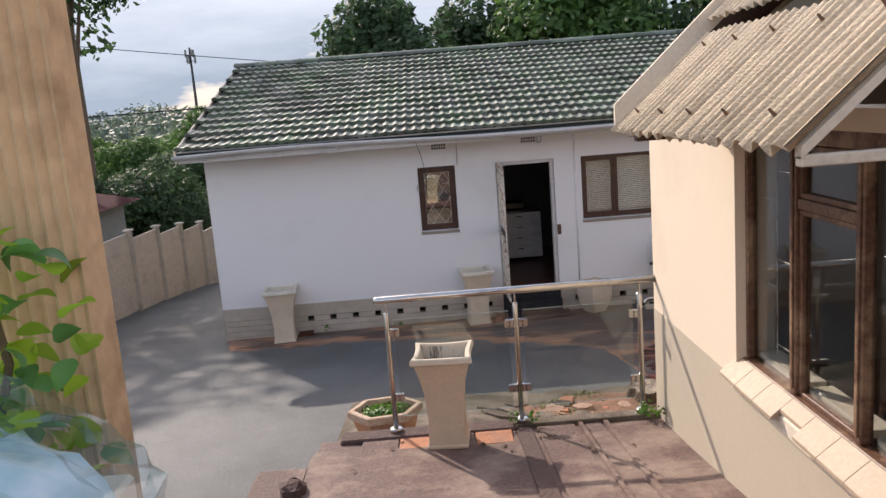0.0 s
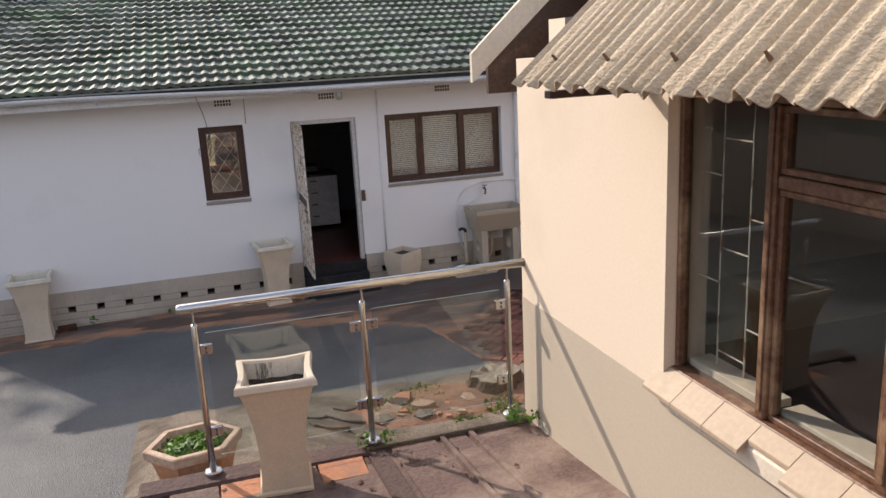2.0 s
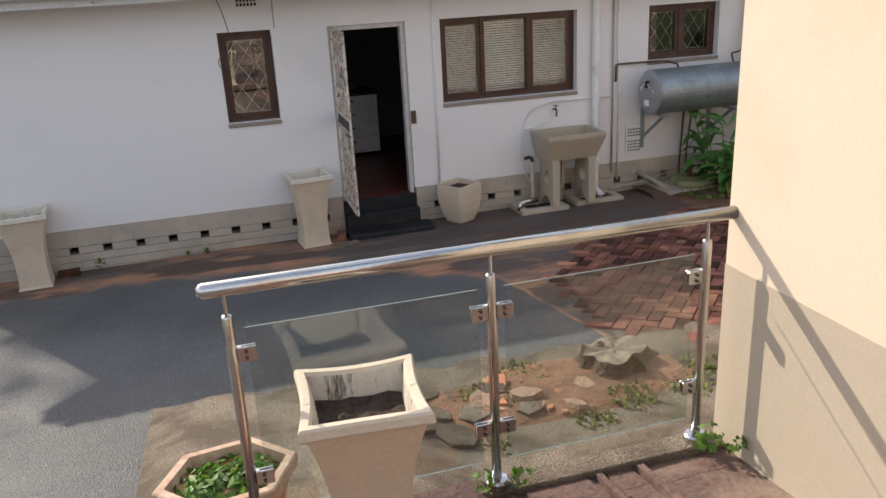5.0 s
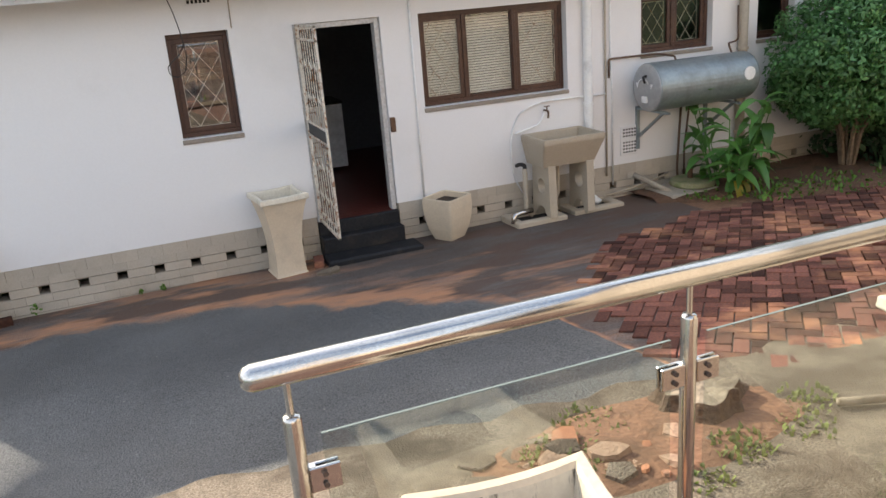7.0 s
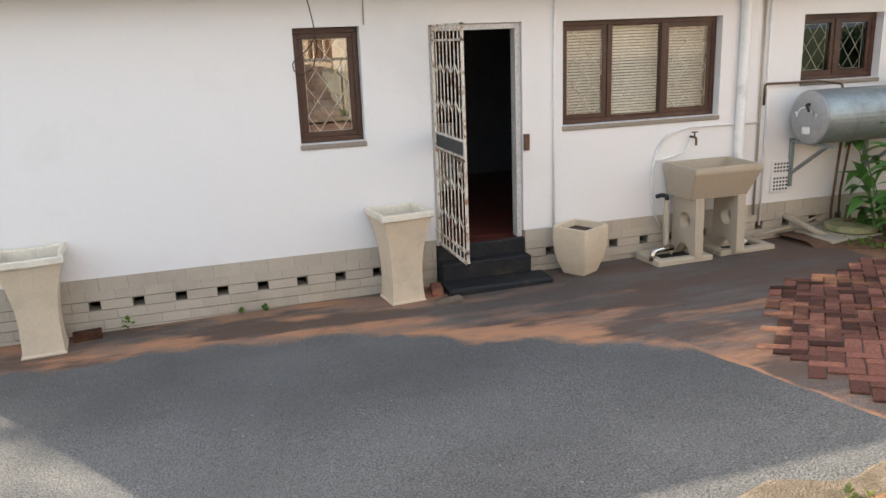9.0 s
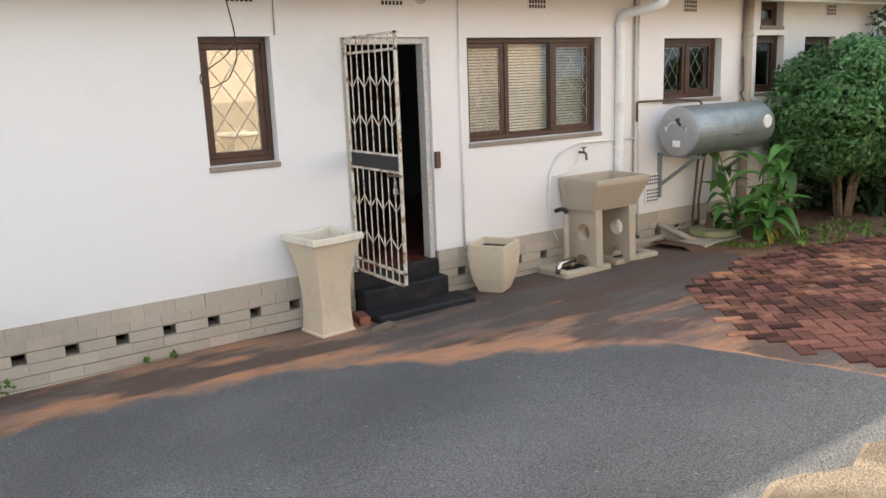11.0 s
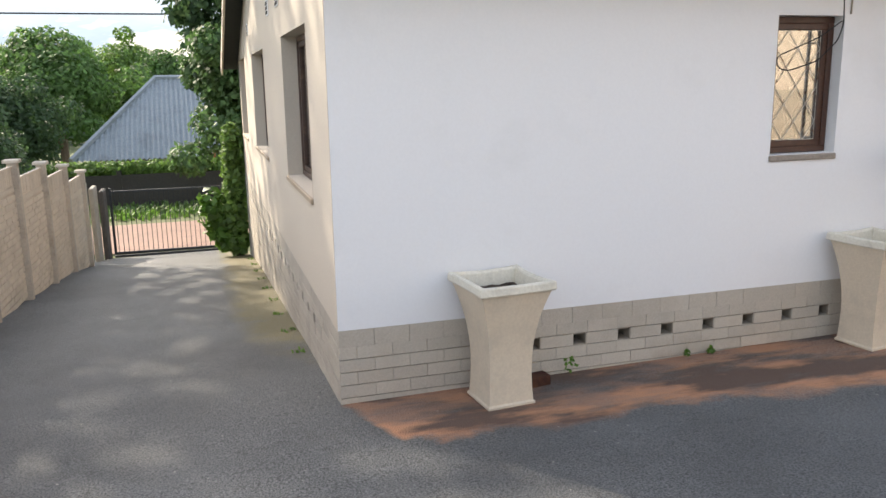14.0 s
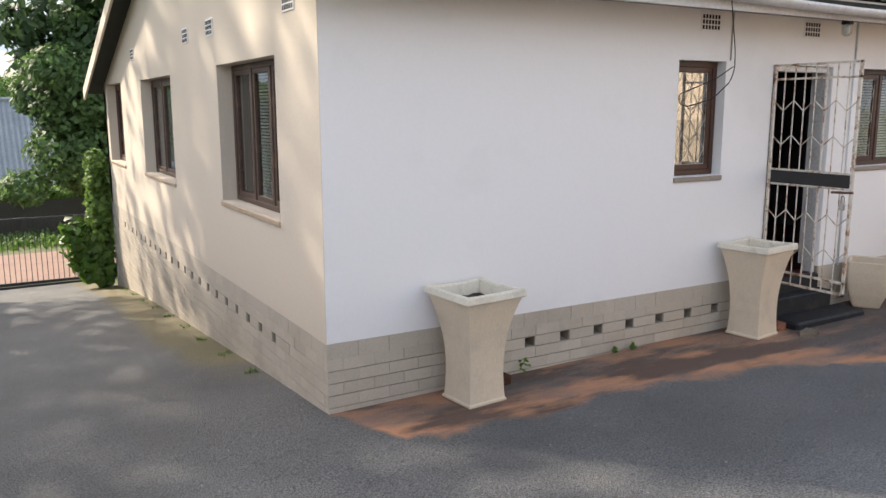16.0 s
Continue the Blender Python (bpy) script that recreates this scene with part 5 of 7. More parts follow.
def block_panel(k, top):
    """A cast panel with raised stone-like blocks (or, at the top, upright ribs)."""
    rng = random.Random(k)
    bm = bmesh.new()
    w_, h_ = 1.40, 0.315
    box(bm, -0.02, 0.004, 0, w_, 0, h_)
    if top:
        y = 0.012
        while y < w_ - 0.05:                       # upright ribs of uneven width over a rough band
            ln = rng.uniform(0.04, 0.085)
            box(bm, 0.003, 0.012 + rng.uniform(0, 0.006), y, min(y + ln, w_ - 0.01), 0.095 + rng.uniform(-0.01, 0.01), h_ - 0.02)
            y += ln + 0.014
        box(bm, 0.003, 0.018, 0.0, w_, h_ - 0.018, h_)
        box(bm, 0.003, 0.014, 0.004, w_ - 0.004, 0.012, 0.08)
    else:
        for r in range(4):                         # four courses of cast bricks
            y = -0.11 if r % 2 else 0.0
            while y < w_:
                a, b = max(0.006, y + 0.006), min(w_ - 0.006, y + 0.222 - 0.006)
                if b - a > 0.03:
                    z0 = 0.007 + r * 0.077
                    box(bm, 0.003, 0.013 + rng.uniform(0, 0.006), a, b, z0 + rng.uniform(0, 0.004), z0 + 0.066)
                y += 0.222
    me = bpy.data.meshes.new("panel")
    bmesh.ops.recalc_face_normals(bm, faces=bm.faces)
    bm.to_mesh(me)
    bm.free()
    me.materials.append(M_FENCE)
    return me


PANELS = [block_panel(k, False) for k in range(4)]
TOPPANEL = block_panel(9, True)
bm = bmesh.new()
ring_tube(bm, [[(x, y, z) for x, y in ((-0.055, -0.05), (0.06, -0.045), (0.06, 0.045), (-0.055, 0.05))] for z in (-0.3, 1.70)])
POSTM = bpy.data.meshes.new("post")
bm.to_mesh(POSTM), bm.free()
POSTM.materials.append(M_FPOST)
bm = bmesh.new()
ring_tube(bm, [[(sx * h, sy * h, z) for sx, sy in ((-1, -1), (1, -1), (1, 1), (-1, 1))] for h, z in ((0.06, 1.70), (0.088, 1.705), (0.088, 1.735), (0.08, 1.745))])
CAPM = bpy.data.meshes.new("cap")
bm.to_mesh(CAPM), bm.free()
CAPM.materials.append(M_FPOST)
fence = thing("boundary_wall", "cream precast concrete boundary wall with posts, block-pattern panels and caps", "boundary wall")
for k in range(BAYS + 1):
    y = FY0 + BAY * k
    x, z = fence_x(y), fence_base(y)
    o = part("post", POSTM, None, fence)
    o.matrix_basis = pose(x, y, z)
    c = part("cap", CAPM, None, o)
    if k == BAYS:
        break
    for r in range(5):
        q = part("panel", TOPPANEL if r == 4 else PANELS[(k * 3 + r) % 4], None, fence)
        z2 = fence_base(y + BAY)
        q.matrix_basis = pose(x - 0.01, y + 0.04, z2 + 0.075 + r * 0.319, 0, 0, -1.7)
    bm = bmesh.new()
    box(bm, x - 0.045, x - 0.008, y + 0.05, y + BAY - 0.05, z2 - 0.15, z2 + 0.074)
    part("gravel_board", bm, M_FENCE, fence)

# ---- gate, street and neighbours ----
gz = ground_z(-4.7, 25.0)
g = thing("driveway_gate", "closed dark steel palisade gate across the foot of the driveway", "gate", (0, 25.0, gz))
GX0, GX1 = -5.98, -3.3
bm = bmesh.new()
for z in (0.10, 1.42):
    box(bm, GX0, GX1, -0.02, 0.02, z - 0.02, z + 0.02)
box(bm, GX0, GX0 + 0.05, -0.025, 0.025, 0.08, 1.5)
box(bm, GX1 - 0.05, GX1, -0.025, 0.025, 0.08, 1.5)
box(bm, GX0, GX1, -0.018, 0.018, 0.0, 0.05)
part("gate_frame", bm, M_STEELD, g)
n = 26
for k in range(n):
    x = GX0 + 0.1 + (GX1 - GX0 - 0.2) * k / (n - 1)
    bm = bmesh.new()
    tube(bm, [(x, 0, 0.1), (x, 0, 1.46), (x, 0, 1.52)], [0.009, 0.009, 0.002], 4)
    part("bar", bm, M_STEELD, g)
mo = thing("gate_motor", "black gate motor box beside the gate", "gate motor", (-3.35, 24.5, ground_z(-3.3, 24.5)))
bm = bmesh.new()
box(bm, -0.15, 0.15, -0.12, 0.12, 0, 0.25, 0.04)
part("housing", bm, M_CABLE, mo)
lowwall = thing("low_side_wall", "short run of grey precast wall next to the gate", "wall")
for k in range(4):
    bm = bmesh.new()
    y = 22.6 + k * 0.62
    x = -6.38 + 0.1 * k
    box(bm, x - 0.05, x + 0.05, y, y + 0.56, ground_z(x, y) - 0.2, ground_z(x, y) + 1.55 - 0.04 * k, 0.02)
    part("panel", bm, M_NFENCE if k == 3 else M_CONCG, lowwall)
bm = bmesh.new()
sheet(bm, [-40, -12, -6, -3, 0, 12, 40], [25.6, 27, 28.0, 30.5], 0.01)
structure("road", bm, M_ROADB, "pinkish block-paved street beyond the gate")
sf = thing("street_fence", "dark weathered concrete fence across the street", "fence")
for k in range(16):
    x = -22 + k * 2.2
    bm = bmesh.new()
    box(bm, x, x + 2.1, 34.8, 34.9, ground_z(x, 34.8) - 0.1, ground_z(x, 34.8) + 1.1)
    part("panel", bm, M_NFENCE, sf)
    bm = bmesh.new()
    box(bm, x - 0.12, x + 0.02, 34.75, 34.95, ground_z(x, 34.8) - 0.1, ground_z(x, 34.8) + 1.25)
    part("post", bm, M_NFENCE, sf)

# neighbour's house with a corrugated hip roof
nh = thing("neighbour_house", "low house with a grey corrugated hipped roof across the street", "house")
NX0, NX1, NY0, NY1, NE, NR = -9.5, 5.0, 45.0, 53.0, -1.2, 2.4
bm = bmesh.new()
box(bm, NX0 + 0.7, NX1 - 0.7, NY0 + 0.7, NY1 - 0.7, -4.0, NE + 0.1)
part("wall", bm, M_NWALL, nh)
bm = bmesh.new()
ridge = ((NX0 + 3.6, (NY0 + NY1) / 2, NR), (NX1 - 3.6, (NY0 + NY1) / 2, NR))
nseg = 130
lower, upper = [], []
for i in range(nseg + 1):
    u = i / nseg
    x = NX0 + (NX1 - NX0) * u
    xr = min(max(x, ridge[0][0]), ridge[1][0])
    h = 0.05 * (1 if i % 2 else -1)
    t = 1.0
    if x < ridge[0][0]:
        t = (x - NX0) / (ridge[0][0] - NX0)
    elif x > ridge[1][0]:
        t = (NX1 - x) / (NX1 - ridge[1][0])
    lower.append(bm.verts.new((x, NY0, NE + h)))
    upper.append(bm.verts.new((x, NY0 + (NY1 - NY0) / 2 * t, NE + (NR - NE) * t + h)))
for i in range(nseg):
    bm.faces.new((lower[i], lower[i + 1], upper[i + 1], upper[i]))
c = [bm.verts.new(p) for p in ((NX0, NY0, NE), (NX0, NY1, NE), ridge[0], ridge[1], (NX1, NY1, NE), (NX1, NY0, NE))]
bm.faces.new((c[0], c[1], c[2])), bm.faces.new((c[1], c[4], c[3], c[2])), bm.faces.new((c[4], c[5], c[3]))
nroof = part("roof", bm, M_NROOF, nh)
bm = bmesh.new()
tube(bm, [(NX0, NY0, NE + 0.05), ridge[0], ridge[1], (NX1, NY0, NE + 0.05)], 0.14, 6)
part("ridge_capping", bm, M_NROOF, nroof)
for x in (-6.5, -3.2, 0.4):
    bm = bmesh.new()
    frame_bars(bm, x, x + 1.3, -2.5, -1.5, NY0 + 0.62, NY0 + 0.72, 0.08)
    wf = part("window", bm, M_NWALLP, nh)
    bm = bmesh.new()
    box(bm, x + 0.08, x + 1.22, NY0 + 0.66, NY0 + 0.68, -2.42, -1.58)
    part("pane", bm, M_BLACKTOP, wf)

# pale buildings and a maroon roof beyond the boundary wall
pb = thing("pale_outbuilding", "pale flat-roofed building beyond the boundary wall", "house")
bm = bmesh.new()
box(bm, -18, -11.0, 30, 36, -2.5, 0.6)
part("wall", bm, M_NWALLP, pb)
bm = bmesh.new()
box(bm, -18.2, -10.8, 29.8, 36.2, 0.6, 0.8)
part("roof", bm, M_NWALLP, pb)
bm = bmesh.new()
box(bm, -14.6, -13.6, 29.96, 30.02, -1.2, -0.1)
part("window", bm, M_BLACKTOP, pb)
mr = thing("maroon_roofed_house", "low house with a maroon tiled roof behind the boundary wall", "house")
bm = bmesh.new()
box(bm, -15.6, -9.4, 18.2, 24, -2, 1.14)
part("wall", bm, M_NWALLP, mr)
bm = bmesh.new()
a = [bm.verts.new(p) for p in ((-15.90, 17.7, 1.15), (-8.95, 17.7, 1.15), (-8.95, 24.4, 1.15), (-15.90, 24.4, 1.15), (-13.00, 20.2, 2.4), (-11.80, 20.2, 2.4))]
for q in ((0, 1, 5, 4), (1, 2, 5), (2, 3, 4, 5), (3, 0, 4), (3, 2, 1, 0)):
    bm.faces.new([a[i] for i in q])
nr = part("roof", bm, M_NROOFR, mr)
for k in range(9):
    bm = bmesh.new()
    z = 1.2 + k * 0.13
    f = (z - 1.15) / 1.25
    tube(bm, [(-15.9 + 2.9 * f, 17.68 + 2.5 * f, z), (-8.95 - 2.85 * f, 17.68 + 2.5 * f, z)], 0.03, 4)
    part("tile_course", bm, M_NROOFR, nr)

# mast and power lines
mast = thing("cell_mast", "tall grey antenna mast on the far hill", "mast", (-57.5, 203, 2))
bm = bmesh.new()
tube(bm, [(0, 0, 0), (0, 0, 20.5)], [0.45, 0.22], 8)
part("pole", bm, M_STEELD, mast)
for k in range(6):
    a = k * math.pi / 3
    bm = bmesh.new()
    box(bm, 1.1 * math.cos(a) - 0.2, 1.1 * math.cos(a) + 0.2, 1.1 * math.sin(a) - 0.2, 1.1 * math.sin(a) + 0.2, 16.6 + (k % 2) * 1.6, 18.6 + (k % 2) * 1.4)
    part("antenna", bm, M_NWALLP, mast)
for k in range(2):
    bm = bmesh.new()
    tube(bm, [(-1.2, 0, 17.2 + 1.4 * k), (1.2, 0, 17.2 + 1.4 * k)], 0.1, 5)
    part("arm", bm, M_STEELD, mast)


def cable(p, q, sag, r, label):
    bm = bmesh.new()
    p, q = Vector(p), Vector(q)
    tube(bm, [p.lerp(q, t) - Vector((0, 0, 4 * sag * t * (1 - t))) for t in (k / 16 for k in range(17))], r, 5)
    tagged(part("power_line", bm, M_CABLE), label, "cable")


cable((-40, 30.5, 4.2), (30, 30.5, 4.55), 0.5, 0.022, "black power line strung along the street")
cable((-30, 34, 9.5), (14, 28, 2.6), 0.3, 0.015, "thin overhead service line")


# ---- trees ----
def leaf_cloud(rng, centres, count, size, flat=0.6):
    """Many small bent leaves over the shells of several blobs (centre, radii)."""
    vol = np.array([r[0] * r[1] * r[2] for _, r in centres]) ** 0.67
    pick = rng.choice(len(centres), count, p=vol / vol.sum())
    c = np.array([q[0] for q in centres])[pick]
    rad = np.array([q[1] for q in centres])[pick]
    d = rng.normal(size=(count, 3))
    d /= np.linalg.norm(d, axis=1)[:, None]
    p = c + d * rad * (0.62 + 0.45 * rng.random((count, 1)) ** 0.7)
    nrm = d + rng.normal(scale=0.55, size=(count, 3)) + np.array((0, 0, 0.35))
    nrm /= np.linalg.norm(nrm, axis=1)[:, None]
    t = np.cross(nrm, rng.normal(size=(count, 3)))
    t /= np.linalg.norm(t, axis=1)[:, None]
    b = np.cross(nrm, t)
    s = size * (0.6 + 0.8 * rng.random((count, 1)))
    quad = np.stack([p - t * s, p + b * s * flat - nrm * s * 0.2, p + t * s, p - b * s * flat - nrm * s * 0.2], axis=1).reshape(-1, 3)
    me = bpy.data.meshes.new("crown")
    idx = np.arange(count) * 4
    tri = np.stack([np.stack([idx, idx + 1, idx + 2], 1), np.stack([idx, idx + 2, idx + 3], 1)], 1).reshape(-1, 3)
    me.vertices.add(len(quad))
    me.vertices.foreach_set("co", quad.astype(np.float32).ravel())
    me.loops.add(tri.size)
    me.loops.foreach_set("vertex_index", tri.astype(np.int32).ravel())
    me.polygons.add(len(tri))
    me.polygons.foreach_set("loop_start", (np.arange(len(tri)) * 3).astype(np.int32))
    me.update(calc_edges=True)
    me.validate()
    return me


def tree(at, h, rad, seed, leaf, label, count=5000, size=0.16, trunk=0.18, bare=0.35, spread=1.0, name="tree", category="tree"):
    rng = np.random.default_rng(seed)
    t = thing(name, label, category, at)
    bm = bmesh.new()
    lean = rng.normal(scale=0.05 * h, size=2)
    tip = Vector((lean[0], lean[1], h * 0.75))
    tube(bm, [(0, 0, -0.3), (lean[0] * 0.3, lean[1] * 0.3, h * bare * 0.6), (lean[0] * 0.6, lean[1] * 0.6, h * bare), tip], [trunk * 1.25, trunk, trunk * 0.8, trunk * 0.25], 8)
    blobs = []
    nb = 11
    for k in range(nb):
        a, q = rng.random() * 6.28, rng.random()
        z = h * (bare + (1 - bare) * (0.22 + 0.68 * k / (nb - 1)))
        rr = rad * (0.65 * math.sin(math.pi * min(1, 0.25 + 0.7 * (k / (nb - 1))))) * (0.6 + 0.5 * q) * spread
        c = Vector((rr * math.cos(a), rr * math.sin(a), z))
        tube(bm, [Vector((lean[0] * 0.5, lean[1] * 0.5, h * (bare * 0.8 + 0.15 * k / nb))), c * 0.6 + Vector((0, 0, 0.32 * z)), c], [trunk * 0.45, trunk * 0.25, trunk * 0.08], 5)
        s = rad * (0.34 + 0.25 * rng.random())
        blobs.append((tuple(c), (s * 1.15, s * 1.15, s * 0.8)))
        for _ in range(2):
            off = rng.normal(size=3) * s * 0.75
            blobs.append((tuple(np.array(c) + off), (s * 0.5, s * 0.5, s * 0.4)))
    part("trunk", bm, M_BARK, t)
    part("crown", leaf_cloud(rng, blobs, count, size), leaf, t)
    return t


def at_ground(x, y, sink=0.0):
    return (x, y, ground_z(x, y) - sink)


# behind the house, over its roof
kinds = [tree(at_ground(-1.5, 30), 9.2, 3.0, 1, M_LEAFD, "dark leafy tree rising behind the house roof", 9000, 0.15, 0.25, 0.3),
         tree(at_ground(6.0, 31), 10.2, 3.6, 2, M_LEAF, "broad leafy tree rising behind the house roof", 11000, 0.16, 0.25, 0.3),
         tree(at_ground(11.5, 30), 10.6, 3.8, 3, M_LEAFD, "tall dark tree behind the house roof", 11000, 0.16, 0.25, 0.3)]
copy_thing(kinds[0], pose(*at_ground(2.2, 33), 0, 0, 80))
copy_thing(kinds[2], pose(*at_ground(16.5, 33), 0, 0, 40))
copy_thing(kinds[1], pose(*at_ground(21.0, 31), 0, 0, 130))
copy_thing(kinds[1], pose(*at_ground(9.0, 38), 0, 0, 210))
# beside the gable's far end
tree(at_ground(-2.1, 29.0), 5.3, 2.0, 5, M_LEAFM, "dense dark tree hanging over the street beside the house", 24000, 0.09, 0.16, 0.25)
# feathery trees added beyond the boundary wall, largely unseen, to cast shade
tree(at_ground(-14.6, 24), 13.5, 3.4, 6, M_LEAFD, "tall feathery tree added beyond the boundary wall for its shade", 11000, 0.15, 0.22, 0.45)
tree(at_ground(-12.8, 30.0), 16.5, 4.2, 7, M_LEAFD, "unseen tall feathery tree added to shade the driveway", 4600, 0.17, 0.22, 0.5)
# across the street
mid = [tree(at_ground(-11.3, 40), 4.0, 2.3, 11, M_LEAFD, "rounded dark tree across the street", 14000, 0.085, 0.15, 0.2),
       tree(at_ground(-11.5, 57), 7.8, 3.7, 12, M_LEAF, "broad green tree behind the neighbouring house", 17000, 0.15, 0.25, 0.25),
       tree(at_ground(-8.5, 68), 8.4, 3.3, 13, M_LEAFY, "light green spreading tree behind the neighbouring house", 15000, 0.15, 0.25, 0.3)]
for m_, x, y, r in ((mid[1], -5.5, 66, 60), (mid[2], -19, 70, 100), (mid[1], -25, 68, 160), (mid[2], -31, 60, 20), (mid[1], -38, 66, 250), (mid[0], -14.0, 43, 90), (mid[0], -18.5, 46, 200), (mid[1], 4, 66, 30), (mid[2], -46, 70, 70), (mid[0], -23, 44, 300),
                   (mid[1], -16.0, 62, 20), (mid[2], -2.0, 74, 200), (mid[1], -28, 90, 0), (mid[2], -40, 95, 50), (mid[1], -12, 95, 90), (mid[2], 10, 72, 10)):
    copy_thing(m_, pose(*at_ground(x, y, 1.9 if x < -18 else 0.3), 0, 0, r))
copy_thing(mid[0], pose(*at_ground(-10.4, 28.6, 0.9), 0, 0, 40))
copy_thing(mid[0], pose(*at_ground(-13.2, 27.6, 0.7), 0, 0, 140))
# far woods on the hillside, their leaves paled in colour for haze
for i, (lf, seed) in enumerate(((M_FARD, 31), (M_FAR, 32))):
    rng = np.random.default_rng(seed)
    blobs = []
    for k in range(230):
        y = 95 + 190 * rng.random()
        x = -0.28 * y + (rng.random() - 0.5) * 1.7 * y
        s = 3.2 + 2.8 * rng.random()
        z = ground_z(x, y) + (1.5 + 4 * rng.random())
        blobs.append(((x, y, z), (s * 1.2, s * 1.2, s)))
    tagged(part("far_woods", leaf_cloud(rng, blobs, 60000, 0.55), lf), "wooded hillside in the distance, haze put into its leaf colour", "woods", kind="stuff")

# ---- things along the house front ----
def tub_sink():
    s = thing("wash_trough", "old cement wash trough on two slab legs against the wall", "wash trough", (3.67, 11.45, ground_z(3.67, 11.45)))
    bm = bmesh.new()
    X, Y, T = 0.375, 0.27, 0.93
    outer = [[(-X, -Y, T), (X, -Y, T), (X, Y, T), (-X, Y, T)], [(-X, -Y, T - 0.05), (X, -Y, T - 0.05), (X, Y, T - 0.05), (-X, Y, T - 0.05)],
             [(-X + 0.06, -Y + 0.14, T - 0.32), (X - 0.06, -Y + 0.14, T - 0.32), (X - 0.06, Y, T - 0.32), (-X + 0.06, Y, T - 0.32)]]
    inner = [[(-X + 0.045, -Y + 0.045, T), (X - 0.045, -Y + 0.045, T), (X - 0.045, Y - 0.045, T), (-X + 0.045, Y - 0.045, T)],
             [(-X + 0.10, -Y + 0.18, T - 0.27), (X - 0.10, -Y + 0.18, T - 0.27), (X - 0.10, Y - 0.06, T - 0.27), (-X + 0.10, Y - 0.06, T - 0.27)]]
    ring_tube(bm, outer[::-1] + inner, True)
    bmesh.ops.bevel(bm, geom=[e for e in bm.edges if max(v.co.z for v in e.verts) > T - 0.06], offset=0.008, segments=2, affect='EDGES')
    part("basin", bm, M_TROUGH, s)
    for x in (-0.27, 0.20):
        bm = bmesh.new()
        n = 72
        prof = [(-0.17, 0.02), (-0.09, 0.02), (-0.075, 0.09), (-0.03, 0.14), (0.03, 0.155), (0.09, 0.14), (0.135, 0.09), (0.15, 0.02), (0.24, 0.02), (0.22, 0.62), (-0.15, 0.62)]
        # slab leg with a round hole through it and an arched foot
        cx, cz, r = 0.02, 0.38, 0.085
        rims = []
        for sx in (x, x + 0.09):
            outline = []
            for k in range(n):
                a = 2 * math.pi * k / n
                dx, dz = math.cos(a), math.sin(a)
                t = 9
                for (ya, za), (yb, zb) in zip(prof, prof[1:] + prof[:1]):
                    ex, ez = yb - ya, zb - za
                    den = dx * ez - dz * ex
                    if abs(den) > 1e-9:
                        q = ((ya - cx) * ez - (za - cz) * ex) / den
                        u = ((ya - cx) * dz - (za - cz) * dx) / den
                        if q > 0 and -1e-6 <= u <= 1 + 1e-6:
                            t = min(t, q)
                outline.append((sx, cx + dx * t, cz + dz * t))
            rims.append((outline, [(sx, cx + r * math.cos(2 * math.pi * k / n), cz + r * math.sin(2 * math.pi * k / n)) for k in range(n)]))
        (o0, i0), (o1, i1) = rims
        ring_tube(bm, [o0, o1, i1, i0], closed=True)
        part("leg", bm, M_TROUGH, s)
    for x0, x1, y0, y1 in ((-0.66, -0.05, -0.16, 0.28), (0.08, 0.72, -0.10, 0.28)):
        bm = bmesh.new()
        h = 0.055
        box(bm, x0, x1, y0, y0 + 0.10, -0.03, h, 0.012)
        box(bm, x0, x1, y1 - 0.08, y1, -0.03, h, 0.012)
        box(bm, x0, x0 + 0.10, y0 + 0.10, y1 - 0.08, -0.03, h, 0.012)
        box(bm, x1 - 0.10, x1, y0 + 0.10, y1 - 0.08, -0.03, h, 0.012)
        part("gully_kerb", bm, M_TROUGH, s)
        bm = bmesh.new()
        box(bm, x0 + 0.1, x1 - 0.1, y0 + 0.1, y1 - 0.08, -0.03, 0.008)
        part("gully", bm, M_DARK, s)
    bm = bmesh.new()
    tube(bm, arc([(-0.05, 0.05, 0.62), (-0.05, 0.05, 0.25), (-0.12, 0.05, 0.2), (-0.22, 0.05, 0.2)], 0.05), 0.022, 10)
    part("waste_pipe", bm, M_PIPEB, s)
    return s


tub_sink()
tp = thing("garden_tap", "brass garden tap on the wall above the trough", "tap", (3.62, WY, 1.17))
bm = bmesh.new()
tube(bm, arc([(0, 0, 0.02), (0, -0.10, 0.02), (-0.02, -0.13, -0.05)], 0.03), 0.012, 8)
part("spout", bm, M_COPPER, tp)
bm = bmesh.new()
tube(bm, [(0, -0.07, 0.02), (0, -0.07, 0.07)], 0.008, 8)
tube(bm, [(-0.035, -0.07, 0.07), (0.035, -0.07, 0.07)], 0.007, 6)
part("handle", bm, M_COPPER, tp)


def pipe(name, pts, r, material, label, round_=0.06, seg=10, category="pipe"):
    bm = bmesh.new()
    tube(bm, arc(pts, round_), r, seg)
    return tagged(part(name, bm, material, smooth=True), label, category)


def clipped_pipe(name, pts, r, material, label, clips, round_=0.06, group=""):
    p = thing(name, label, "pipe", group=group)
    bm = bmesh.new()
    tube(bm, arc(pts, round_), r, 12)
    part("pipe", bm, material, p, smooth=True)
    for c in clips:
        bm = bmesh.new()
        tube(bm, [(c[0], c[1], c[2] - 0.015), (c[0], c[1], c[2] + 0.015)], r * 1.25, 12)
        part("collar", bm, material, p)
    return p


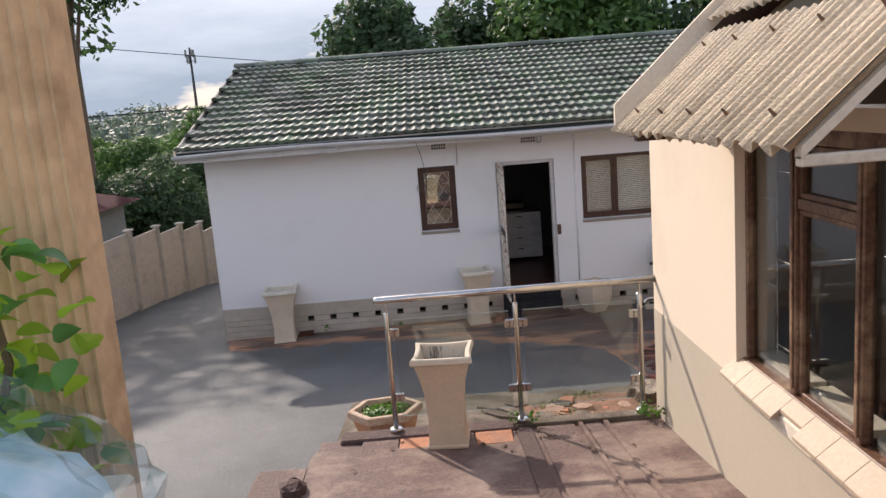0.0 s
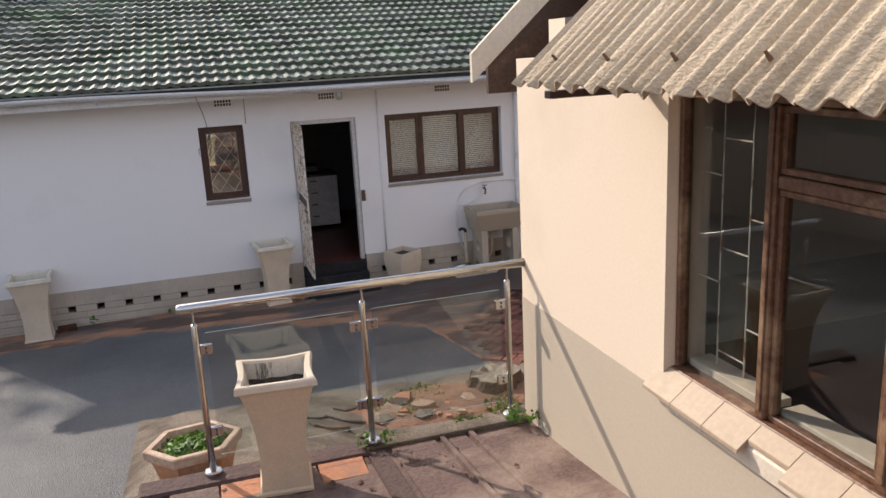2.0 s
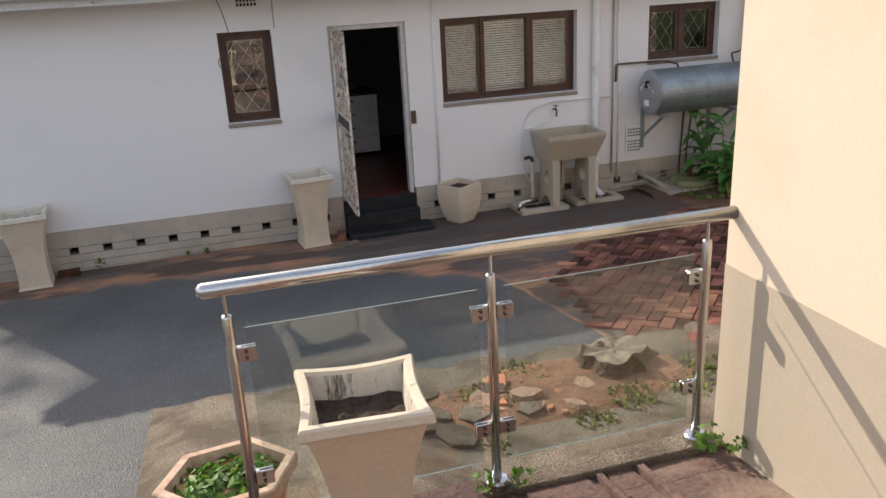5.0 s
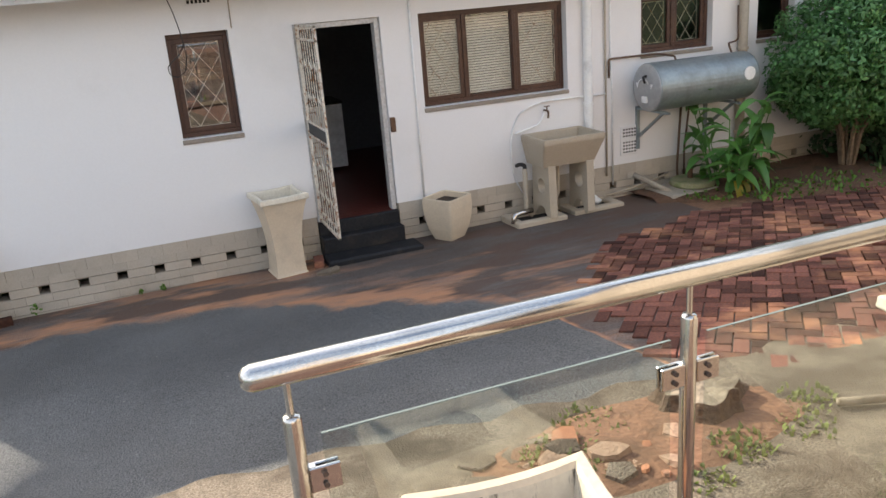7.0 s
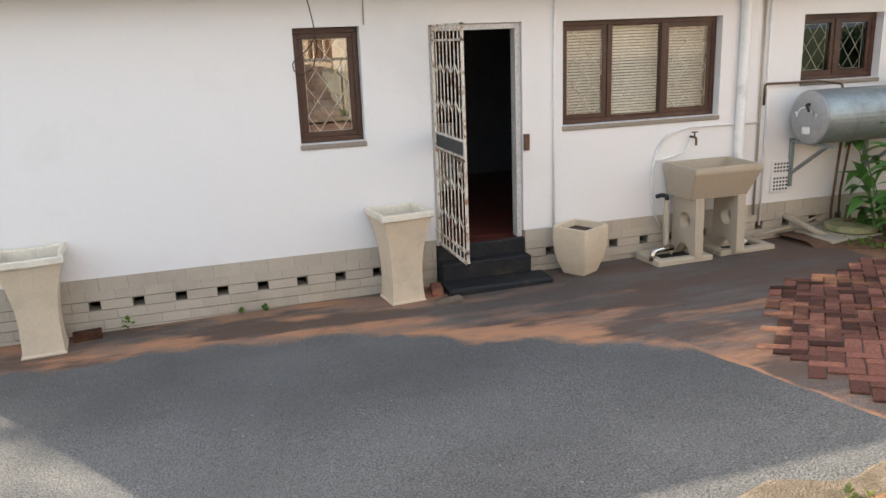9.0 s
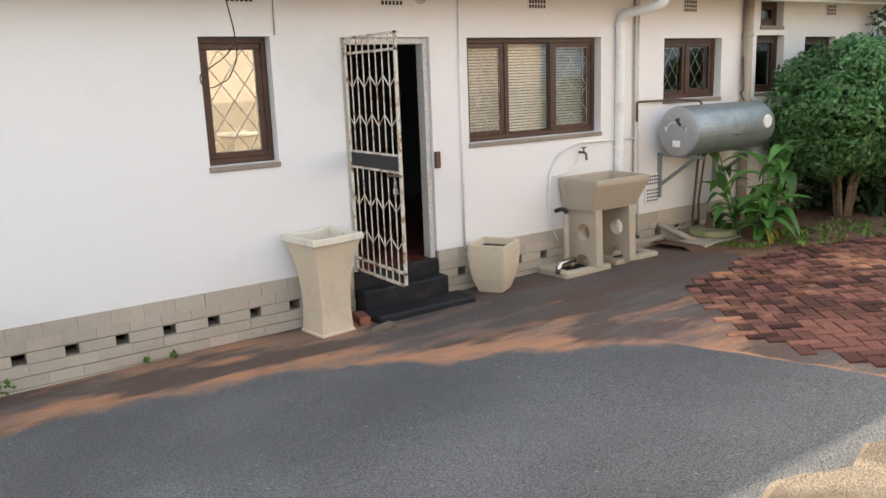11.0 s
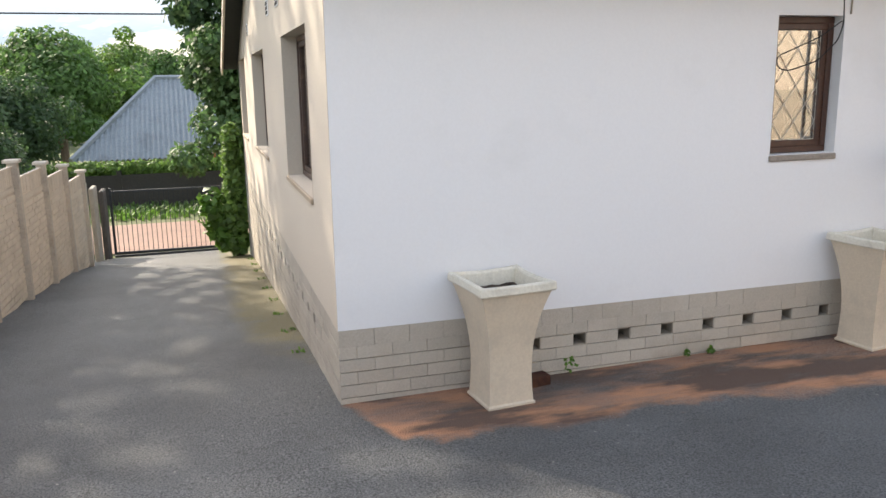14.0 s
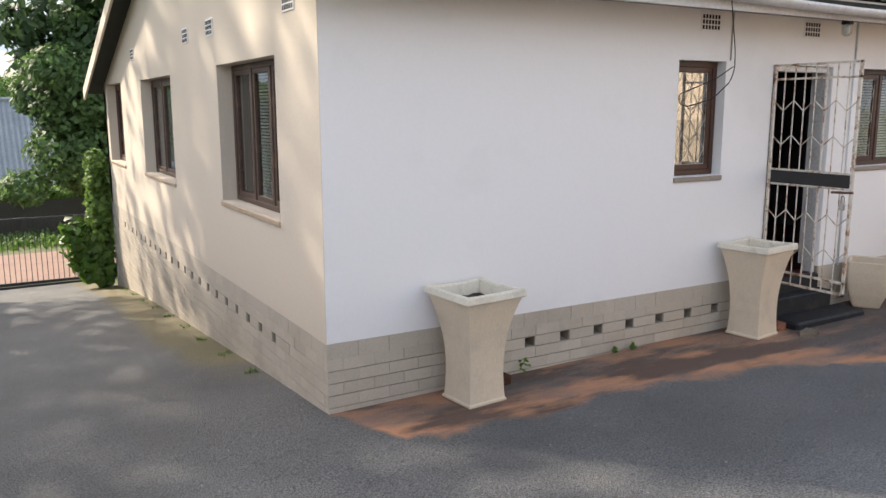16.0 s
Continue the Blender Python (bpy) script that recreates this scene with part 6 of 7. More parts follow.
W = WY - 0.045
clipped_pipe("downpipe", [(4.34, EAVE_Y - 0.045, 2.76), (4.30, EAVE_Y - 0.02, 2.62), (4.16, W, 2.55), (4.16, W, 0.12), (4.22, W - 0.1, 0.05)], 0.048, M_PIPEW, "white painted rainwater downpipe from the gutter", [(4.16, W, 2.45), (4.16, W, 1.2), (4.16, W, 0.5)], 0.1)
clipped_pipe("soil_pipe", [(6.28, W - 0.02, 2.95), (6.28, W - 0.02, 0.05)], 0.055, M_PIPEB, "beige painted soil pipe running up the wall", [(6.28, W - 0.02, 2.35), (6.28, W - 0.02, 1.6), (6.28, W - 0.02, 0.6)])
pipe("conduit", [(2.14, WY - 0.012, 2.85), (2.13, WY - 0.012, 0.4)], 0.011, M_PIPEW, "thin white painted conduit beside the kitchen window", seg=6)
pipe("water_pipe", [(4.40, WY - 0.02, 2.8), (4.41, WY - 0.02, 0.32)], 0.012, M_PIPEB, "thin painted water pipe on the wall", seg=8)
pipe("water_pipe", [(4.47, WY - 0.02, 2.8), (4.47, WY - 0.02, 1.75), (4.49, WY - 0.02, 1.35), (4.49, WY - 0.02, 0.2)], 0.011, M_PIPEW, "thin white water pipe on the wall", seg=8)
pipe("copper_pipe", [(4.44, WY - 0.03, 1.45), (4.44, WY - 0.03, 1.66), (4.9, WY - 0.03, 1.655), (5.08, WY - 0.06, 1.655), (5.1, 11.42, 1.64), (5.1, 11.4, 1.58)], 0.012, M_COPPER, "brown copper pipe feeding the water tank", 0.04, 8)
pipe("copper_pipe", [(5.9, 11.42, 1.56), (5.9, 11.5, 1.70), (6.10, 11.62, 1.70), (6.18, 11.66, 1.72), (6.18, 11.68, 2.1)], 0.011, M_COPPER, "brown copper pipe rising from the water tank", 0.04, 8)
pipe("copper_pipe", [(5.35, 11.62, 1.08), (5.35, 11.68, 0.3), (5.35, 11.66, 0.12)], 0.014, M_COPPER, "rusty pipe dropping from the water tank", 0.04, 8)
pipe("copper_pipe", [(5.47, 11.62, 1.08), (5.45, 11.68, 0.5), (5.44, 11.66, 0.12)], 0.012, M_COPPER, "rusty pipe dropping from the water tank", 0.04, 8)
pipe("supply_pipe", [(4.42, WY - 0.02, 1.28), (3.55, WY - 0.02, 1.29), (3.30, WY - 0.02, 1.20), (3.2, WY - 0.02, 1.0), (3.18, WY - 0.025, 0.78), (3.2, WY - 0.02, 0.5), (3.30, WY - 0.025, 0.3)], 0.010, M_PIPEW, "white plastic supply pipe looping to the tap", 0.12, 6)
pipe("supply_pipe", [(3.61, WY - 0.02, 1.16), (3.55, WY - 0.03, 1.05), (3.35, WY - 0.03, 1.0), (3.24, WY - 0.02, 0.98)], 0.010, M_PIPEW, "short white plastic pipe to the tap", 0.08, 6)
pipe("standpipe", [(3.25, 11.56, 0.62), (3.25, 11.55, 0.12), (3.30, 11.5, 0.10)], 0.028, M_PIPEB, "cut beige waste pipe standing in the gully", 0.05)
pipe("pipe_elbow", [(3.25, 11.56, 0.61), (3.25, 11.56, 0.655), (3.22, 11.60, 0.665), (3.20, 11.66, 0.64)], 0.022, M_CABLE, "black plastic elbow on top of the waste pipe", 0.04)
pipe("bent_pipe", [(3.02, 11.42, 0.06), (3.04, 11.44, 0.15), (3.12, 11.46, 0.16), (3.28, 11.48, 0.16)], 0.03, M_STEEL, "short bent metal pipe lying over the gully", 0.03)
pipe("floor_pipe", [(4.3, 11.6, 0.13), (4.8, 11.62, 0.17), (5.2, 11.65, 0.25)], 0.013, M_PIPEB, "thin pipe running low along the plinth", 0.05, 6)
pipe("plank", [(4.72, 11.66, 0.30), (5.02, 11.35, 0.10)], 0.035, M_CONCG, "short broken cement pipe leaning against the plinth", seg=8, category="debris")

# hot water tank on brackets
tank = thing("water_tank", "grey galvanised hot-water tank lying on wall brackets", "water tank", (4.71, 11.41, 1.335))
bm = bmesh.new()
tube(bm, [(0.015, 0, 0), (0.03, 0, 0), (1.33, 0, 0), (1.36, 0, 0), (1.38, 0, 0)], [0.25, 0.268, 0.268, 0.255, 0.2], 40)
part("drum", bm, M_GALV, tank, smooth=False)
bm = bmesh.new()
tube(bm, [(-0.02, 0, 0), (-0.005, 0, 0), (0.012, 0, 0), (0.02, 0, 0)], [0.12, 0.21, 0.255, 0.262], 40)
end = part("end_cover", bm, M_TANKEND, tank, "pale grey dished end cover")
bm = bmesh.new()
box(bm, -0.04, -0.012, -0.06, 0.03, -0.16, -0.09, 0.006)
part("warning_label", bm, M_PIPEW, end)
bm = bmesh.new()
tube(bm, [(-0.035, 0.09 * math.cos(a) + 0.0, 0.05 + 0.05 * math.sin(a)) for a in (math.pi * k / 8 for k in range(9))], 0.006, 6)
part("grip", bm, M_PIPEW, end)
for dy in (-0.12, 0.13):
    bm = bmesh.new()
    ring_tube(bm, [[(x, dy + 0.035 * math.cos(a), 0.03 + 0.04 * math.sin(a)) for a in (0.5, 2.6, 4.7)] for x in (-0.020, 0.005)])
    part("end_mark", bm, M_PIPEW, end)
bm = bmesh.new()
tube(bm, arc([(0.0, -0.03, 0.13), (-0.06, -0.03, 0.13), (-0.10, -0.12, 0.08)], 0.03), 0.014, 8)
part("thermostat_cable", bm, M_CABLE, end)
bm = bmesh.new()
tube(bm, [(1.20, -0.262, 0.05), (1.20, -0.274, 0.05)], 0.075, 20)
part("badge", bm, M_PIPEW, tank, "round pale badge on the drum")
for x in (0.12, 1.08):
    bm = bmesh.new()
    box(bm, x - 0.02, x + 0.02, 0.31, 0.345, -0.75, -0.25)
    box(bm, x - 0.02, x + 0.02, -0.26, 0.345, -0.285, -0.262)
    tube(bm, [(x, 0.33, -0.62), (x, -0.16, -0.275)], 0.02, 6)
    part("bracket", bm, M_GALV, tank)

bm = bmesh.new()
lv = thing("louvre_vent", "white cast louvre vent low on the wall", "vent", (4.72, WY, 0.70))
box(bm, -0.12, 0.12, -0.02, 0.001, -0.17, 0.17, 0.006)
part("plate", bm, M_WHITE, lv)
# slots are thin boxes on the plate, coloured as dark as unlit gaps
for i in range(5):
    for j in range(8):
        if j == 4:
            continue
        bm = bmesh.new()
        box(bm, -0.088 + i * 0.038, -0.066 + i * 0.038, -0.022, -0.0205, -0.145 + j * 0.038, -0.125 + j * 0.038)
        part("slot", bm, M_DARK, lv)


def airbrick(m, nx=6, nz=3):
    a = tagged(new("air_brick"), "white painted terracotta air brick under the eaves", "air brick", "air bricks")
    a.matrix_basis = m
    bm = bmesh.new()
    box(bm, -0.115, 0.115, -0.008, 0.002, -0.075, 0.075, 0.003)
    part("face", bm, M_WHITE, a)
    bm = bmesh.new()
    # holes are dark boxes on the face, their shade put into colour
    for i in range(nx):
        for j in range(nz):
            box(bm, -0.102 + i * 0.036, -0.078 + i * 0.036, -0.0095, -0.0085, -0.062 + j * 0.043, -0.03 + j * 0.043)
    tagged(part("hole_darks", bm, M_DARK, a), kind="stuff")
    return a


ab = airbrick(Matrix.Translation((0.13, WY, 2.665)))
for x in (1.46, 3.07, 5.3, 8.1):
    copy_thing(ab, Matrix.Translation((x, WY, 2.665)))
for y in (12.27, 14.35, 15.29, 18.4):
    copy_thing(ab, AT_SIDE @ Matrix.Translation((-y, 0, 2.68)))

lamp = thing("bulkhead_lamp", "glass jar bulkhead lamp hanging under the eaves", "lamp", (1.585, 11.50, 2.78))
bm = bmesh.new()
tube(bm, [(0, 0.1, 0.0), (0, 0, 0.02), (0, 0, -0.01)], 0.012, 8)
tube(bm, [(0, 0, 0.0), (0, 0, -0.02), (0, 0, -0.07), (0, 0, -0.085)], [0.026, 0.046, 0.05, 0.05], 14)
part("holder", bm, M_CABLE, lamp, "black bakelite holder")
bm = bmesh.new()
tube(bm, [(0, 0, -0.085), (0, 0, -0.1), (0, 0, -0.17), (0, 0, -0.19)], [0.042, 0.046, 0.043, 0.02], 16)
part("glass_jar", bm, M_LAMPGLASS, lamp, smooth=True)
bm = bmesh.new()
tube(bm, [(0, 0, -0.085), (0, 0, -0.11), (0, 0, -0.15), (0, 0, -0.17)], [0.012, 0.024, 0.024, 0.008], 12)
part("bulb", bm, M_PIPEW, lamp, smooth=True)
pipe("loose_cable", [(-0.20, EAVE_Y - 0.02, 2.78), (-0.129, 11.30, 2.543), (-0.10, 11.30, 2.387), (-0.083, 11.31, 2.26), (-0.077, 11.35, 2.163), (-0.095, 11.50, 2.034), (-0.162, 11.70, 1.972), (-0.223, 11.73, 1.997), (-0.233, 11.73, 2.07), (-0.193, 11.62, 2.116), (-0.126, 11.45, 2.189), (-0.086, 11.32, 2.278)], 0.0045, M_CABLE, "loose black cable hanging from the eaves in a loop", 0.04, 6, "cable")
pipe("wall_cable", [(0.40, WY - 0.008, 2.85), (0.39, WY - 0.008, 2.36)], 0.006, M_PIPEB, "painted cable running down to the narrow window", seg=5, category="cable")

# kitchen stove seen through the door
stv = thing("kitchen_cabinet", "white kitchen cabinet with drawers and a black hob", "cabinet", (1.55, 14.05, FLOOR))
bm = bmesh.new()
box(bm, -0.45, 0.35, 0, 0.6, 0.06, 0.88, 0.006)
part("body", bm, M_ENAMEL, stv)
for k in range(4):
    bm = bmesh.new()
    box(bm, -0.43, 0.33, -0.018, -0.001, 0.10 + k * 0.195, 0.28 + k * 0.195, 0.004)
    dr = part("drawer", bm, M_ENAMEL, stv)
    bm = bmesh.new()
    box(bm, -0.1, 0.0, -0.035, -0.019, 0.22 + k * 0.195, 0.235 + k * 0.195)
    part("handle", bm, M_IRON, dr)
bm = bmesh.new()
box(bm, -0.46, 0.36, -0.02, 0.62, 0.881, 0.92, 0.004)
part("hob", bm, M_BLACKTOP, stv)
bm = bmesh.new()
box(bm, -0.35, 0.1, 0.2, 0.55, 0.921, 1.05, 0.02)
part("hob_lid", bm, M_BLACKTOP, stv)

# drain slab with its round cover
dc = thing("drain_cover", "round mossy cement drain cover on a slab", "drain cover", (5.30, 11.42, ground_z(5.3, 11.4)))
bm = bmesh.new()
box(bm, -0.42, 0.34, -0.30, 0.26, -0.04, 0.07, 0.015)
part("slab", bm, M_CONCG, dc)
M_MOSS = mat("mossy_cement", (0.24, 0.24, 0.12), (0.30, 0.28, 0.18), 0.9, 40, 5, 0.3, stain_to=(0.12, 0.16, 0.05))
bm = bmesh.new()
tube(bm, [(0.08, 0, 0.07), (0.08, 0, 0.085), (0.08, 0, 0.13), (0.08, 0, 0.14)], [0.25, 0.27, 0.26, 0.24], 24)
part("lid", bm, M_MOSS, dc)
bm = bmesh.new()
tube(bm, [(0.08, 0.05, 0.14), (0.08, 0.05, 0.32)], 0.032, 10)
part("vent_stub", bm, M_COPPER, dc, "rusty iron pipe stub")

# loose bits on the ground
for x, y, r, m_ in ((-2.08, 11.62, 8, M_PAVER), (0.86, 11.50, 80, M_PAVER)):
    bm = bmesh.new()
    box(bm, -0.11, 0.11, -0.05, 0.05, 0, 0.073, 0.006)
    b_ = tagged(part("loose_brick", bm, m_), "loose red brick lying beside a pot", "brick", "loose bricks")
    b_.matrix_basis = pose(x, y, ground_z(x, y) - 0.005, 0, 0, r)
bm = bmesh.new()
vs = [(0.14 * math.cos(a) * (0.8 + 0.3 * math.sin(3 * a)), 0.10 * math.sin(a) * (0.9 + 0.3 * math.cos(2 * a)), z) for z in (0, 0.035) for a in (k * 0.698 for k in range(9))]
ring_tube(bm, [vs[:9], vs[9:]])
q = tagged(part("cement_lump", bm, M_CONC), "flat lump of broken cement beside the step", "debris")
q.matrix_basis = pose(0.90, 11.16, ground_z(0.9, 11.2) - 0.005, 0, 0, 20)

# garden bed
bm = bmesh.new()
n1, n2 = 30, 14
vb = {}
for i in range(n1 + 1):
    for j in range(n2 + 1):
        x = 4.7 + 7.5 * i / n1
        lo = np.interp(x, [4.7, 5.3, 6.3, 8.0, 12.2], [11.2, 10.75, 10.1, 9.4, 9.0]) + 0.06 * math.sin(x * 5)
        y = lo + (11.74 - lo) * j / n2
        vb[i, j] = bm.verts.new((x, y, ground_z(x, y) + (0.05 * min(1, j / 3) + 0.03 * noise.noise((x * 3, y * 3, 4)) if j else -0.02)))
for i in range(n1):
    for j in range(n2):
        bm.faces.new((vb[i, j], vb[i + 1, j], vb[i + 1, j + 1], vb[i, j + 1]))
tagged(part("garden_bed", bm, M_BED, smooth=True), "dark soil bed along the house wall", "garden bed", kind="structure")


def leaf_mesh(name, ln, wd, material, bend=0.5, seg=6):
    bm = bmesh.new()
    rows = []
    for k in range(seg + 1):
        s = k / seg
        w_ = wd * math.sin(math.pi * (0.06 + 0.94 * s) ** 0.8) * 0.5 if k < seg else 0.001
        a = bend * s
        p = Vector((0, ln * s * math.cos(a * 0.6), ln * s * math.sin(0.9 - a * 1.6) * 0.55))
        rows.append([bm.verts.new(p + Vector((sx * w_, 0, abs(sx) * w_ * 0.35))) for sx in (-1, 0, 1)])
    for a, b in zip(rows, rows[1:]):
        for i in range(2):
            bm.faces.new((a[i], a[i + 1], b[i + 1], b[i]))
    me = bpy.data.meshes.new(name)
    bm.to_mesh(me)
    bm.free()
    me.materials.append(material)
    for f in me.polygons:
        f.use_smooth = True
    return me


rng = random.Random(5)
ca = thing("broad_leaf_plant", "clump of broad green leaves on upright stems by the bed edge", "plant", (5.62, 11.05, ground_z(5.6, 11.05) + 0.02))
LEAVES = [leaf_mesh("leaf", 0.42, 0.13, M_CANNA, 0.5), leaf_mesh("leaf", 0.36, 0.12, M_CANNA, 0.8), leaf_mesh("leaf", 0.46, 0.14, M_CANNA, 1.05)]
YELLOW = leaf_mesh("leaf", 0.3, 0.1, M_YLEAF, 1.0)
for k in range(13):
    a, r = rng.uniform(0, 6.28), rng.uniform(0.02, 0.22)
    hgt = rng.uniform(0.45, 0.98)
    base = Vector((r * math.cos(a), r * math.sin(a), 0))
    top = base + Vector((math.cos(a) * hgt * 0.28, math.sin(a) * hgt * 0.28, hgt))
    bm = bmesh.new()
    tube(bm, [base, base.lerp(top, 0.5) + Vector((0, 0, 0.03)), top], [0.011, 0.009, 0.005], 5)
    part("stem", bm, M_CANNA, ca)
    for j in range(7):
        s = 0.25 + 0.75 * j / 6
        o = part("leaf", rng.choice(LEAVES), None, ca)
        p = base.lerp(top, s)
        o.matrix_basis = pose(*p, rng.uniform(-25, 25) + (30 if j == 6 else 0), 0, rng.uniform(0, 360)) @ Matrix.Scale(rng.uniform(0.75, 1.15), 4)
for k in range(3):
    o = part("leaf", YELLOW, None, ca, "yellowed dying leaf")
    o.matrix_basis = pose(-0.12 + 0.07 * k, -0.2, 0.16, -50, 0, 170 + 30 * k)

# the clipped round bush
bu = thing("clipped_bush", "dense clipped round bush with small glossy leaves on short stems", "bush", (7.30, 10.98, ground_z(7.3, 11)))
for k in range(6):
    bm = bmesh.new()
    a = k * 1.05
    tube(bm, [(0.05 * math.cos(a), 0.05 * math.sin(a), -0.05), (0.12 * math.cos(a), 0.12 * math.sin(a), 0.45), (0.45 * math.cos(a), 0.45 * math.sin(a), 1.2)], [0.035, 0.028, 0.012], 6)
    part("stem", bm, M_BARK, bu)
nrg = np.random.default_rng(8)
blobs = [((0, 0, 1.33), (0.95, 0.92, 0.82))]
for k in range(60):
    d_ = nrg.normal(size=3)
    d_ /= np.linalg.norm(d_)
    blobs.append((tuple(np.array((0, 0, 1.33)) + d_ * np.array((0.82, 0.80, 0.70))), (0.24, 0.24, 0.2)))
part("foliage", leaf_cloud(nrg, blobs, 26000, 0.034, 0.5), M_BUSH, bu)
bk = tree((9.0, 11.0, ground_z(9, 11)), 2.1, 1.1, 41, M_LEAFD, "dark shrub in the shaded bed beyond the bush", 9000, 0.045, 0.04, 0.1, name="shrub", category="shrub")
copy_thing(bk, pose(9.8, 10.4, ground_z(9.8, 10.4), 0, 0, 100))
copy_thing(bk, pose(8.3, 11.35, ground_z(8.3, 11.35) - 0.5, 0, 0, 200))


def tuft(at, rad, count, hgt, material, label, seed, name="weeds", wide=0.012):
    """Low weeds or grass: many narrow bent blades in one mesh."""
    rg = random.Random(seed)
    bm = bmesh.new()
    for _ in range(count):
        a, r = rg.uniform(0, 6.28), rad * rg.random() ** 0.6
        x, y = r * math.cos(a), r * math.sin(a)
        b_, h = rg.uniform(0, 6.28), hgt * rg.uniform(0.4, 1.0)
        dx, dy = math.cos(b_), math.sin(b_)
        w_ = wide * rg.uniform(0.6, 1.4)
        p = [Vector((x - dy * w_, y + dx * w_, 0)), Vector((x + dy * w_, y - dx * w_, 0)), Vector((x + dx * h * 0.3 + dy * w_, y + dy * h * 0.3 - dx * w_, h * 0.7)), Vector((x + dx * h * 0.3 - dy * w_, y + dy * h * 0.3 + dx * w_, h * 0.7)), Vector((x + dx * h * 0.8, y + dy * h * 0.8, h))]
        v = [bm.verts.new(q) for q in p]
        bm.faces.new(v[:4]), bm.faces.new((v[3], v[2], v[4]))
    o = tagged(part(name, bm, material), label, "weeds", kind="stuff")
    o.matrix_basis = pose(*at)
    return o


for k, (x, y, rad, n_, h) in enumerate(((5.9, 10.6, 0.5, 170, 0.07), (6.6, 10.3, 0.55, 140, 0.06), (7.5, 9.95, 0.6, 150, 0.07), (5.2, 10.9, 0.3, 70, 0.05), (8.4, 10.1, 0.5, 300, 0.35), (7.7, 10.6, 0.25, 140, 0.4))):
    tuft((x, y, ground_z(x, y) + 0.03), rad, n_, h, M_WEED if k < 4 else M_LEAFD, "low green weeds creeping over the bed edge" if k < 4 else "dark strappy leaves in the shaded bed", 60 + k, wide=0.014)
for k, (x, y, rad, n_, h) in enumerate(((0.98, 6.75, 0.22, 150, 0.08), (1.25, 6.98, 0.2, 120, 0.07), (1.75, 6.45, 0.14, 90, 0.08), (1.45, 6.33, 0.12, 60, 0.05), (2.35, 6.65, 0.15, 80, 0.06), (2.15, 6.45, 0.15, 60, 0.05), (0.85, 6.25, 0.1, 40, 0.05))):
    tuft((x, y, apron_z(x, y) + 0.0), rad, n_, h * 0.62, M_DRYWEED, "small green weeds in the broken concrete", 80 + k, wide=0.009)
for k, (x, y, z, s) in enumerate(((0.58, 5.22, 1.0, 0.05), (0.44, 5.24, 1.0, 0.045), (1.36, 5.18, 1.0, 0.06), (1.42, 5.10, 1.01, 0.05), (-1.78, 11.68, 0.0, 0.05), (-0.85, 11.70, -0.01, 0.025), (-0.65, 11.70, -0.01, 0.025))):
    nr2 = np.random.default_rng(90 + k)
    o = part("weed_sprig", leaf_cloud(nr2, [((0, 0, s * 0.9), (s, s * 0.8, s))], 34 if s > 0.05 else 20, 0.017, 0.75), M_WEED)
    tagged(o, "bright green weed sprig growing from a crack", "weed", "weed sprigs", "stuff")
    o.matrix_basis = pose(x, y, z)

# dry leaves and crumbs on the terrace
DRY = [leaf_mesh("leaf", 0.05, 0.032, M_DRYLEAF, 0.8), leaf_mesh("leaf", 0.035, 0.022, M_DRYLEAF, 1.1)]
rg = random.Random(31)
for k in range(34):
    x, y = (rg.gauss(0.75, 0.13), rg.gauss(4.75, 0.22)) if k % 2 else (rg.uniform(-0.75, 1.4), rg.uniform(3.6, 5.2))
    if (x + 0.05) ** 2 + (y - 4.9) ** 2 < 0.06 or not 3.45 < y < 5.22:
        continue
    o = tagged(part("dry_leaf", DRY[k % 2], None), "curled brown dry leaf on the terrace", "leaf", "fallen leaves")
    o.matrix_basis = pose(x, y, terrace_z(y) + 0.012, rg.uniform(-12, 12), rg.uniform(-12, 12), rg.uniform(0, 360)) @ Matrix.Scale(rg.uniform(0.7, 1.3), 4)

# tree stump and rubble
sm = thing("tree_stump", "weathered grey sawn tree stump at the apron edge", "tree stump", (1.86, 6.88, apron_z(1.86, 6.88) - 0.02))
rings, NS = [], 56


def stump_edge(a, h, s):
    root = 1 + 0.22 * (1 - min(1, h / 0.1)) * max(0, math.sin(4 * a + 0.6))
    w_ = 1 + 0.10 * math.sin(3 * a + 1) + 0.22 * noise.noise((2.2 * math.cos(a), 2.2 * math.sin(a), 0.5)) + 0.05 * noise.noise((9 * math.cos(a), 9 * math.sin(a), 0.2))
    return (0.205 * s * w_ * root * math.cos(a), 0.185 * s * w_ * root * math.sin(a))


for h, s in ((-0.04, 1.42), (0.02, 1.25), (0.05, 1.1), (0.09, 1.03), (0.128, 1.0), (0.138, 0.97)):
    rings.append([(*stump_edge(a, h, s), h + (0.05 * noise.noise((1.5 * math.cos(a), 1.5 * math.sin(a), 3.0)) if h > 0.1 else 0)) for a in (2 * math.pi * k / NS for k in range(NS))])
bm = bmesh.new()
ring_tube(bm, rings, cap=False)
part("bark", bm, M_STUMPBARK, sm)
bm = bmesh.new()
loops = []
for f in (1.0, 0.8, 0.55, 0.3, 0.1):
    loops.append([bm.verts.new((p[0] * f, p[1] * f, 0.14 + (p[2] - 0.138) * f + 0.03 * noise.noise((p[0] * f * 7, p[1] * f * 7, 1.0)) * (1 - f) + 0.002)) for p in rings[-1]])
for o_, i_ in zip(loops, loops[1:]):
    for k in range(NS):
        bm.faces.new((o_[k - 1], o_[k], i_[k], i_[k - 1]))
bm.faces.new(loops[-1])
part("sawn_top", bm, M_STUMPTOP, sm)
bm = bmesh.new()
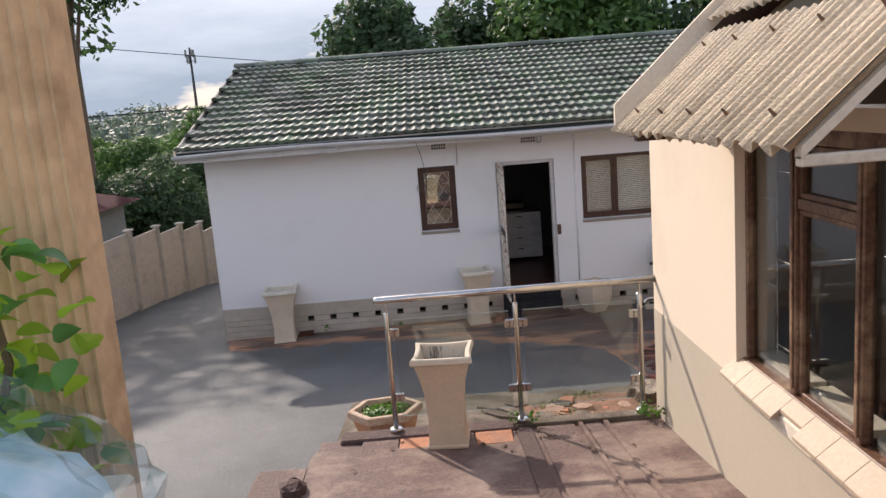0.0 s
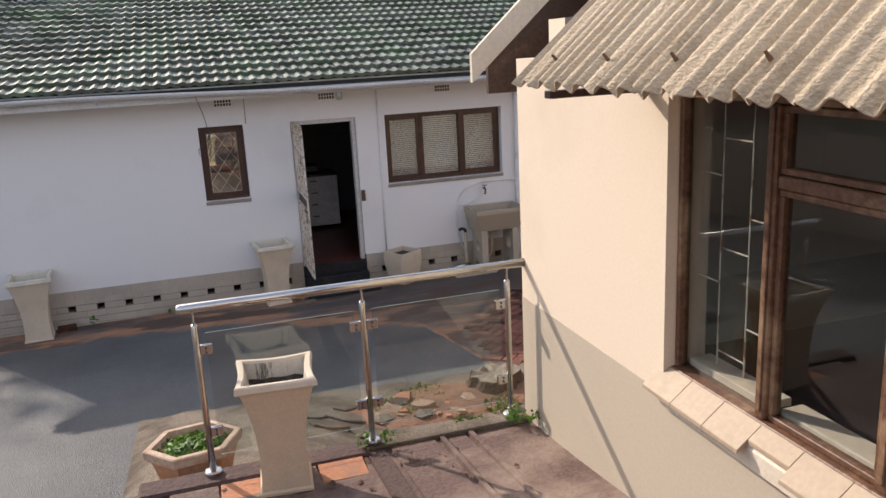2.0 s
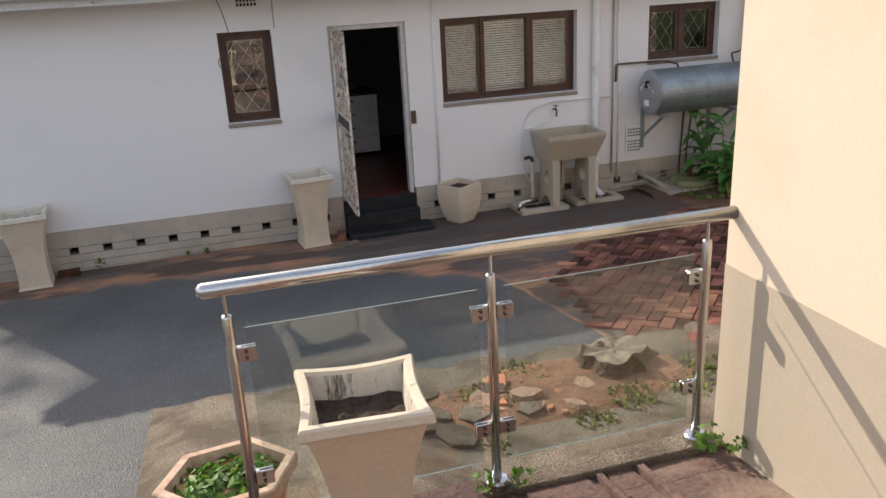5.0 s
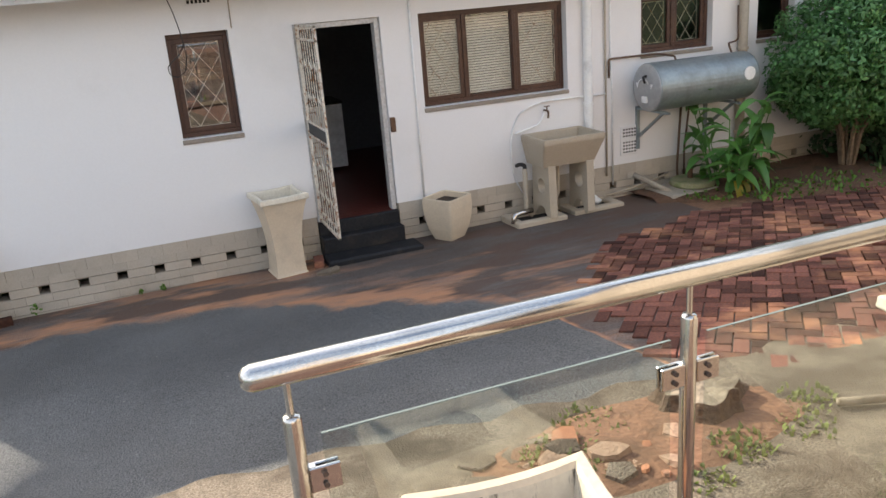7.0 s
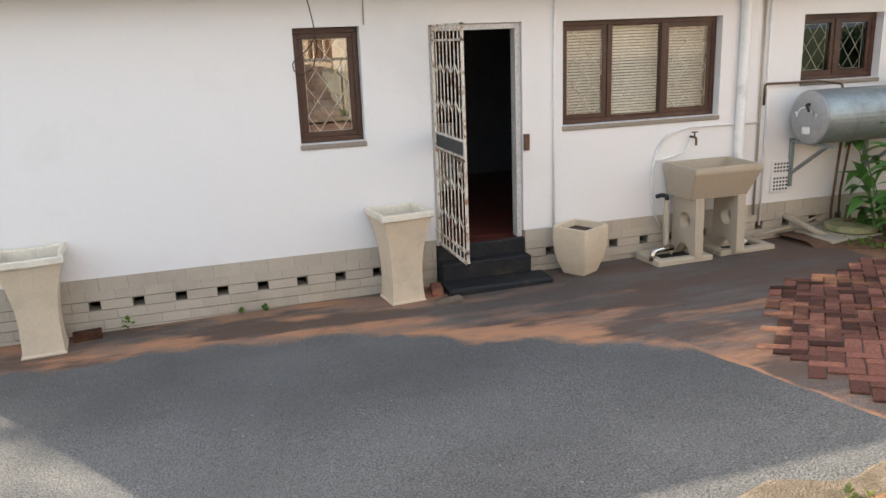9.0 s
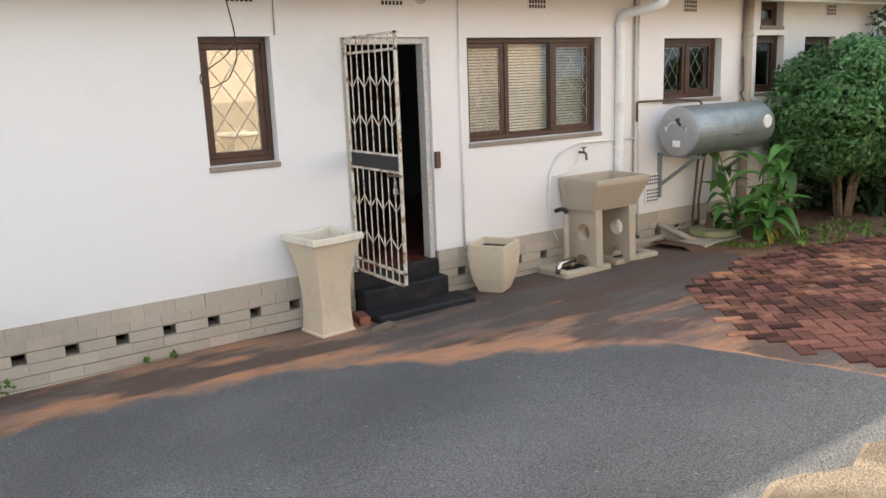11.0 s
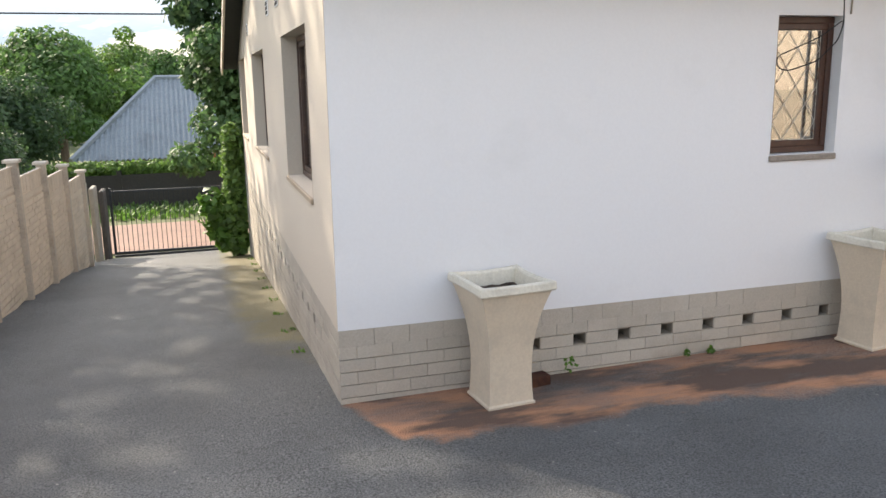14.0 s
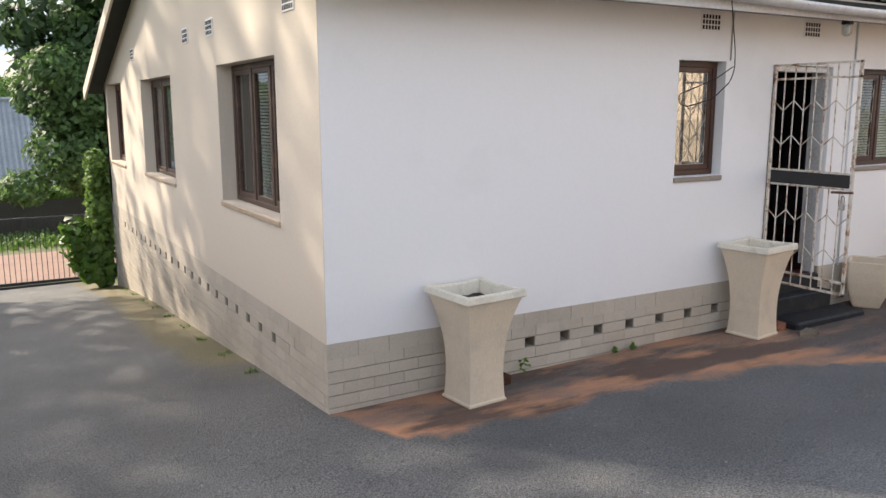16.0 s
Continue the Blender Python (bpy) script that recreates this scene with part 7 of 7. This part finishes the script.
box(bm, -0.10, -0.03, 0.05, 0.11, 0.10, 0.175, 0.02)
part("splinter", bm, M_STUMPTOP, sm)
rg = random.Random(12)
for k in range(64):
    u, v_ = rg.gauss(0, 0.24), rg.gauss(0, 0.13)
    x, y = 1.26 + u, 6.66 + v_ - 0.12 * u
    if (x - 1.86) ** 2 + (y - 6.88) ** 2 < 0.09 or x > 2.0:
        continue
    s = rg.uniform(0.018, 0.045) if k > 9 else rg.uniform(0.07, 0.12)
    bm = bmesh.new()
    m_ = rg.choice((5, 6, 7))
    bot = [(s * rg.uniform(0.75, 1.2) * math.cos(6.28 * i / m_), s * rg.uniform(0.45, 0.85) * math.sin(6.28 * i / m_), 0) for i in range(m_)]
    th = s * rg.uniform(0.25, 0.5)
    ring_tube(bm, [bot, [(p[0] * 0.92, p[1] * 0.92, th + rg.uniform(-0.006, 0.006)) for p in bot]])
    o = tagged(part("rubble_piece", bm, (M_RUBBLE, M_TERRA, M_RUBBLE, M_CONC)[k % 4]), "broken lump of old cement on the red soil", "rubble", "broken cement pieces")
    o.matrix_basis = pose(x, y, apron_z(x, y) + 0.008, rg.uniform(-14, 14), rg.uniform(-14, 14), rg.uniform(0, 360))
# slabs of the apron that have cracked apart and lifted
for x, y, r, w_, d_, dz in ((0.40, 6.42, 12, 0.15, 0.10, 0.0), (0.66, 6.36, 40, 0.13, 0.11, 0.006), (0.58, 6.66, -15, 0.17, 0.10, 0.004), (0.84, 6.62, 60, 0.14, 0.10, 0.012), (0.34, 6.72, 80, 0.12, 0.12, 0.0), (0.88, 6.92, 20, 0.16, 0.09, 0.0), (0.60, 6.93, 5, 0.12, 0.09, 0.0)):
    bm = bmesh.new()
    bot = [(w_ * rg.uniform(0.85, 1.2) * math.cos(2 * math.pi * i / 6 + 0.4), d_ * rg.uniform(0.85, 1.25) * math.sin(2 * math.pi * i / 6 + 0.4), -0.02) for i in range(6)]
    ring_tube(bm, [bot, [(p[0], p[1], 0.012) for p in bot], [(p[0] * 0.96, p[1] * 0.96, 0.018) for p in bot]])
    o = tagged(part("concrete_slab_piece", bm, M_CONC), "cracked slab of old concrete lifting from the apron", "rubble", "broken cement pieces")
    tx = math.degrees(math.atan((apron_z(x, y + 0.1) - apron_z(x, y - 0.1)) / 0.2))
    ty = -math.degrees(math.atan((apron_z(x + 0.1, y) - apron_z(x - 0.1, y)) / 0.2))
    o.matrix_basis = pose(x, y, apron_z(x, y) + dz, tx, ty, 0) @ Matrix.Rotation(radians(r), 4, 'Z')
pipe("stick", [(2.40, 6.52, apron_z(2.4, 6.52) + 0.03), (2.72, 6.40, apron_z(2.72, 6.4) + 0.03)], 0.022, M_STUMPTOP, "pale dry stick lying on the soil", seg=7, category="stick")

# hexagonal planter
hx = thing("hexagonal_planter", "low faded terracotta hexagonal planter full of green weeds", "planter", (-0.49, 5.68, apron_z(-0.49, 5.68) - 0.03), 8)
hexa = lambda r, z: [(r * 0.84 * 1.12 * math.cos(math.pi * k / 3), r * 0.84 * 0.95 * math.sin(math.pi * k / 3), z * 1.32) for k in range(6)]
bm = bmesh.new()
ring_tube(bm, [hexa(0.20, 0), hexa(0.21, 0.01), hexa(0.275, 0.165)])
part("body", bm, M_PLANTER, hx)
bm = bmesh.new()
ring_tube(bm, [hexa(0.272, 0.15), hexa(0.30, 0.155), hexa(0.305, 0.195), hexa(0.295, 0.20), hexa(0.255, 0.20), hexa(0.245, 0.16), hexa(0.22, 0.12)], cap=False)
part("rim", bm, M_HEXRIM, hx)
bm = bmesh.new()
bm.faces.new([bm.verts.new(p) for p in hexa(0.24, 0.15)])
part("soil", bm, M_SOIL, hx)
nr3 = np.random.default_rng(77)
part("greenery", leaf_cloud(nr3, [((0.04, 0, 0.21), (0.20, 0.17, 0.05)), ((-0.11, 0.02, 0.205), (0.12, 0.14, 0.045)), ((0.08, -0.04, 0.245), (0.08, 0.08, 0.045))], 900, 0.022, 0.7), M_WEED, hx)

# ---- beside the landing: fluted post, parapet, vine, plastic bag ----
bm = bmesh.new()
prof = []
x0, x1, y0, y1 = -1.02, -0.775, 1.70, 1.83
for k in range(16):
    u = k / 16
    prof.append((x0 + (x1 - x0) * u, y0 + (0.014 if k % 2 else 0)))
for k in range(8):
    u = k / 8
    prof.append((x1 - (0.010 if k % 2 else 0), y0 + (y1 - y0) * u))
prof += [(x1, y1), (x0, y1)]
ring_tube(bm, [[(x, y, z) for x, y in prof] for z in (LAND, 5.2)])
tagged(part("veranda_post", bm, M_POST), "sandy fluted timber veranda post beside the landing", "post")
bm = bmesh.new()
box(bm, -1.30, -0.72, -1.5, 1.68, LAND, 2.46, 0.01)
structure("wall_parapet", bm, M_CREAM, "low plastered parapet beside the landing")
nr4 = np.random.default_rng(55)
vine = thing("vine", "leafy green vine climbing the veranda post", "vine", (-0.92, 1.52, 2.46))
bm = bmesh.new()
tube(bm, [(-0.1, 0.1, 0), (0.02, 0.06, 0.3), (-0.05, 0.1, 0.7)], [0.012, 0.01, 0.004], 5)
part("stem", bm, M_BARK, vine)
VL = [leaf_mesh("leaf", 0.085, 0.055, M_VINE, 0.4), leaf_mesh("leaf", 0.07, 0.045, M_CANNA, 0.7)]
rg = random.Random(4)
for k in range(170):
    o = part("leaf", VL[0 if k % 3 else 1], None, vine)
    z = rg.uniform(0.02, 0.62)
    o.matrix_basis = pose(min(0.2, rg.gauss(0.02, 0.10)) - 0.10 * abs(z - 0.35), rg.gauss(0.0, 0.06), z, rg.uniform(-60, 40), rg.uniform(-40, 40), rg.uniform(0, 360)) @ Matrix.Scale(rg.uniform(0.7, 1.3), 4)
bag = thing("plastic_bag", "crumpled clear plastic bag with pale blue contents on the parapet", "bag", (-0.86, 1.24, 2.46))


def crumple(r, seed, n=18, amp=0.16):
    bm = bmesh.new()
    rings = []
    for j in range(1, 10):
        th = math.pi * 0.5 * j / 9.5
        rings.append([])
        for k in range(n):
            a = 2 * math.pi * k / n
            f = 1 + amp * noise.noise((3 * math.cos(a) + seed, 3 * math.sin(a), 3 * th))
            rings[-1].append((r[0] * f * math.cos(a) * math.sin(th + 0.1), r[1] * f * math.sin(a) * math.sin(th + 0.1), max(0, r[2] * f * math.cos(th))))
    ring_tube(bm, rings)
    return bm


part("contents", crumple((0.25, 0.30, 0.24), 3), M_BAGIN, bag, smooth=True)
part("film", crumple((0.31, 0.36, 0.30), 9, 26, 0.35), M_BAG, bag, "thin clear plastic film")

# ---- creeper and small growth at the gable's far end ----
cr = thing("creeper", "leafy creeper covering the far corner of the gable wall", "creeper", (-3.54, 21.55, ground_z(-3.6, 21.5)))
bm = bmesh.new()
tube(bm, [(0, 0, 0), (0.08, 0.02, 1.0), (0.0, 0.05, 2.1)], [0.03, 0.02, 0.008], 6)
part("stem", bm, M_BARK, cr)
nr5 = np.random.default_rng(66)
part("foliage", leaf_cloud(nr5, [((0.0, 0, 0.3 + 0.3 * k), (0.22 - 0.01 * k, 0.35, 0.28)) for k in range(7)] + [((-0.15, 0.1, 0.7), (0.18, 0.3, 0.4))], 3600, 0.06, 0.75), M_LEAFY, cr)
nr6 = np.random.default_rng(67)
part("young_leaves", leaf_cloud(nr6, [((-0.38, 0, 0.8), (0.25, 0.2, 0.45)), ((-0.2, -0.1, 0.35), (0.2, 0.2, 0.25))], 260, 0.10, 0.7), M_WEED, cr)
for k in range(9):
    y = 13.2 + k * 0.85
    tuft((WX - 0.08, y, ground_z(WX, y)), 0.07, 12, 0.03, M_GRASS, "little weeds along the foot of the gable wall", 120 + k, wide=0.008)
for k in range(7):
    tuft((-9 + k * 1.8, 33.0, ground_z(-5, 33)), 1.6, 420, 0.25, M_GRASS, "sunny grass verge across the street", 140 + k, "grass", 0.03)
for k in range(6):
    nr7 = np.random.default_rng(150 + k)
    hd = part("hedge", leaf_cloud(nr7, [((j * 0.5, 0, 0), (0.5, 0.5, 0.28)) for j in range(5)], 1500, 0.09), M_LEAFY)
    tagged(hd, "light green hedge topping the street fence", "hedge", "hedges")
    hd.matrix_basis = pose(-12 + k * 2.5, 35.3, ground_z(-5, 35) + 1.25)
bm = bmesh.new()
tube(bm, [(0, 0, 0), (0, 0, 0.9)], 0.05, 6)
sg = thing("traffic_cone", "small orange marker beside the hedge", "marker", (-3.6, 35.4, ground_z(-3, 35) + 1.0))
part("post", bm, M_TERRA, sg)

# ---- pieces: roof tiles, plinth bricks, pavers ----
def joined(name, mesh, mats, material, label, parent=None):
    """Many copies of one small mesh, joined."""
    co = np.array([v.co for v in mesh.vertices])
    n = len(co)
    polys = [tuple(p.vertices) for p in mesh.polygons]
    verts, faces = [], []
    for k, m in enumerate(mats):
        M = np.array(m)
        verts.append(co @ M[:3, :3].T + M[:3, 3])
        faces += [tuple(i + k * n for i in p) for p in polys]
    me = bpy.data.meshes.new(name)
    me.from_pydata(np.concatenate(verts).tolist(), [], faces)
    me.materials.append(material)
    o = new(name, me)
    o.parent = parent
    return tagged(o, label, "", "", "stuff")


TW, ROWS_N = 0.28, 15
slope_len = math.hypot(RIDGE_Y - EAVE_Y, RIDGE_Z - EAVE_Z)
TE = slope_len / ROWS_N
bm = bmesh.new()
prof = []
for k in range(13):
    u = k / 12
    h = 0.02 * max(0, math.sin(2 * math.pi * 2 * u - 0.6)) ** 0.8 if math.sin(4 * math.pi * u - 0.6) > 0 else 0.0
    prof.append((TW * u, h))
front = [bm.verts.new((x, 0, h + 0.06)) for x, h in prof]
back = [bm.verts.new((x, TE + 0.03, h + 0.004)) for x, h in prof]
under = [bm.verts.new((x, 0.0, h + 0.010)) for x, h in prof]
for i in range(12):
    bm.faces.new((front[i], front[i + 1], back[i + 1], back[i]))
    bm.faces.new((under[i], under[i + 1], front[i + 1], front[i]))
TILE = bpy.data.meshes.new("tile")
bmesh.ops.recalc_face_normals(bm, faces=bm.faces)
bm.to_mesh(TILE), bm.free()
TILE.materials.append(M_TILE)
ang = math.atan2(RIDGE_Z - EAVE_Z, RIDGE_Y - EAVE_Y)
roof = tagged(new("roof"), "weathered grey-green interlocking roof tiles with moss", "roof", kind="structure")
rest = []
rg = random.Random(2)
ncol = int((ROOF_X1 - ROOF_X0) / TW)
count = 0
for r in range(ROWS_N):
    s = r * TE
    y, z = EAVE_Y - 0.03 + s * math.cos(ang), EAVE_Z - 0.035 + s * math.sin(ang)
    for c in range(ncol):
        x = ROOF_X0 + 0.01 + c * TW + (TW / 2 if r % 2 and c < ncol - 1 else 0)
        m = Matrix.Translation((x, y, z + rg.uniform(-0.004, 0.004))) @ Matrix.Rotation(ang + rg.uniform(-0.012, 0.012), 4, 'X') @ Matrix.Rotation(rg.uniform(-0.012, 0.012), 4, 'Z')
        if count < 300 and r < 8 and c < 40:
            o = part("roof_tile", TILE, None, roof)
            o.matrix_basis = m
            count += 1
        else:
            rest.append(m)
joined("roof_tiles", TILE, rest, M_TILE, "rows of weathered grey-green roof tiles", roof)
bm = bmesh.new()
ring_tube(bm, [[(x, 0.13 * s * math.cos(a), 0.08 * s * math.sin(a)) for a in (math.pi * k / 8 for k in range(9))] for x, s in ((0, 1.08), (0.04, 1.1), (0.06, 1.0), (0.43, 0.96))], cap=True)
RIDGEM = bpy.data.meshes.new("ridge")
bm.to_mesh(RIDGEM), bm.free()
RIDGEM.materials.append(M_TILE)
for k in range(41):
    o = part("ridge_tile", RIDGEM, None, roof)
    o.matrix_basis = pose(ROOF_X0 + k * 0.405, RIDGE_Y, RIDGE_Z - 0.005)

bm = bmesh.new()
box(bm, 0, 1, -0.5, 0.5, -0.5, 0.5)
bmesh.ops.bevel(bm, geom=[e for e in bm.edges if all(v.co.x > 0.99 for v in e.verts)], offset=0.012, segments=1, affect='EDGES')
BRICK = bpy.data.meshes.new("brick")
bmesh.ops.recalc_face_normals(bm, faces=bm.faces)
bm.to_mesh(BRICK), bm.free()
BRICK.materials.append(M_BRICKP)
COURSES = [(PLINTH, 0.108)] + [(PLINTH - 0.11 - 0.085 * k, 0.077) for k in range(20)]
core = bpy.data.objects["wall_plinth_core"]


def lay_bricks(u0, u1, foot, vent, place, limit):
    """Courses between u0 and u1 down to foot(u); place(u, z, length, height) gives the pose of a brick; bricks past the limit are joined."""
    mats = []
    for r, (top, h) in enumerate(COURSES):
        z = top - h / 2 - 0.002
        segs = []
        if r == 2:
            holes = [v for v in vent if u0 + 0.06 < v < u1 - 0.06]
            lead = []
            a = u0
            while a + MOD < holes[0] - 0.05:
                lead.append((a + 0.0028, a + MOD - 0.0028))
                a += MOD
            segs += lead
            cuts = [a] + holes + [u1]
            for a, b in zip(cuts, cuts[1:]):
                a2, b2 = a + (0.05 if a in holes else 0.004), b - (0.05 if b in holes else 0.004)
                if b2 - a2 > 0.03:
                    segs.append((a2, b2))
        else:
            a = u0 - (MOD / 2 if r % 2 else 0)
            while a < u1:
                lo_, hi_ = max(a, u0) + 0.0028, min(a + MOD, u1) - 0.0028
                if hi_ - lo_ > 0.03:
                    segs.append((lo_, hi_))
                a += MOD
        for lo_, hi_ in segs:
            if top > foot((lo_ + hi_) / 2) - 0.02:
                mats.append(((lo_ + hi_) / 2, place((lo_ + hi_) / 2, z, hi_ - lo_, h)))
    mats.sort(key=lambda q: q[0])
    for u, m in mats[:limit]:
        o = part("brick", BRICK, None, core)
        o.matrix_basis = m
    if mats[limit:]:
        joined("plinth_bricks", BRICK, [m for _, m in mats[limit:]], M_BRICKP, "painted plinth bricks", core)


rg = random.Random(7)


def on_front(u, z, ln, h):
    return Matrix.Translation((u, WY + 0.06, z)) @ Matrix.Rotation(radians(-90), 4, 'Z') @ Matrix.Diagonal((0.06 + rg.uniform(-0.0015, 0.002), ln + 0.003, h + 0.002, 1))


def on_side(u, z, ln, h):
    return Matrix.Translation((WX + 0.06, u, z)) @ Matrix.Rotation(radians(180), 4, 'Z') @ Matrix.Diagonal((0.06 + rg.uniform(-0.0015, 0.002), ln + 0.003, h + 0.002, 1))


lay_bricks(WX, 0.95, lambda u: ground_z(u, WY), front_vents, on_front, 120)
lay_bricks(1.84, 9.0, lambda u: ground_z(u, WY), front_vents, on_front, 180)
lay_bricks(WY + 0.06, 21.3, lambda u: ground_z(WX, u), side_vents, on_side, 260)

# clay pavers in the yard
bm = bmesh.new()
box(bm, -0.097, 0.097, -0.047, 0.047, -0.03, 0.006)
bmesh.ops.bevel(bm, geom=[e for e in bm.edges if all(v.co.z > 0 for v in e.verts)], offset=0.004, segments=1, affect='EDGES')
PAVER = bpy.data.meshes.new("paver")
bmesh.ops.recalc_face_normals(bm, faces=bm.faces)
bm.to_mesh(PAVER), bm.free()
PAVER.materials.append(M_PAVER)
bm = bmesh.new()
sheet(bm, [2.4, 3, 4, 5, 6, 7, 8, 10, 13], [5.3, 6, 6.76, 7.4, 8, 9, 10, 10.6, 11.2, 11.74], -0.012)
yard = structure("pavement_yard", bm, M_EARTH, "red-brown clay brick paving with sandy joints")
mats = []
rg = random.Random(3)
PW, TURN45 = 0.102, radians(48)
cu, su = math.cos(TURN45), math.sin(TURN45)
for i in range(-95, 95):
    for j in range(-95, 95):
        if (i - j) % 4 == 0:
            u, v_, a = (i + 1) * PW, (j + 0.5) * PW, 0
        elif (i - j) % 4 == 3:
            u, v_, a = (i + 0.5) * PW, (j + 1) * PW, 90
        else:
            continue
        x, y = 6.2 + u * cu - v_ * su, 8.6 + u * su + v_ * cu
        left = float(np.interp(y, [6.0, 6.6, 7.0, 7.8, 8.9, 9.2, 9.7, 10.35, 10.8], [2.55, 2.4, 2.25, 2.14, 2.26, 2.6, 2.95, 3.3, 4.6])) + 0.06 * math.sin(y * 9) + 0.05 * math.sin(y * 23)
        bed = float(np.interp(x, [2.9, 3.7, 4.7, 5.3, 6.3, 8.0, 12.2], [10.1, 10.2, 10.5, 10.5, 10.05, 9.35, 8.9])) + 0.06 * math.sin(x * 7)
        if left < x < 11.3 and 6.2 < y < bed and rg.random() > 0.012:
            z = ground_z(x, y)
            fall = Vector((ground_z(x + 0.1, y) - z, ground_z(x, y + 0.1) - z, 0)) / 0.1
            m = Matrix.Translation((x, y, z + 0.006 + rg.uniform(-0.003, 0.004))) @ Vector((0, 0, 1)).rotation_difference(Vector((-fall.x + rg.uniform(-0.014, 0.014), -fall.y + rg.uniform(-0.014, 0.014), 1))).to_matrix().to_4x4()
            mats.append((math.hypot(x + 0.5, y - 5.5), m @ Matrix.Rotation(TURN45 + radians(a + rg.uniform(-1.2, 1.2)), 4, 'Z')))
mats.sort(key=lambda q: q[0])
for _, m in mats[:300]:
    o = part("paver", PAVER, None, yard)
    o.matrix_basis = m
joined("pavers", PAVER, [m for _, m in mats[300:]], M_PAVER, "red-brown clay pavers", yard)
